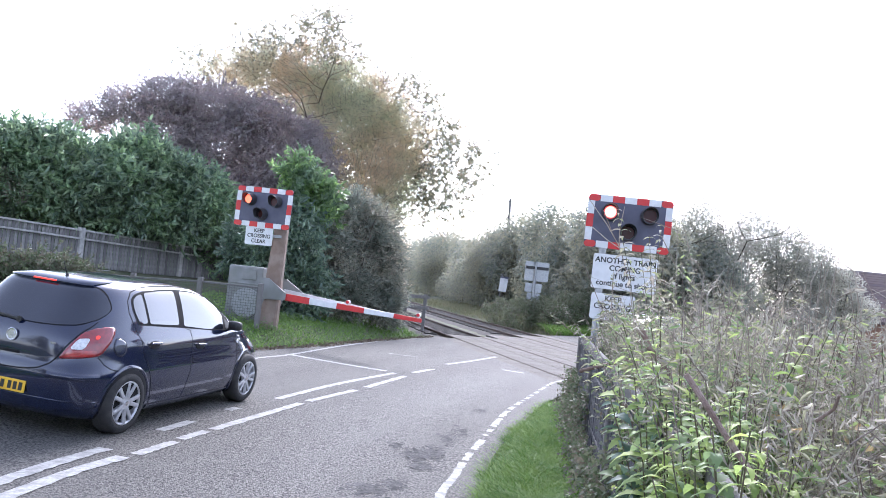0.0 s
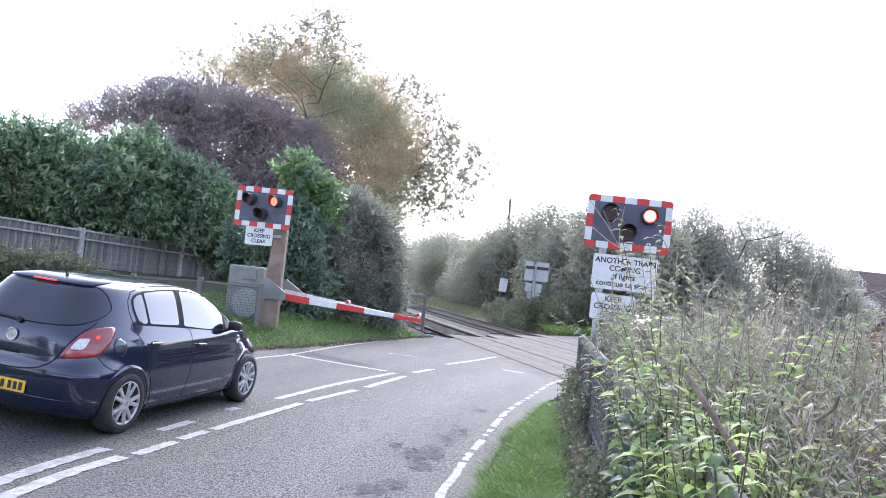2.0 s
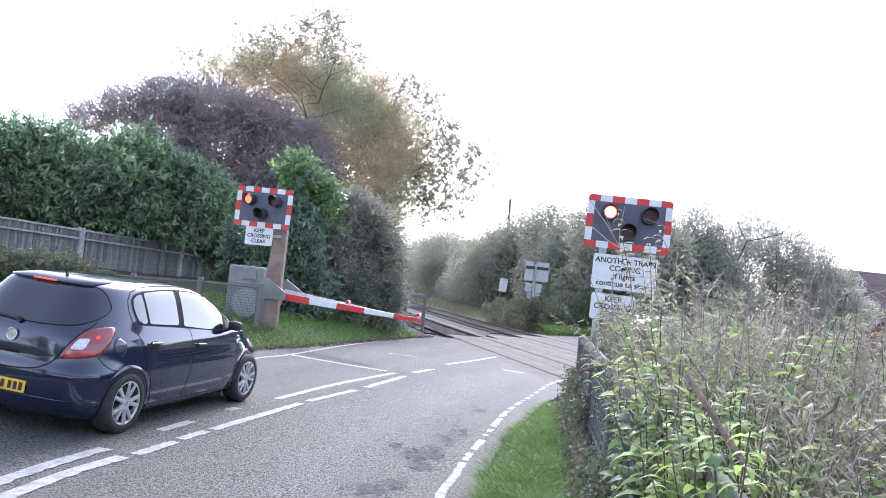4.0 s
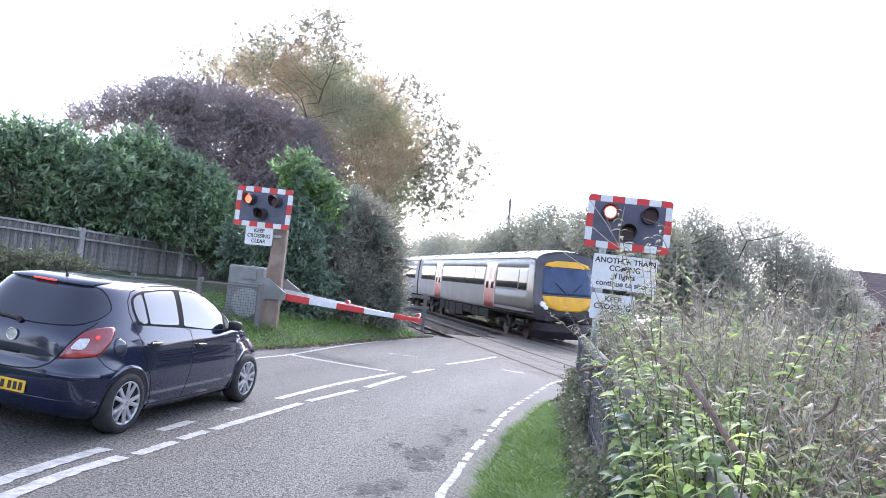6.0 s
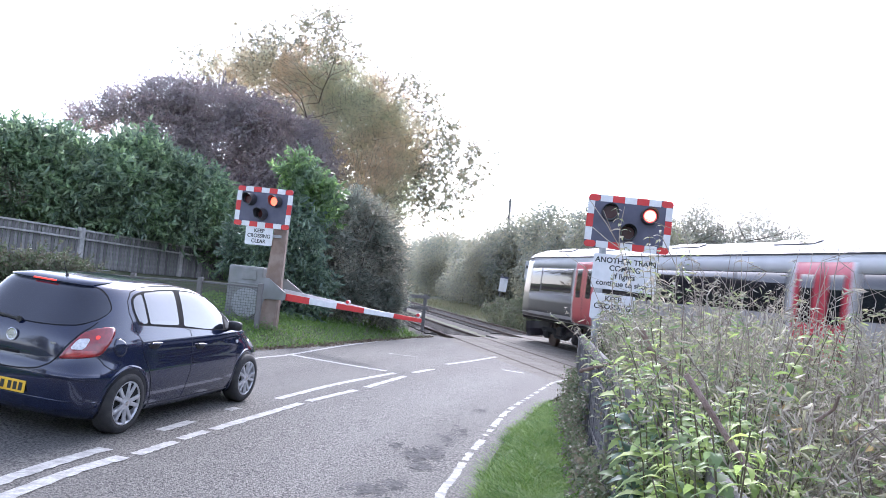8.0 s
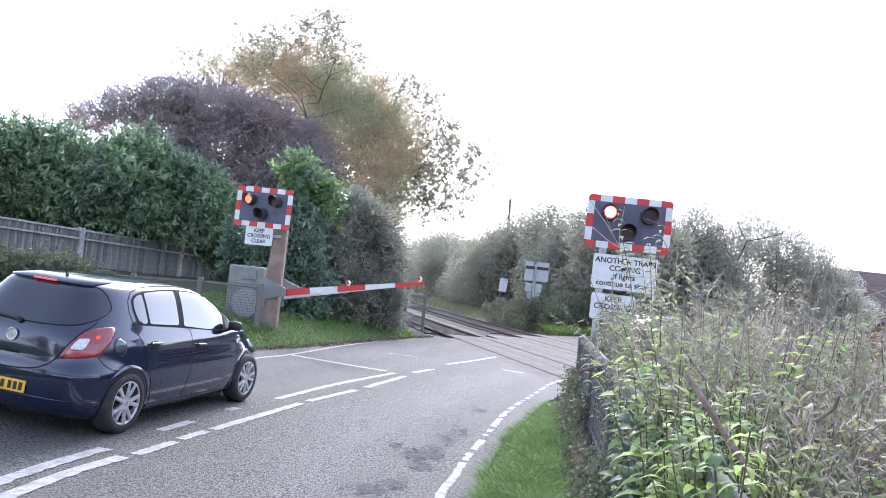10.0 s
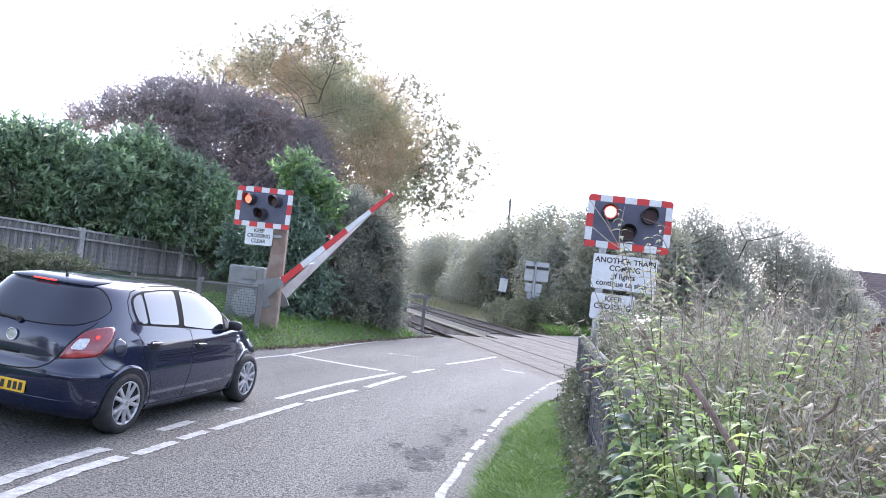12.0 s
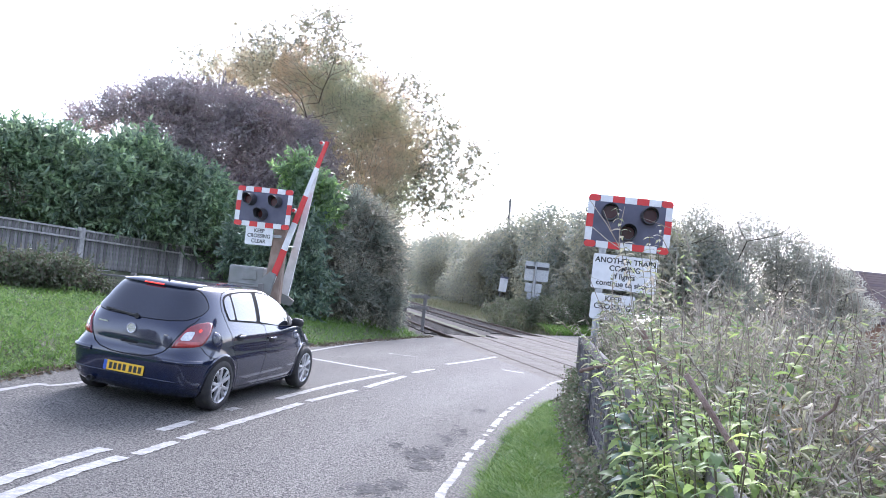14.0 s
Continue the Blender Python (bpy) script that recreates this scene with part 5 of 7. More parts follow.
    # bogies
    for bx in (3.75, LEN - 3.75):
        bog = new("bogie")
        bog.parent = th
        bog.matrix_basis = pose(-bx, 0, 0)
        for sg in (1, -1):
            bm = bmesh.new()
            for a, b in (((-1.7, 0.62), (-0.75, 0.62)), ((-0.75, 0.62), (-0.45, 0.45)), ((-0.45, 0.45), (0.45, 0.45)), ((0.45, 0.45), (0.75, 0.62)), ((0.75, 0.62), (1.7, 0.62))):
                m, n = between((a[0], sg * 1.0, a[1]), (b[0], sg * 1.0, b[1]))
                box(bm, 0.16, 0.16, n + 0.1, m, 0.02, 1)
            box(bm, 0.5, 0.2, 0.34, pose(0, sg * 1.02, 0.62), 0.04, 1)
            for wx in (-1.3, 1.3):
                box(bm, 0.34, 0.16, 0.30, pose(wx, sg * 1.04, 0.46), 0.05, 1)
                cyl(bm, 0.1, 0.1, 0.05, pose(wx, sg * 1.13, 0.45, 90), 14)
                bar(bm, (wx + 0.3, sg * 1.0, 0.5), (wx + 0.42, sg * 1.0, 0.88), 0.04)
            part("bogie_frame", bm, M["underframe"], bog)
        for wx in (-1.3, 1.3):
            bm = bmesh.new()
            for sg in (1, -1):
                cyl(bm, 0.42, 0.42, 0.12, pose(wx, sg * 0.75, 0.422, 90), 28)
                cyl(bm, 0.445, 0.445, 0.03, pose(wx, sg * 0.685, 0.44, 90), 28)
            cyl(bm, 0.08, 0.08, 1.5, pose(wx, 0, 0.42, 90), 12)
            part("wheelset", bm, M["rail"], bog)
    for end, x in (("front", 0.06), ("rear", -LEN - 0.06)):
        if cab != end:
            bm = bmesh.new()
            for k in range(3):
                box(bm, 0.05, 2.2 - 0.05 * (k % 2), 2.35, pose(x + (0.05 * k if end == "front" else -0.05 * k), 0, 2.0), 0.02, 1)
            part("gangway", bm, M["gangway"], th, "black rubber gangway bellows")
    if cab:
        sgx = 1 if cab == "front" else -1
        x_end = 0.0 if cab == "front" else -LEN

        def face(nm, outline, material, lift, parent=None, label_="", smoothed=True):
            def fm(y, z, lift=0.0):
                v = shaped(0.0 if cab == "front" else LEN, y, z)
                return v + Vector((sgx * lift, 0, 0))
            return panel(nm, outline, fm, lift, material, parent or th, label_, rings=5, step=0.08, smoothed=smoothed)
        ws = face("windscreen", [(-1.06, 1.90), (-1.02, 2.80), (-0.95, 2.92), (0.95, 2.92), (1.02, 2.80), (1.06, 1.90)], M["cab_glass"], 0.02, None, "wide dark cab windscreen")
        bm = bmesh.new()
        for sg in (1, -1):
            a, b = shaped(0.0 if cab == "front" else LEN, sg * 0.15, 1.98), shaped(0.0 if cab == "front" else LEN, sg * 0.55, 2.35)
            bar(bm, a + Vector((sgx * 0.06, 0, 0)), b + Vector((sgx * 0.06, 0, 0)), 0.014)
        part("wiper", bm, M["gangway"], ws)
        face("yellow_panel", [(-1.06, 1.84), (-1.00, 1.62), (-0.80, 1.40), (-0.45, 1.30), (0.45, 1.30), (0.80, 1.40), (1.00, 1.62), (1.06, 1.84)], M["train_yellow"], 0.018, None, "bright yellow warning panel")
        face("yellow_brow", [(-0.98, 2.96), (-0.88, 3.16), (-0.45, 3.27), (0.45, 3.27), (0.88, 3.16), (0.98, 2.96), (0.5, 3.03), (-0.5, 3.03)], M["train_yellow"], 0.018)
        for sg in (1, -1):
            for y, z, r in ((1.04, 1.52, 0.11), (0.93, 1.40, 0.085)):
                p = shaped(0.0 if cab == "front" else LEN, sg * y, z)
                bm = bmesh.new()
                cyl(bm, r, r * 0.9, 0.10, Matrix.Translation(p + Vector((sgx * 0.01, 0, 0))) @ pose(0, 0, 0, 0, 90, 0), 20)
                part("head_lamp", bm, M["headlight"], th, "round lit head lamp")
        bm = bmesh.new()
        box(bm, 0.5, 0.40, 0.36, pose(x_end + sgx * 0.12, 0, 0.95), 0.06, 2)
        box(bm, 0.2, 0.5, 0.14, pose(x_end + sgx * 0.38, 0, 1.0), 0.03, 1)
        part("coupler", bm, M["underframe"], th)
        bm = bmesh.new()
        rows_ = []
        for z in (0.22, 0.5, 0.8):
            rows_.append([Vector((x_end - sgx * (0.55 * abs(t) ** 2 * 1.0 + 0.15 * (z < 0.3)), 1.18 * t, z)) for t in np.linspace(-1, 1, 11)])
        sweep(bm, rows_)
        part("obstacle_deflector", bm, M["cab_dark"], th)
        bm = bmesh.new()
        for sg in (1, -1):
            box(bm, 0.12, 0.45, 0.26, pose(x_end - sgx * 0.05, sg * 0.75, 0.98, 0, 0, -14 * sg * sgx), 0.04, 1)
        part("buffer_beam", bm, M["cab_dark"], th)
    return th


cars = [carriage("train_carriage", "leading silver train carriage with dark cab and yellow panel", "front"),
        carriage("train_carriage", "middle silver train carriage with red doors", ""),
        carriage("train_carriage", "rear silver train carriage with red doors and trailing cab", "rear")]


# ---- crossing signals, barrier and signs ----
M["board"] = mat("signal_board", (0.075, 0.075, 0.115), 0.5, col2=(0.095, 0.095, 0.14), scale=6)
M["sign_red"] = mat("sign_red", (0.62, 0.03, 0.03), 0.45, col2=(0.55, 0.04, 0.035), scale=9, random_col=(0.55, 0.03, 0.03))
M["sign_white"] = mat("sign_white", (0.74, 0.74, 0.75), 0.5, col2=(0.66, 0.66, 0.67), scale=9, stain=(0.45, 0.45, 0.42), stain_scale=5, stain_amount=0.3)
M["hood"] = mat("hood", (0.03, 0.03, 0.036), 0.6, col2=(0.045, 0.045, 0.05), scale=20)
M["lens_dark"] = mat("unlit_lens", (0.05, 0.010, 0.012), 0.25, spec=0.25)
M["lens_amber"] = mat("unlit_amber_lens", (0.07, 0.022, 0.020), 0.25, spec=0.25)
M["lens_white_hot"] = mat("lit_lens", (0.6, 0.1, 0.08), 0.3, emit=(1, 0.62, 0.40), power=0.55)
M["lens_red_rim"] = mat("lit_rim", (0.6, 0.05, 0.04), 0.3, emit=(1, 0.03, 0.03), power=0.6)
M["lens_orange"] = mat("lit_orange", (0.6, 0.1, 0.05), 0.3, emit=(1, 0.09, 0.04), power=1.2)
M["concrete"] = mat("concrete_post", (0.22, 0.155, 0.12), 0.9, col2=(0.31, 0.24, 0.195), scale=5, bump=0.5, bump_scale=60, stain=(0.13, 0.11, 0.10), stain_scale=2.5)
M["galvanised"] = mat("galvanised", (0.38, 0.39, 0.40), 0.45, 0.6, col2=(0.30, 0.31, 0.32), scale=12)
M["machine_grey"] = mat("machine_grey", (0.235, 0.24, 0.235), 0.6, col2=(0.18, 0.185, 0.18), scale=4, stain=(0.24, 0.23, 0.2), stain_scale=2, stain_amount=0.4)
M["old_wood"] = mat("weathered_wood", (0.13, 0.12, 0.115), 0.9, col2=(0.20, 0.19, 0.18), scale=14, bump=0.6, bump_scale=50, random_col=(0.17, 0.16, 0.155))
M["fence_wood"] = mat("grey_fence_wood", (0.20, 0.195, 0.195), 0.9, col2=(0.34, 0.33, 0.325), scale=9, bump=0.8, bump_scale=30, random_col=(0.12, 0.115, 0.115), stain=(0.14, 0.135, 0.125), stain_scale=1.3, stain_amount=0.5)
M["fence_rail"] = mat("pale_fence_timber", (0.36, 0.35, 0.335), 0.9, col2=(0.48, 0.465, 0.45), scale=10, bump=0.5, bump_scale=40, stain=(0.2, 0.19, 0.18), stain_scale=1.6)
# boards repeat old_wood darker and bluer: the road side's shade in the colour
M["shaded_board"] = mat("shaded_weathered_board", (0.050, 0.050, 0.058), 0.9, col2=(0.105, 0.10, 0.105), scale=14, bump=0.6, bump_scale=50, random_col=(0.075, 0.073, 0.080))
M["wire"] = mat("fence_wire", (0.10, 0.10, 0.10), 0.6, 0.5)


def lettering(body, size, m, parent, material=None, spacing=1.0):
    """Raised letters, reading along x and up z, facing -y of m."""
    cu = bpy.data.curves.new("lettering", "FONT")
    cu.body, cu.size, cu.align_x, cu.align_y, cu.extrude = body, size, "CENTER", "CENTER", 0.001
    cu.space_line = spacing
    cu.offset = size * 0.022
    ob = new("lettering", cu)
    bpy.context.view_layer.update()
    me = bpy.data.meshes.new_from_object(ob.evaluated_get(bpy.context.evaluated_depsgraph_get()))
    bpy.data.objects.remove(ob)
    me.materials.clear()
    me.materials.append(material or M["ink"])
    t = new("lettering", me)
    t.parent = parent
    t.matrix_basis = m @ pose(0, 0, 0, 90)
    return t


def slab(bm, w, h, thick, m, r=0.05):
    """A flat board with rounded corners, facing -y."""
    o = []
    for cx, cz, a0 in ((w / 2 - r, h / 2 - r, 0), (-w / 2 + r, h / 2 - r, 90), (-w / 2 + r, -h / 2 + r, 180), (w / 2 - r, -h / 2 + r, 270)):
        o += [(cx + r * math.cos(radians(a0 + k * 22.5)), cz + r * math.sin(radians(a0 + k * 22.5))) for k in range(5)]
    f = [bm.verts.new(m @ Vector((x, -thick / 2, z))) for x, z in o]
    b = [bm.verts.new(m @ Vector((x, thick / 2, z))) for x, z in o]
    bm.faces.new(f)
    bm.faces.new(b[::-1])
    n = len(o)
    for i in range(n):
        bm.faces.new((f[i], b[i], b[(i + 1) % n], f[(i + 1) % n]))
    bmesh.ops.recalc_face_normals(bm, faces=bm.faces)


lenses = []


def signal_head(th, m, w, h, hot):
    """Board with chequered border, two red lamps over a third; m: centre of the board, facing -y."""
    bm = bmesh.new()
    slab(bm, w, h, 0.02, m, 0.06)
    board = part("backing_board", bm, M["board"], th)
    bt = 0.105 * h / 0.83
    for i in range(7):
        for z in (h / 2 - bt / 2, -h / 2 + bt / 2):
            bm = bmesh.new()
            x = -w / 2 + (i + 0.5) * w / 7
            slab(bm, w / 7 - 0.002, bt, 0.008, m @ pose(x, -0.014, z), 0.055 if i in (0, 6) else 0.004)
            part("border_tile", bm, M["sign_red"] if i % 2 == 0 else M["sign_white"], board)
    for i in range(3):
        for x in (-w / 2 + bt / 2, w / 2 - bt / 2):
            bm = bmesh.new()
            hh = (h - 2 * bt) / 3
            slab(bm, bt, hh - 0.002, 0.008, m @ pose(x, -0.014, (i - 1) * hh), 0.004)
            part("border_tile", bm, M["sign_red"] if i == 1 else M["sign_white"], board)
    for k, (x, z) in enumerate(((-0.30, 0.145), (0.30, 0.145), (0.0, -0.14))):
        x, z = x * w / 1.3, z * h / 0.83
        board_m, m = m, m @ pose(x, 0, z, 0, 0, 0 if hot else -5) @ pose(-x, 0, -z)
        bm = bmesh.new()
        rings = []
        R = 0.125
        for i in range(25):
            a = radians(-50 + 280 * i / 24)
            d = 0.30 - 0.10 * (1 - math.sin(max(0, a if a < math.pi / 2 else math.pi - a)))
            rings.append([m @ Vector((x + r * math.cos(a), y, z + r * math.sin(a))) for r, y in ((R, -0.012), (R, -d), (R - 0.008, -d), (R - 0.008, -0.012))])
        sweep(bm, rings)
        rings = []
        for i in range(25):
            a = i / 24 * math.tau
            rings.append([m @ Vector((x + r * math.cos(a), y, z + r * math.sin(a))) for r, y in ((0.135, -0.011), (0.135, -0.05), (0.124, -0.14), (0.1035, -0.14), (0.1035, -0.011))])
        sweep(bm, rings)
        part("lamp_hood", bm, M["hood"], board)
        bm = bmesh.new()
        cyl(bm, 0.102, 0.102, 0.008, pose(0, 0.004, 0, 90), 28)
        if k < 2:
            lens = part("lens", bm, M["lens_dark"], th)
            bm = bmesh.new()
            cyl(bm, 0.10, 0.10, 0.006, pose(0, -0.003, 0, 90), 28)
            part("lit_rim", bm, M["lens_red_rim"] if hot else M["lens_orange"], lens)
            bm = bmesh.new()
            cyl(bm, 0.080, 0.088, 0.004, pose(0, -0.008, 0, 90), 28)
            part("lit_centre", bm, M["lens_white_hot"] if hot else M["lens_orange"], lens)
            lenses.append((lens, m @ pose(x, -0.115, z), k))
        else:
            part("amber_lens", bm, M["lens_amber"], th).matrix_basis = m @ pose(x, -0.03, z)
        m = board_m
    return board


def plate(th, m, w, h, lines, size, spacing=1.0, name="text_plate"):
    bm = bmesh.new()
    slab(bm, w, h, 0.012, m, 0.03)
    p = part(name, bm, M["sign_white"], th, "white plate with black lettering")
    rows_ = lines.split("\n")
    for i, text in enumerate(rows_):
        lettering(text, size, m @ pose(0, -0.0075, ((len(rows_) - 1) / 2 - i) * size * spacing), p)
    return p


# across the road: on a leaning concrete post
sig = tagged(new("crossing_signal"), "red and white bordered crossing signal on concrete post", "crossing signal", "signals at the crossing")
bm = bmesh.new()
rings = []
for t in np.linspace(0, 1, 9):
    c = Vector((-3.80, 18.02, 0.25)).lerp(Vector((-3.70, 18.02, 3.05)), t)
    a, b = 0.225 - 0.085 * t, 0.17 - 0.05 * t
    rings.append([c + Vector((sx * a, sy * b, 0)) for sx, sy in ((-1, -0.8), (-0.8, -1), (0.8, -1), (1, -0.8), (1, 0.8), (0.8, 1), (-0.8, 1), (-1, 0.8))])
sweep(bm, rings, close=True)
part("post", bm, M["concrete"], sig, "stained brown concrete post")
signal_head(sig, pose(-4.13, 17.83, 3.32, 0, 1.2, -14), 1.37, 0.90, False)
plate(sig, pose(-4.17, 17.84, 2.67, 0, 0, -14), 0.67, 0.41, "KEEP\nCROSSING\nCLEAR", 0.118, 1.0)
bm = bmesh.new()
for z in (3.1, 3.5, 2.7):
    box(bm, 0.7, 0.04, 0.06, pose(-4.0, 17.90, z, 0, 0, -14))
part("bracket", bm, M["galvanised"], sig)

# this side: behind the fence, among the weeds
sig2 = tagged(new("crossing_signal"), "red and white bordered crossing signal rising from weeds", "crossing signal", "signals at the crossing")
bm = bmesh.new()
bar(bm, (2.49, 12.36, 0.0), (2.49, 12.36, 3.5), 0.055, 14)
part("post", bm, M["galvanised"], sig2)
signal_head(sig2, pose(2.83, 12.25, 3.265, 0, 1.0, -8), 1.30, 0.83, True)
plate(sig2, pose(2.84, 12.25, 2.49, 0, 1.0, -8), 0.99, 0.54, "ANOTHER TRAIN\nCOMING\nif lights\ncontinue to show", 0.118, 1.0)
plate(sig2, pose(2.70, 12.25, 1.95, 0, 1.0, -8), 0.67, 0.40, "KEEP\nCROSSING\nCLEAR", 0.118, 1.0)
bm = bmesh.new()
for z in (3.05, 3.45, 2.6, 2.4, 2.0):
    box(bm, 0.75, 0.03, 0.05, pose(2.75, 12.31, z, 0, 0, -8))
part("bracket", bm, M["galvanised"], sig2)

# barrier: machine, pivot and boom
barrier = tagged(new("level_crossing_barrier"), "half barrier with red and white boom on grey machine", "barrier")
bm = bmesh.new()
box(bm, 0.86, 0.62, 1.45, pose(-4.46, 18.75, 1.24, 0, 0, -10), 0.04, 2)
mach = part("machine_case", bm, M["machine_grey"], barrier, "pale grey weathered machine case")
bm = bmesh.new()
box(bm, 0.36, 0.02, 0.26, pose(-4.42, 18.42, 1.78, 0, 0, -10), 0.01, 1)
box(bm, 0.80, 0.03, 0.03, pose(-4.5, 18.43, 1.56, 0, 0, -10), 0.006, 1)
part("case_lid", bm, M["machine_grey"], mach)
bm = bmesh.new()
cyl(bm, 0.34, 0.34, 0.06, pose(-4.42, 18.36, 1.12, 90, 0, -10), 36)
part("counterweight", bm, M["galvanised"], mach, "round grey counterweight plate")
boom = new("boom")
boom.parent = barrier
tagged(boom, "tapered red and white striped boom")


def boom_box(nm, x0, x1, y0, y1, h0, h1, material, z0=0.0):
    bm = bmesh.new()
    t = 0.022
    sweep(bm, [[(x, y + sy * t, z0 + sz * h / 2) for sy, sz in ((-1, -1), (1, -1), (1, 1), (-1, 1))] for x, y, h in ((x0, y0, h0), (x1, y1, h1))], close=True)
    return part(nm, bm, material, boom)


bh = lambda x: 0.165 - 0.022 * x
for x0, x1, mm in ((0.05, 0.46, "sign_white"), (0.46, 1.07, "sign_red"), (1.07, 1.73, "sign_white"), (1.73, 2.38, "sign_red"), (2.38, 3.07, "sign_white"), (3.07, 3.70, "sign_red")):
    boom_box("stripe", x0, x1, -0.03, -0.03, bh(x0), bh(x1), M[mm])
boom_box("rear_arm", 0.0, 3.0, 0.85, 0.02, 0.24, 0.08, M["sign_white"])
boom_box("cross_tie", 1.15, 1.19, -0.03, 0.50, 0.05, 0.05, M["sign_white"])
for sy, yy in ((-1, -0.09), (1, 0.85)):
    bm = bmesh.new()
    o = [(-0.14, 0.34), (0.02, 0.36), (0.50, 0.09), (0.50, -0.07), (0.0, -0.12), (-0.05, -0.30), (-0.2, -0.26), (-0.22, 0.1)]
    f = [bm.verts.new((x, yy - 0.02, z)) for x, z in o]
    g = [bm.verts.new((x, yy + 0.02, z)) for x, z in o]
    bm.faces.new(f)
    bm.faces.new(g[::-1])
    for i in range(len(o)):
        bm.faces.new((f[i], g[i], g[(i + 1) % len(o)], f[(i + 1) % len(o)]))
    bmesh.ops.recalc_face_normals(bm, faces=bm.faces)
    part("side_plate", bm, M["machine_grey"], boom)
for x in (1.98, 3.62):
    bm = bmesh.new()
    cyl(bm, 0.045, 0.045, 0.09, pose(x, -0.03, 0.5 * bh(x) + 0.065, 90), 16)
    box(bm, 0.05, 0.05, 0.05, pose(x, -0.03, 0.5 * bh(x) + 0.02))
    lamp = part("boom_lamp", bm, M["sign_white"], boom)
    bm = bmesh.new()
    cyl(bm, 0.036, 0.036, 0.02, pose(x, -0.082, 0.5 * bh(x) + 0.065, 90), 16)
    part("lens", bm, M["sign_red"], lamp)


def boom_pose(a):
    return Matrix.Translation((-3.86, 17.95, 1.39)) @ pose(0, 0, 0, 0, -a, -15)


# post and wire fence by the machine
wf = tagged(new("wire_fence"), "post and wire mesh fence beside barrier machine", "fence")
posts = [(-3.92, 17.5, 1.62), (-5.3, 17.62, 1.62), (-6.9, 17.9, 1.55), (-8.6, 18.6, 1.5)]
for x, y, z in posts:
    bm = bmesh.new()
    z0 = land_z(x, y) - 0.05
    box(bm, 0.11, 0.11, z - z0, pose(x, y, (z + z0) / 2), 0.012, 1)
    part("post", bm, M["old_wood"], wf)
wv, wfc = [], []
segs = []
for (x0, y0, z0), (x1, y1, z1) in zip(posts, posts[1:]):
    bm = bmesh.new()
    m, n = between((x0, y0, z0 - 0.10), (x1, y1, z1 - 0.10))
    box(bm, 0.09, 0.045, n, m, 0.006, 1)
    part("rail", bm, M["old_wood"], wf)
    for k in range(13):
        h = 0.06 * k + 0.08
        segs.append(((x0, y0 - 0.05, z0 - 0.9 + h), (x1, y1 - 0.05, z1 - 0.9 + h), 0.003, 0.003))
    for k in range(1, 24):
        t = k / 24
        segs.append(((x0 + (x1 - x0) * t, y0 + (y1 - y0) * t - 0.05, z0 + (z1 - z0) * t - 0.92), (x0 + (x1 - x0) * t, y0 + (y1 - y0) * t - 0.05, z0 + (z1 - z0) * t - 0.1), 0.003, 0.003))
v, f = tubes(segs, 4)
cloud("mesh", v, f, M["wire"], wf)

# wooden picket fence on the bank
pf = tagged(new("picket_fence"), "weathered grey close boarded timber fence below hedge", "fence")
A, B = Vector((-16.3, 18.0)), Vector((-7.6, 34.95))
n_post = 5
bm = bmesh.new()
box(bm, 0.108, 0.02, 1.0, pose(0, 0, 0.5), 0.004, 1)
ob = part("picket", bm, M["fence_wood"])
picket_me = ob.data
bpy.data.objects.remove(ob)
fd = (B - A).normalized()
fn = math.degrees(math.atan2(fd.y, fd.x))
LT = (B - A).length


def fence_top(t):
    return 2.66 - 0.36 * (t - 0.30) / 0.62


for i in range(n_post):
    t = 0.02 + 0.235 * i
    q = A + (B - A) * t
    bm = bmesh.new()
    zt = fence_top(t)
    box(bm, 0.17, 0.22, 1.78, pose(q.x, q.y, zt - 0.82, 0, 0, fn), 0.015, 1)
    part("post", bm, M["fence_rail"], pf)
    if i < n_post - 1:
        q1 = A + (B - A) * (t + 0.235)
        for dz, hh, off in ((-0.02, 0.08, -0.045), (-0.30, 0.10, -0.045), (-1.28, 0.18, -0.045)):
            bm = bmesh.new()
            side = Vector((fd.y, -fd.x)) * (-off)
            m, n = between((q.x + side.x, q.y + side.y, zt + dz), (q1.x + side.x, q1.y + side.y, fence_top(t + 0.235) + dz))
            box(bm, hh, 0.06, n, m, 0.006, 1)
            part("rail", bm, M["fence_rail"], pf)
rnd = random.Random(9)
k = 0
while k * 0.128 < LT * 0.96:
    t = 0.02 + k * 0.128 / LT
    q = A + (B - A) * t
    ob = new("picket", picket_me)
    ob.parent = pf
    ob.matrix_basis = pose(q.x, q.y, fence_top(t) - 1.22 + rnd.uniform(-0.01, 0.01), 0, rnd.uniform(-0.6, 0.6), fn)
    ob.scale = (1, 1, 1.17)
    k += 1

# board fence on this side, with a weathered cap
bf = tagged(new("board_fence"), "low weathered wooden board fence overgrown with ivy", "fence")
bm = bmesh.new()
box(bm, 0.018, 0.088, 1.10, pose(0, 0, 0.55), 0.003, 1)
ob = part("board", bm, M["shaded_board"])
board_me = ob.data
bpy.data.objects.remove(ob)
fx = lambda y: 1.3 + 0.129 * (y - 4.3)
FT = 1.39
y = -1.6
while y < 13.0:
    ob = new("board", board_me)
    ob.parent = bf
    ob.matrix_basis = pose(fx(y) + rnd.uniform(-0.004, 0.004), y, FT - 1.13 + rnd.uniform(-0.006, 0.006), rnd.uniform(-0.5, 0.5), 0, -7.35)
    y += 0.098
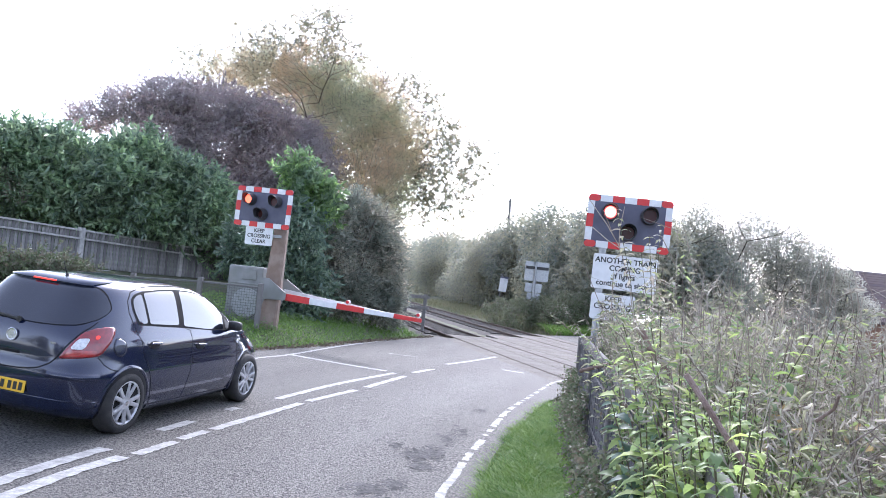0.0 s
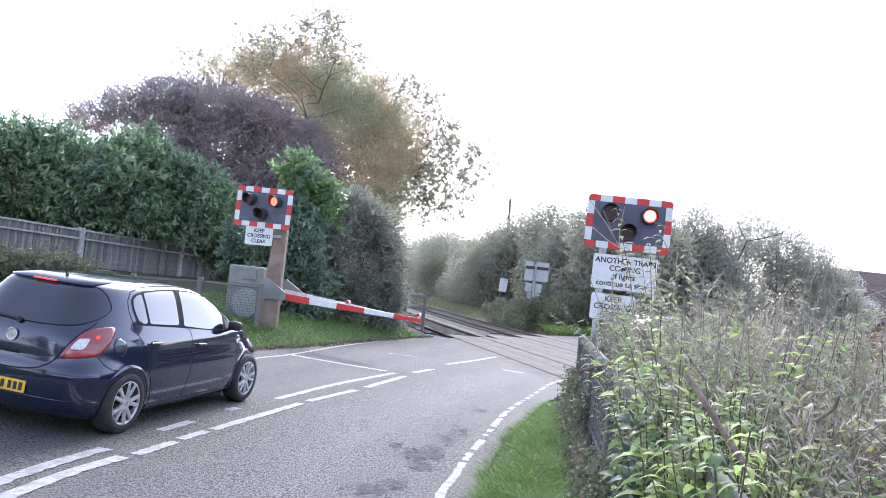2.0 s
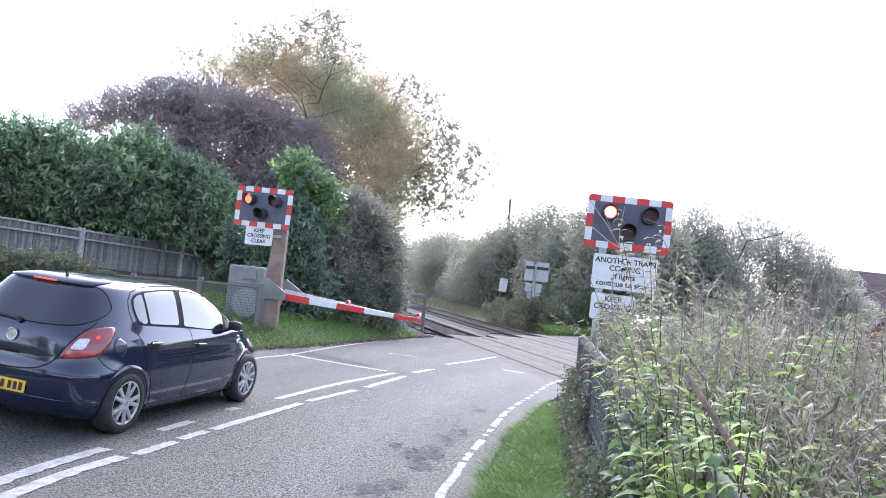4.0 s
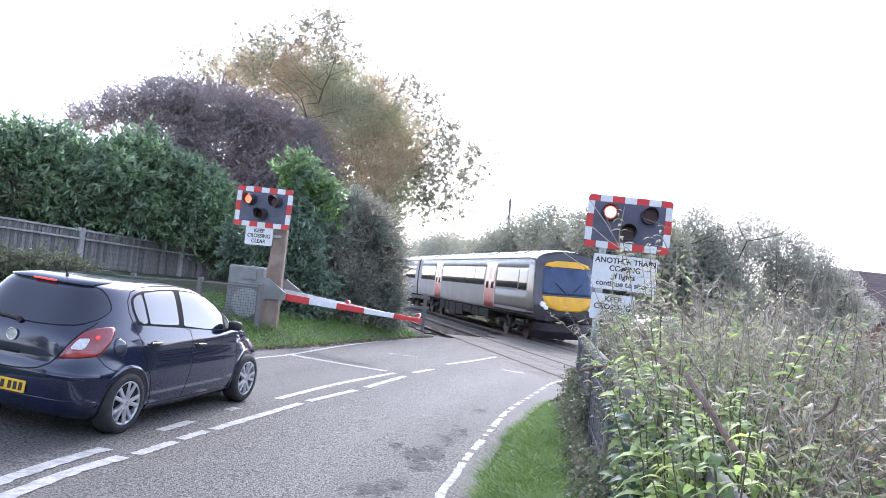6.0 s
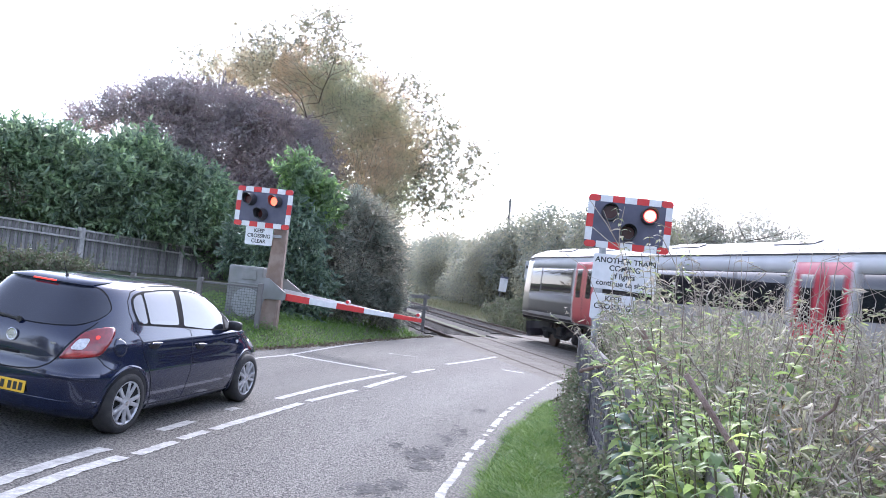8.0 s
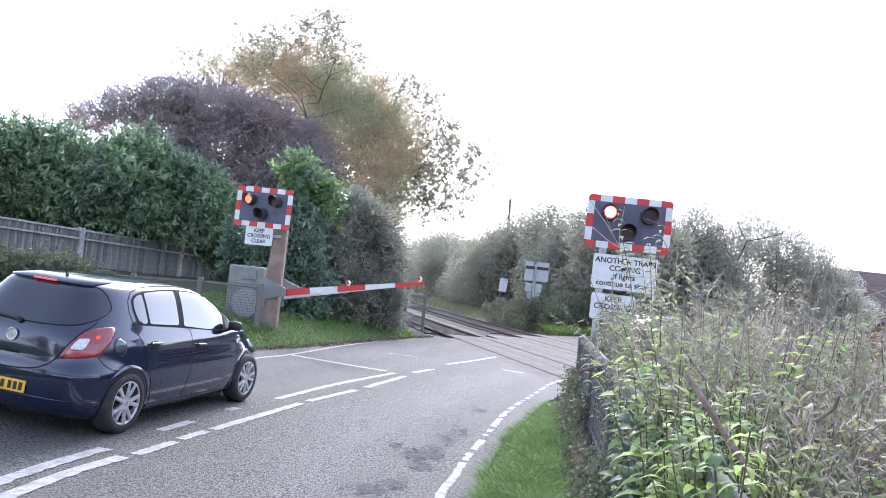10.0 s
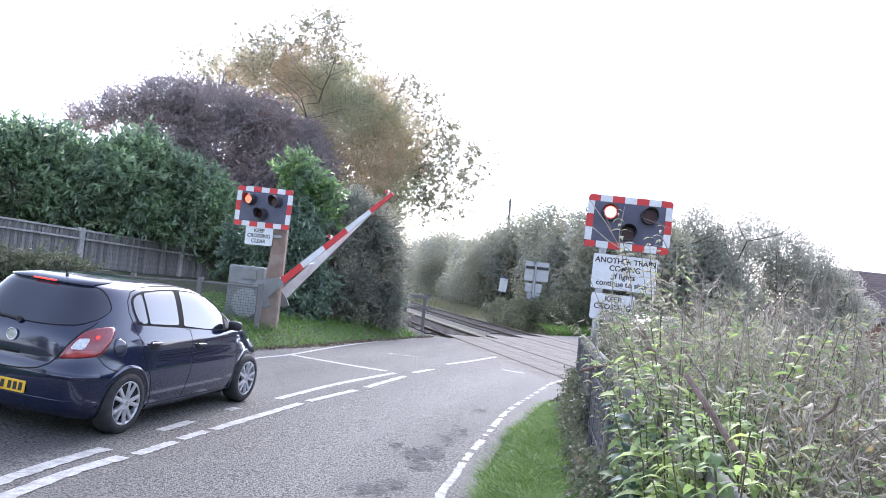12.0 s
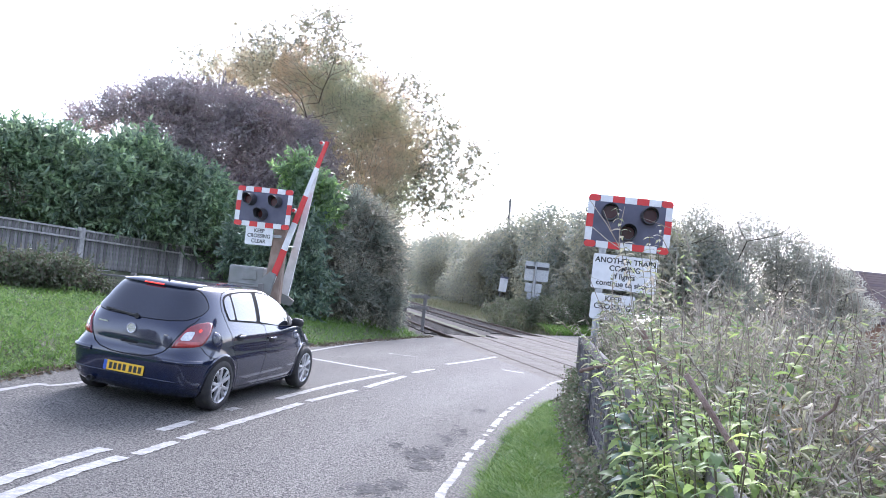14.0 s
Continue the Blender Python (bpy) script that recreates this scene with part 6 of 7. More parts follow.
for y0 in np.arange(-1.6, 12.9, 2.92):
    y1 = min(13.0, y0 + 2.92)
    m, n = between((fx(y0), y0, FT), (fx(y1), y1, FT))
    bm = bmesh.new()
    box(bm, 0.05, 0.13, n - 0.006, m, 0.012, 2)
    part("cap_rail", bm, M["old_wood"], bf)
    for dz in (0.25, 0.85):
        m2, n = between((fx(y0) + 0.035, y0, FT - dz), (fx(y1) + 0.035, y1, FT - dz))
        bm = bmesh.new()
        box(bm, 0.09, 0.04, n, m2, 0.006, 1)
        part("back_rail", bm, M["old_wood"], bf)
    bm = bmesh.new()
    box(bm, 0.11, 0.12, 1.45, pose(fx(y1), y1, FT - 0.70, 0, 0, -7), 0.015, 1)
    part("post", bm, M["old_wood"], bf)

# beyond the railway: back of a signal, a small sign post, a pole, a rail fence
fs = tagged(new("signal_back"), "grey back of a crossing signal beyond the railway", "crossing signal")
bm = bmesh.new()
slab(bm, 1.30, 1.02, 0.04, pose(5.09, 42.0, 3.13, 0, 0, 8), 0.06)
part("backing_board", bm, M["galvanised"], fs)
bm = bmesh.new()
box(bm, 1.22, 0.08, 0.15, pose(5.09, 41.9, 3.32, 0, 0, 8), 0.01, 1)
part("mount_bar", bm, M["black"], fs)
bm = bmesh.new()
bar(bm, (5.0, 41.9, 0.0), (5.0, 41.9, 3.65), 0.075, 14)
part("post", bm, M["galvanised"], fs)
bm = bmesh.new()
slab(bm, 0.9, 0.48, 0.03, pose(4.98, 42.0, 2.26, 0, 0, 8), 0.03)
slab(bm, 0.7, 0.36, 0.03, pose(5.02, 42.0, 1.80, 0, 0, 8), 0.03)
part("plate", bm, M["galvanised"], fs)
ss = tagged(new("trackside_sign"), "small white sign on leaning post beside track", "sign post")
bm = bmesh.new()
bar(bm, (3.74, 50.0, 0.0), (3.94, 50.0, 2.95), 0.05, 10)
part("post", bm, M["old_wood"], ss)
bm = bmesh.new()
slab(bm, 0.50, 0.95, 0.02, pose(4.02, 49.9, 2.32, 0, 4, 0), 0.02)
part("plate", bm, M["sign_white"], ss)
bm = bmesh.new()
slab(bm, 0.50, 0.10, 0.012, pose(4.05, 49.88, 2.74, 0, 4, 0), 0.01)
part("plate_band", bm, M["board"], ss)
tp = tagged(new("telegraph_pole"), "plain tall wooden telegraph pole behind the trees", "pole")
bm = bmesh.new()
bar(bm, (5.1, 62, 0.0), (4.88, 62, 9.15), 0.14, 12, 0.10)
part("shaft", bm, M["old_wood"], tp)
bm = bmesh.new()
bar(bm, (4.5, 62, 8.9), (5.25, 62, 8.95), 0.03, 8)
part("step_bar", bm, M["wire"], tp)
rf = tagged(new("rail_fence"), "short weathered timber rail fence by the track", "fence")
for x in (-1.28, -0.50):
    bm = bmesh.new()
    z0 = land_z(x, 32.0) - 0.05
    box(bm, 0.14, 0.14, 1.5 - z0, pose(x, 32.0, (1.5 + z0) / 2), 0.015, 1)
    part("post", bm, M["old_wood"], rf)
for z in (1.38, 0.95):
    bm = bmesh.new()
    box(bm, 1.15, 0.05, 0.13, pose(-0.9, 31.92, z), 0.01, 1)
    part("rail", bm, M["old_wood"], rf)

# house beyond
M["roof_tile"] = mat("roof_tile", (0.11, 0.075, 0.075), 0.8, col2=(0.085, 0.065, 0.07), scale=4, random_col=(0.14, 0.10, 0.09), bump=0.3)
M["house_wall"] = mat("house_brick", (0.30, 0.17, 0.12), 0.9, col2=(0.24, 0.14, 0.10), scale=10, bump=0.3)
hs = tagged(new("house"), "low house with brown tiled roof beyond the railway", "house")
bm = bmesh.new()
box(bm, 13, 8, 2.5, pose(32.0, 52.5, 1.25))
part("wall", bm, M["house_wall"], hs)
bm = bmesh.new()
sweep(bm, [[(x, 48.0, 2.35), (x, 52.3, 5.62), (x, 56.6, 2.35), (x, 56.6, 2.25), (x, 52.3, 5.45), (x, 48.0, 2.25)] for x in (25.3, 38.8)], close=True)
roof = part("roof", bm, M["roof_tile"], hs)
for i in range(20):
    t = (i + 0.5) / 20
    bm = bmesh.new()
    box(bm, 13.5, 0.30, 0.03, pose(32.05, 48.0 + 4.3 * t, 2.40 + 3.27 * t, math.degrees(math.atan2(3.27, 4.3)) - 4), 0.008, 1)
    part("tile_course", bm, M["roof_tile"], roof)
for x in (28.5, 33.0):
    bm = bmesh.new()
    box(bm, 1.6, 0.08, 1.1, pose(x, 48.47, 1.5), 0.02, 1)
    part("window", bm, M["train_glass"], hs)


# ---- grass ----
M["bank_leaf"] = leaf_mat("bank_weed_leaves", [(0.08, 0.14, 0.05), (0.14, 0.23, 0.07), (0.22, 0.32, 0.10), (0.11, 0.17, 0.06)], 0.5, 0.3)
M["litter"] = leaf_mat("fallen_leaves", [(0.13, 0.10, 0.075), (0.19, 0.15, 0.11), (0.09, 0.075, 0.06), (0.24, 0.20, 0.15)], 0.85, 0.1)
M["dull_grass"] = leaf_mat("dry_grass", [(0.15, 0.15, 0.075), (0.22, 0.205, 0.12), (0.11, 0.125, 0.06), (0.26, 0.235, 0.15)], 0.6, 0.3)


def blades(name, pts, h0, h1, width, material, rng, lean=0.35):
    n = len(pts)
    h = rng.uniform(h0, h1, n)
    a = rng.uniform(0, math.tau, n)
    side = np.stack([np.cos(a), np.sin(a), np.zeros(n)], 1) * (width * rng.uniform(0.6, 1.3, n))[:, None] / 2
    tilt = rng.normal(size=(n, 3)) * lean
    tilt[:, 2] = 1
    mid = pts + tilt * (h * 0.5)[:, None]
    tip = pts + tilt * np.array([1.7, 1.7, 0.92]) * h[:, None]
    v = np.stack([pts - side, pts + side, mid + side * 0.8, mid - side * 0.8, tip], 1).reshape(-1, 3)
    k = np.arange(n) * 5
    quads = np.stack([k, k + 1, k + 2, k + 3], 1)
    tips = np.stack([k + 3, k + 2, k + 4, k + 4], 1)
    f3 = np.concatenate([quads[:, [0, 1, 2]], quads[:, [0, 2, 3]], tips[:, [0, 1, 2]]])
    return cloud(name, v, f3, material)


def scatter(n, rng, xr, yr, ok):
    out = []
    while len(out) < n:
        x, y = rng.uniform(*xr), rng.uniform(*yr)
        if ok(x, y):
            out.append((x, y, land_z(x, y) - 0.02))
    return np.array(out)


rng = np.random.default_rng(77)
p = scatter(80000, rng, (0.2, 3.4), (2.5, 16), lambda x, y: -0.05 + 0.06 * math.sin(y * 9) + 0.04 * math.sin(y * 23) < right_of_road(x, y) and x < fx(y) + 0.1 and rng.random() < 6 / (y + 2))
tagged(blades("verge_grass", p, 0.04, 0.12, 0.010, M["grass"], rng, 0.7), "bright green grass on the narrow verge", "grass", kind="stuff")
p = scatter(46000, rng, (-12, 0.2), (5, 30), lambda x, y: -0.06 + 0.12 * noise.noise((x, y, 3)) < left_of_road(x, y) < 5.5 and track_d(x, y) > 5.6 and rng.random() < 8 / y)
tagged(blades("bank_grass", p, 0.06, 0.19, 0.018, M["grass"], rng, 0.75), "long green grass on the roadside bank", "grass", kind="stuff")
p = scatter(15000, rng, (-12, 0.2), (5, 30), lambda x, y: 0.0 + 0.25 * noise.noise((x * 1.3, y * 1.3, 5)) < left_of_road(x, y) < 5.5 and track_d(x, y) > 5.6 and rng.random() < 8 / y and noise.noise((x * 0.9, y * 0.9, 8)) > -0.12)
p[:, 2] += rng.uniform(0.04, 0.22, len(p))
v, f = leaf_arrays(p, rng.normal(size=p.shape) * 0.8 + np.array([0, -0.2, 0.25]), 0.06, 0.026, rng, fine=True)
tagged(cloud("bank_weeds", v, f, M["bank_leaf"]), "low broad leaved weeds among the bank grass", "weeds", kind="stuff")
p = scatter(3500, rng, (-12, 0.2), (5, 28), lambda x, y: -0.18 < left_of_road(x, y) < 0.12 + 0.1 * noise.noise((x * 2, y * 2, 1)) and track_d(x, y) > 5.6)
p[:, 2] = [road_z(x, y) + 0.03 for x, y in p[:, :2]]
v, f = leaf_arrays(p, rng.normal(size=p.shape) * np.array([1, 1, 0.25]), 0.07, 0.045, rng)
tagged(cloud("leaf_litter", v, f, M["litter"]), "fallen brown leaves and grit along the kerbless edge", "leaf litter", kind="stuff")
p = scatter(9000, rng, (5.5, 14), (37.5, 44), lambda x, y: -6.5 < track_d(x, y) < -2.3 and left_of_road(x, y) > 0.05)
tagged(blades("far_verge_grass", p, 0.2, 0.5, 0.03, M["grass"], rng, 0.5), "bright green grass tuft beyond the crossing", "grass", kind="stuff")
p = scatter(9000, rng, (-8, 12), (36, 75), lambda x, y: -6.5 < track_d(x, y) < -1.9 and max(left_of_road(x, y), right_of_road(x, y)) > 0.1)
tagged(blades("trackside_grass", p, 0.15, 0.5, 0.035, M["dull_grass"], rng, 0.45), "rough grass along the far side of the railway", "grass", kind="stuff")

# ---- weeds and brambles behind the board fence ----
M["nettle"] = leaf_mat("nettle_leaves", [(0.129, 0.184, 0.092), (0.193, 0.267, 0.129), (0.239, 0.313, 0.156), (0.368, 0.442, 0.147), (0.212, 0.285, 0.120), (0.156, 0.212, 0.110)], 0.55, 0.4, 0.3, 1.0)
M["teal_leaf"] = leaf_mat("blue_green_leaves", [(0.07, 0.115, 0.085), (0.10, 0.16, 0.115), (0.14, 0.21, 0.145)], 0.5, 0.3)
M["nettle_top"] = leaf_mat("young_nettle_leaves", [(0.187, 0.264, 0.093), (0.289, 0.383, 0.119), (0.374, 0.451, 0.136), (0.230, 0.306, 0.119)], 0.5, 0.45, 0.3)
M["weed_mix"] = leaf_mat("weed_leaves", [(0.17, 0.175, 0.125), (0.25, 0.255, 0.17), (0.33, 0.32, 0.22), (0.20, 0.215, 0.14), (0.30, 0.34, 0.15), (0.32, 0.29, 0.215)], 0.6, 0.38)
M["weed_dry"] = leaf_mat("dry_leaves", [(0.42, 0.385, 0.32), (0.34, 0.31, 0.26), (0.52, 0.485, 0.41), (0.35, 0.315, 0.265), (0.40, 0.40, 0.27), (0.30, 0.25, 0.21)], 0.8, 0.28)
M["stalk"] = mat("dry_stalk", (0.26, 0.21, 0.17), 0.85, col2=(0.36, 0.31, 0.25), scale=15, random_col=(0.16, 0.12, 0.105), island=True)
M["pale_stalk"] = mat("pale_stalk", (0.42, 0.37, 0.30), 0.8, col2=(0.52, 0.47, 0.39), scale=15, random_col=(0.22, 0.17, 0.14), island=True)
M["green_stem"] = mat("green_stem", (0.10, 0.11, 0.055), 0.7, col2=(0.13, 0.10, 0.065), scale=12)


def weed_top(x, y):
    """Height of the thick growth."""
    a = 1.62 + 0.47 * smooth(2.8, 4.6, y) - 0.35 * smooth(7.0, 10.5, y)
    return a + 0.22 * noise.noise((x * 1.3, y * 1.3, 1.0)) + 0.12 * noise.noise((x * 3.1, y * 3.1, 4.0))


def weed_spot(rng, y0=2.9, y1=12.3):
    while True:
        y = rng.uniform(y0, y1)
        edge = fx(y) + 0.05 + 0.25 * smooth(6.5, 9.0, y)
        x = rng.uniform(edge, min(0.66 * y + 0.25, 3.9 if y > 7 else 9))
        if x > edge:
            return x, y


rng = np.random.default_rng(91)
segs, lp, la, dp, da, hp, ha = [], [], [], [], [], [], []
for i in range(900):
    x, y = weed_spot(rng)
    top = weed_top(x, y) * rng.uniform(0.72, 1.0) + (rng.uniform(0.15, 0.75) if rng.random() < 0.10 and y > 4.2 else 0)
    base = np.array([x, y, land_z(x, y) - 0.03])
    lean = rng.normal(size=2) * 0.14
    p = base
    n = 7
    dry = rng.random() < (0.45 if x / y < 0.42 else 0.72)
    for k in range(n):
        t = (k + 1) / n
        q = base + np.array([lean[0] * t * t * top + rng.normal() * 0.012, lean[1] * t * t * top + rng.normal() * 0.012, (top - base[2]) * t])
        segs.append((p, q, 0.0048 * (1.15 - t) + 0.0014, 0.0048 * (1.15 - t - 1 / n) + 0.0021))
        m = 15 if t > 0.3 else 5
        for _ in range(m):
            s = rng.uniform(0, 1)
            a = rng.uniform(0, math.tau)
            d = np.array([math.cos(a), math.sin(a), rng.uniform(-0.7, 0.35)])
            b = p + (q - p) * s
            if dry:
                dp.append(b + d * rng.uniform(0, 0.05)), da.append(d + np.array([0, 0, -0.6]))
            elif rng.random() < 0.45:
                hp.append(b + d * 0.02), ha.append(d)
            else:
                lp.append(b + d * rng.uniform(0, 0.10)), la.append(d)
        if t > 0.45 and rng.random() < 0.5:
            a = rng.uniform(0, math.tau)
            e = q + np.array([math.cos(a) * 0.22, math.sin(a) * 0.22, rng.uniform(0.05, 0.25)]) * rng.uniform(0.5, 1.3)
            segs.append((q, e, 0.0032, 0.0012))
            for _ in range(10):
                b = q + (e - q) * rng.uniform(0.3, 1.0)
                a = rng.uniform(0, math.tau)
                (dp if dry else lp).append(b)
                (da if dry else la).append(np.array([math.cos(a), math.sin(a), rng.uniform(-0.6, 0.4)]))
        p = q
v, f = tubes(segs, 5)
tagged(cloud("dry_stalks", v, f, M["stalk"]), "dry brown weed stalks standing behind the fence", "weeds", kind="stuff")
v, f = leaf_arrays(np.array(lp), np.array(la), 0.058, 0.012, rng, fine=True)
tagged(cloud("weed_leaves", v, f, M["weed_mix"]), "grey green weed leaves behind the fence", "weeds", kind="stuff")
v, f = leaf_arrays(np.array(hp), np.array(ha), 0.062, 0.016, rng, fine=True)
tagged(cloud("fresh_weed_leaves", v, f, M["nettle"]), "fresh green weed leaves behind the fence", "weeds", kind="stuff")
v, f = leaf_arrays(np.array(dp), np.array(da), 0.055, 0.0065, rng, 0.5, fine=True)
tagged(cloud("withered_leaves", v, f, M["weed_dry"]), "withered hanging brown leaves on dry stalks", "weeds", kind="stuff")
# low filling growth
q = []
while len(q) < 40000:
    x, y = weed_spot(rng)
    q.append((x, y, land_z(x, y) + (weed_top(x, y) - 0.35) * rng.random() ** 0.7))
q = np.array(q)
v, f = leaf_arrays(q, rng.normal(size=q.shape) * np.array([0.7, 0.7, 1.0]) + np.array([-0.1, -0.2, -0.2]), 0.055, 0.009, rng)
tagged(cloud("undergrowth", v, f, M["weed_mix"]), "thick undergrowth of weeds behind the fence", "weeds", kind="stuff")

# bare pale stalks standing out of the growth
segs = []
for i in range(420):
    x, y = weed_spot(rng, 3.2, 11.0)
    if x / y < 0.30 and rng.random() < 0.6:
        continue
    top = weed_top(x, y) * rng.uniform(0.85, 1.06) + (rng.uniform(0.1, 0.5) if rng.random() < 0.2 and y > 4.2 else 0)
    c = np.array([x, y, 0.25])
    e = c + np.array([rng.normal() * 0.22, rng.normal() * 0.2, top - 0.25])
    bend = rng.normal(size=3) * 0.05
    for k in range(6):
        t0, t1 = k / 6, (k + 1) / 6
        a_ = c + (e - c) * t0 + bend * math.sin(math.pi * t0)
        b_ = c + (e - c) * t1 + bend * math.sin(math.pi * t1)
        segs.append((a_, b_, 0.0052 - 0.003 * t0, 0.0052 - 0.003 * t1))
        if k > 2 and rng.random() < 0.7:
            side = np.array([rng.normal() * 0.14, rng.normal() * 0.14, rng.uniform(0.05, 0.2)])
            segs.append((b_, b_ + side, 0.0026, 0.0012))
for line in ([(1.48, 3.1), (1.7, 2.84), (1.86, 2.61), (1.99, 2.24), (2.1, 1.7)], [(1.54, 2.81), (1.71, 2.69), (1.86, 2.61)], [(1.64, 3.0), (1.75, 2.78), (1.82, 2.66)],
             [(1.86, 3.06), (1.83, 2.82), (1.84, 2.63)], [(2.5, 2.92), (2.63, 2.52), (2.72, 1.99), (2.75, 1.5)], [(2.28, 2.78), (2.45, 2.5), (2.61, 2.33)]):
    for (x0, z0), (x1, z1) in zip(line, line[1:]):
        segs.append(((x0, 8.3, z0), (x1, 8.3, z1), 0.0045, 0.0055))
v, f = tubes(segs, 5)
tagged(cloud("bare_stalks", v, f, M["pale_stalk"]), "pale bare dead stalks rising out of weeds", "weeds", kind="stuff")

# ivy over the fence
q, a = [], []
while len(q) < 10000:
    y = rng.uniform(3.0, 13.1)
    cover = 0.42 + 0.35 * noise.noise((y * 0.8, 0, 2))
    z = 0.85 * rng.random() ** 1.3 if rng.random() < 0.93 else rng.uniform(0.8, 1.4)
    if z > (1.42 if y < 7 else 0.95):
        continue
    if noise.noise((y * 1.6, z * 2.2, 7)) + 0.5 > 1.0 - cover or (z < 0.5 and rng.random() < 0.6):
        off = -abs(rng.normal()) * 0.10 - 0.02 if z < 1.3 else rng.uniform(0.0, 0.5)
        q.append((fx(y) + off - 0.10 * (1 - min(1, z)), y, z + 0.08))
        a.append((rng.normal() - 0.8, rng.normal(), rng.normal() - 0.4))
v, f = leaf_arrays(np.array(q), np.array(a), 0.05, 0.032, rng)
tagged(cloud("fence_ivy", v, f, M["bramble"]), "ivy and bramble leaves climbing the board fence", "ivy", kind="stuff")
q, a = [], []
while len(q) < 8000:
    y = rng.uniform(8.5, 12.3)
    x = fx(y) + 0.22 + abs(rng.normal()) * 0.45
    z = 0.5 + rng.uniform(0, 1.28) * (1 - 0.25 * noise.noise((x * 2, y * 2, 0)))
    q.append((x, y, z))
    a.append(tuple(rng.normal(size=3) + np.array([-0.3, -0.5, -0.2])))
v, f = leaf_arrays(np.array(q), np.array(a), 0.065, 0.030, rng)
tagged(cloud("bramble_mound", v, f, M["weed_mix"]), "grey green bramble mound over the end of fence", "bramble", kind="stuff")

# clumps of withered leaves that hang on the dead stalks
q, a = [], []
while len(q) < 1600:
    x, y = weed_spot(rng, 3.2, 8.5)
    if x / y < 0.34 and rng.random() < 0.7:
        continue
    c = np.array([x, y, weed_top(x, y) * rng.uniform(0.55, 0.98)])
    for _ in range(rng.integers(5, 16)):
        q.append(c + rng.normal(size=3) * np.array([0.05, 0.05, 0.07]))
        a.append(rng.normal(size=3) * 0.45 + np.array([0, 0, -1.0]))
v, f = leaf_arrays(np.array(q), np.array(a), 0.075, 0.011, rng, 0.6, fine=True)
tagged(cloud("hanging_dead_leaves", v, f, M["weed_dry"]), "curled grey brown dead leaves hanging in clumps", "weeds", kind="stuff")
# a few orange leaves low down
q = []
while len(q) < 130:
    x, y = weed_spot(rng, 3.4, 5.2)
    if x / y > 0.42:
        q.append((x, y, rng.uniform(1.15, 1.6)))
q = np.array(q)
v, f = leaf_arrays(q, rng.normal(size=q.shape), 0.07, 0.04, rng, fine=True)
tagged(cloud("autumn_weed_leaves", v, f, M["orange"]), "few orange autumn leaves low among the weeds", "weeds", kind="stuff")

# broken sticks
for pts, r in (([(0.97, 3.0, 1.81), (1.01, 2.9, 1.73), (1.07, 2.8, 1.62), (1.11, 2.65, 1.53)], 0.012), ([(1.36, 5.2, 1.88), (1.4, 5.15, 1.79), (1.47, 5.05, 1.68), (1.56, 5.0, 1.55)], 0.020), ([(1.4, 7.4, 1.38), (1.64, 7.3, 1.48), (1.93, 7.2, 1.56)], 0.018), ([(1.27, 5.2, 1.39), (1.44, 5.0, 1.39), (1.67, 4.8, 1.44)], 0.01), ([(1.28, 5.2, 1.27), (1.4, 5.1, 1.32), (1.43, 5.0, 1.41)], 0.008), ([(1.57, 3.2, 1.67), (1.61, 3.15, 1.73), (1.6, 3.1, 1.79)], 0.007)):
    bm = bmesh.new()
    for a_, b_ in zip(pts, pts[1:]):
        bar(bm, a_, b_, r, 8, r * 0.85)
    bmesh.ops.create_icosphere(bm, subdivisions=1, radius=r * 1.15, matrix=Matrix.Translation(pts[0]))
    tagged(part("branch", bm, M["twig"]), "broken brown branch caught among the weeds", "branch", "broken branches")


# nettles close by: every leaf its own piece
def nettle_leaf(length, width, seed, material=None):
    rr = random.Random(seed)
    bm = bmesh.new()
    n = 9
    rows_ = []
    sag = rr.uniform(0.2, 0.4)
    for i in range(n + 1):
        t = i / n
        w = width / 2 * (math.sin(math.pi * min(1, t ** 0.72)) ** 0.85 + 0.04) * (1 + (0.16 if i % 2 else -0.12))
        if i == n:
            w = 0.001
        z = 0.25 * length * t - (0.25 + sag) * length * t * t
        x = length * (t - 0.12 * t * t)
        rows_.append([(x, -w, z + 0.30 * w), (x + 0.004, 0, z), (x, w, z + 0.30 * w)])
    sweep(bm, rows_)
    ob = part("leaf", bm, material or M["nettle"], smooth=True)
    me = ob.data
    bpy.data.objects.remove(ob)
    return me


leaf_shapes = [nettle_leaf(0.135, 0.060, 1), nettle_leaf(0.11, 0.050, 2), nettle_leaf(0.15, 0.064, 3)]
top_shapes = [nettle_leaf(0.125, 0.050, 7, M["nettle_top"]), nettle_leaf(0.10, 0.042, 8, M["nettle_top"]), nettle_leaf(0.14, 0.054, 9, M["nettle_top"])]
dry_shapes = [nettle_leaf(0.12, 0.036, 4, M["weed_dry"]), nettle_leaf(0.11, 0.040, 5, M["weed_mix"]), nettle_leaf(0.13, 0.034, 6, M["weed_dry"])]
small_shapes = [nettle_leaf(0.085, 0.030, 11, M["nettle_top"]), nettle_leaf(0.07, 0.026, 12, M["nettle"]), nettle_leaf(0.095, 0.032, 13, M["nettle"])]
teal_shapes = [nettle_leaf(0.17, 0.075, 14, M["teal_leaf"]), nettle_leaf(0.14, 0.065, 15, M["teal_leaf"]), nettle_leaf(0.19, 0.080, 16, M["teal_leaf"])]
rr = random.Random(17)


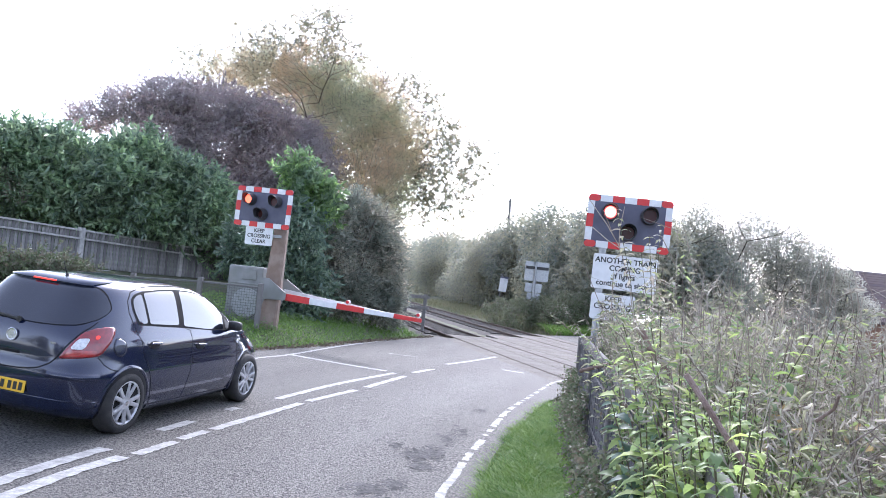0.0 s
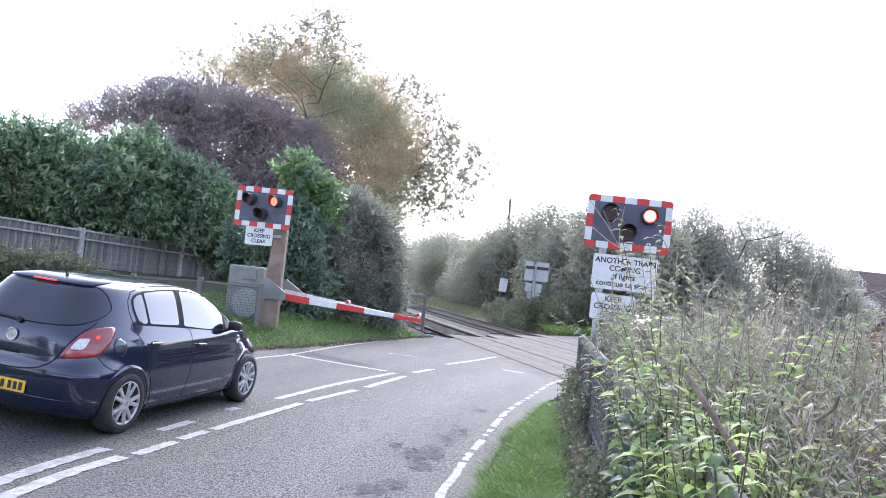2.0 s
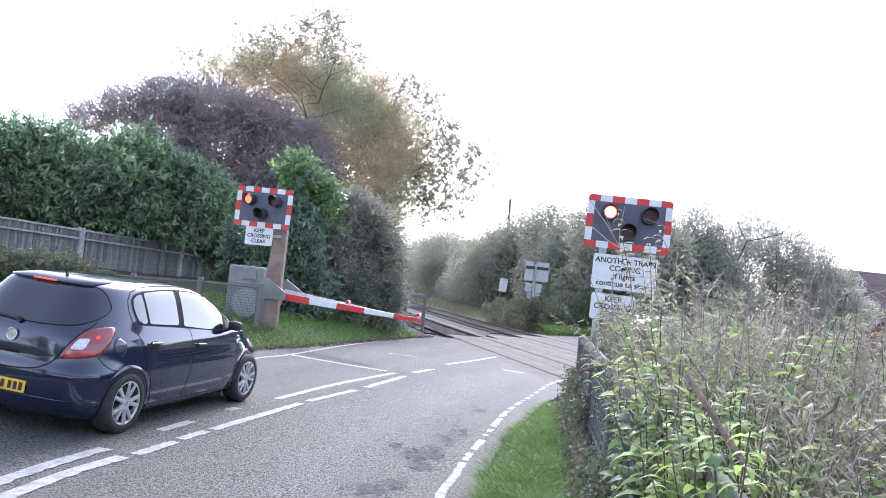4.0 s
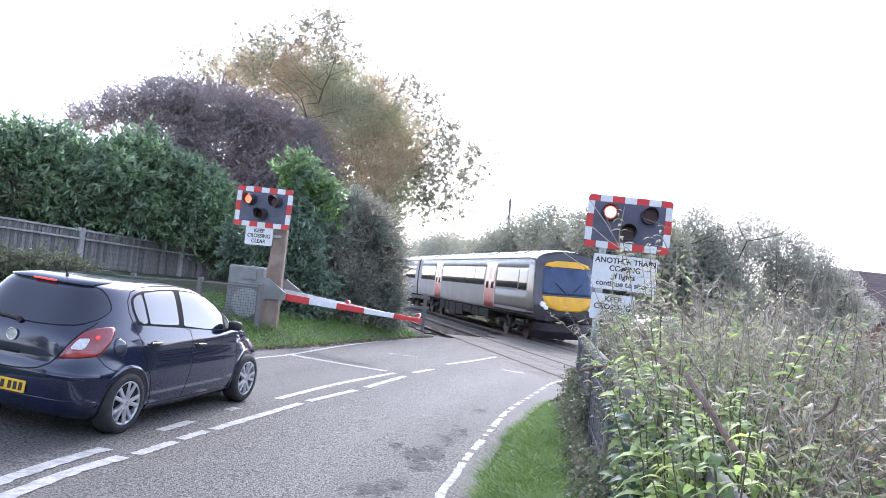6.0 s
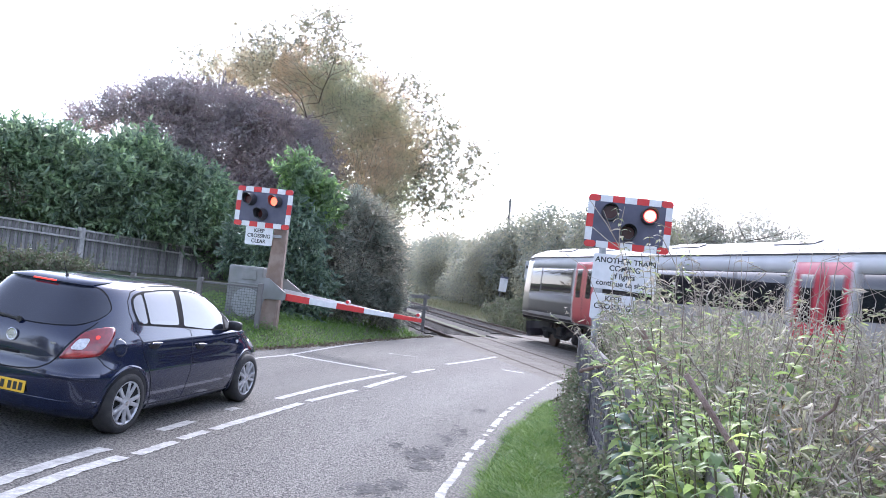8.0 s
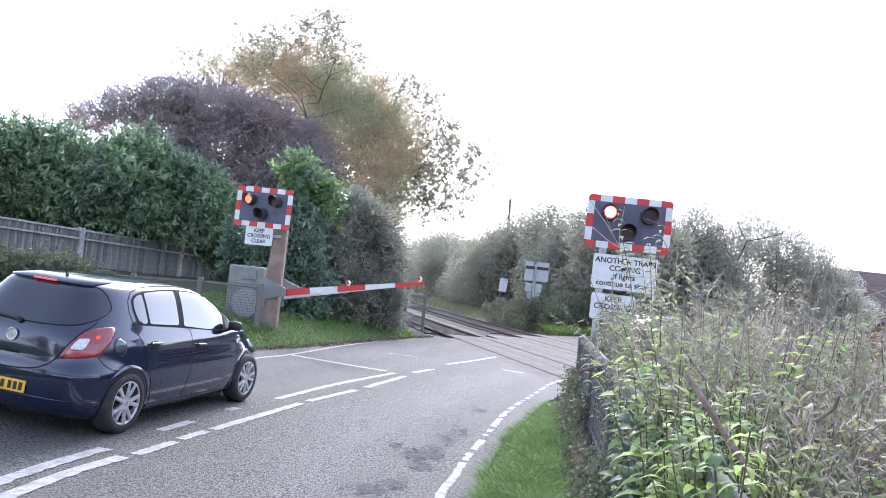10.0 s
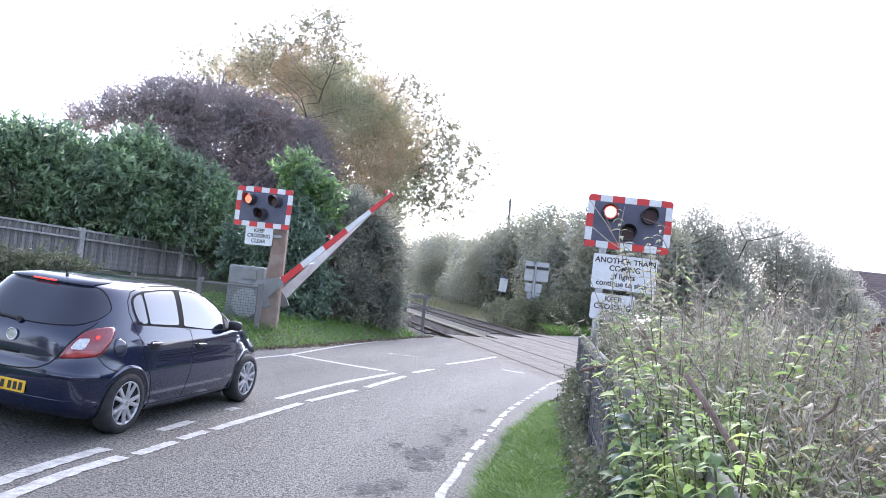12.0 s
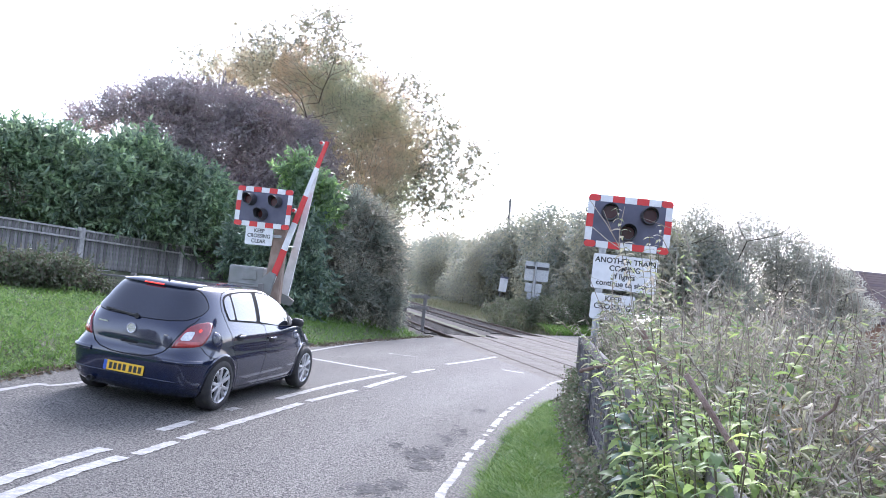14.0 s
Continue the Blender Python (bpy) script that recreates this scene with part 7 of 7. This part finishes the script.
def nettle(x, y, top, seed, shapes=None, label="tall nettle with drooping bright green leaves"):
    th = tagged(new("nettle_plant"), label, "plant", "nettles behind the fence")
    z0 = land_z(x, y) - 0.03
    th.matrix_basis = pose(x, y, z0)
    h = top - z0
    bm = bmesh.new()
    lx, ly = rr.uniform(-0.22, 0.22), rr.uniform(-0.18, 0.18)
    pts = [Vector((lx * t * t * h, ly * t * t * h, h * t)) for t in (0, 0.25, 0.5, 0.75, 1.0)]
    for a_, b_ in zip(pts, pts[1:]):
        bar(bm, a_, b_, 0.0038, 6, 0.003)
    part("stem", bm, M["green_stem"], th)
    k = 0
    fresh = rr.random() < 0.6
    z = h - 0.02
    while z > max(0.25, h - 0.78):
        t = z / h
        c = Vector((lx * t * t * h, ly * t * t * h, z))
        near_top = (h - z) / 0.95
        for s in (0, 180):
            ob = new("leaf", (shapes or (top_shapes if near_top < 0.28 and fresh else leaf_shapes))[rr.randrange(3)])
            ob.parent = th
            sc = rr.uniform(0.75, 1.15) * (0.55 + 0.6 * min(1, near_top * 2.5))
            ob.matrix_basis = Matrix.Translation(c) @ pose(0, 0, 0, 0, rr.uniform(-18, 22), s + 90 * (k % 2) + rr.uniform(-25, 25)) @ pose(0, 0, 0, rr.uniform(-25, 25))
            ob.scale = (sc, sc, sc)
        k += 1
        z -= rr.uniform(0.042, 0.072)
    return th


for i in range(46):
    y = rr.uniform(2.9, 4.6)
    x = rr.uniform(max(fx(y) + 0.03, 0.24 * y), min(0.46 * y, fx(y) + 0.85))
    nettle(x, y, weed_top(x, y) * rr.uniform(0.72, 0.93), i)
for i in range(44):
    y = 2.5 + 2.6 * i / 43
    nettle(fx(y) + rr.uniform(-0.13, 0.10), y, rr.uniform(1.46, 1.72), i)
for i in range(16):
    y = rr.uniform(4.6, 7.5)
    x = rr.uniform(fx(y) + 0.05, 0.60 * y)
    nettle(x, y, weed_top(x, y) * rr.uniform(0.85, 1.02), i, small_shapes)
# tall weed before the signal's board
for x, y in ((1.32, 4.3), (1.40, 4.4), (1.27, 4.2), (1.48, 4.3)):
    nettle(x, y, 1.50 + 0.3 * (x - 1.2), 5, teal_shapes, "broad blue green leaved plant among the nettles")
for x, y, top in ((2.24, 8.2, 3.0), (2.27, 8.25, 2.92), (2.30, 8.15, 2.75), (2.36, 8.3, 2.6), (2.42, 8.1, 2.45), (2.50, 8.5, 2.4)):
    nettle(x, y, top, 3, dry_shapes, "tall withered weed with curled dry leaves")


# ---- all that moves ----
def motions():
    times = [0, 6, 12.2, 12.45] + [12.5 + k * 0.1 for k in range(16)]
    go = lambda t: 0.765 * max(0.0, t - 12.49) ** 2
    walk(car, [(t, car_pose(go(t))) for t in times])
    for w in car_wheels:
        x, y, z = w.matrix_basis.translation
        walk(w, [(t, pose(x, y, z, 0, math.degrees(go(t) / 0.31), 0)) for t in times])
    for k, c in enumerate(cars):
        rows = []
        for i in range(29):
            t = i * 0.5
            s = 34.32 * (t - 5.9) - 23.62 * k
            a, b = on_track(s - 19.5, 0), on_track(s - 3.8, 0)
            th = math.degrees(math.atan2(b.y - a.y, b.x - a.x))
            f = (b - a).normalized()
            rows.append((t, Matrix.Translation(b + f * 3.8 + Vector((0, 0, 0.012))) @ pose(0, 0, 0, 0, 0, th) @ pose(0, 0, 0, 1.8)))
        walk(c, rows)
    walk(boom, [(t, boom_pose(a)) for t, a in ((0, -3.0), (5, -3.0), (8.8, -3.0), (9.3, -1.5), (10.3, 15.5), (11.0, 28.5), (11.8, 39.5), (12.5, 49.0), (13.3, 61.0), (14.0, 73.1))])
    # the red lamps flash by turns: each lens turns its lit face to the road, then away
    half = 0.376
    for lens, m, k in lenses:
        lit = lambda t, k=k: t < 12.2 and (int(math.floor((t - 0.67) / half)) % 2 == 0) == (k == 0)
        rows, ang, was = [(0, m @ pose(0, 0, 0, 0, 0, 0 if lit(0) else 180))], 0 if lit(0) else 180, lit(0)
        for i in range(1, 14 * 30 + 1):
            t = i / 30
            if lit(t) != was:
                rows.append((t - 2 / 30, m @ pose(0, 0, 0, 0, 0, ang)))
                rows.append((t - 1 / 30, m @ pose(0, 0, 0, 0, 0, ang + 60)))
                rows.append((t, m @ pose(0, 0, 0, 0, 0, ang + 120)))
                ang += 180
                rows.append((t + 1 / 30, m @ pose(0, 0, 0, 0, 0, ang)))
                was = lit(t)
        rows.append((14, m @ pose(0, 0, 0, 0, 0, ang)))
        walk(lens, rows)


motions()
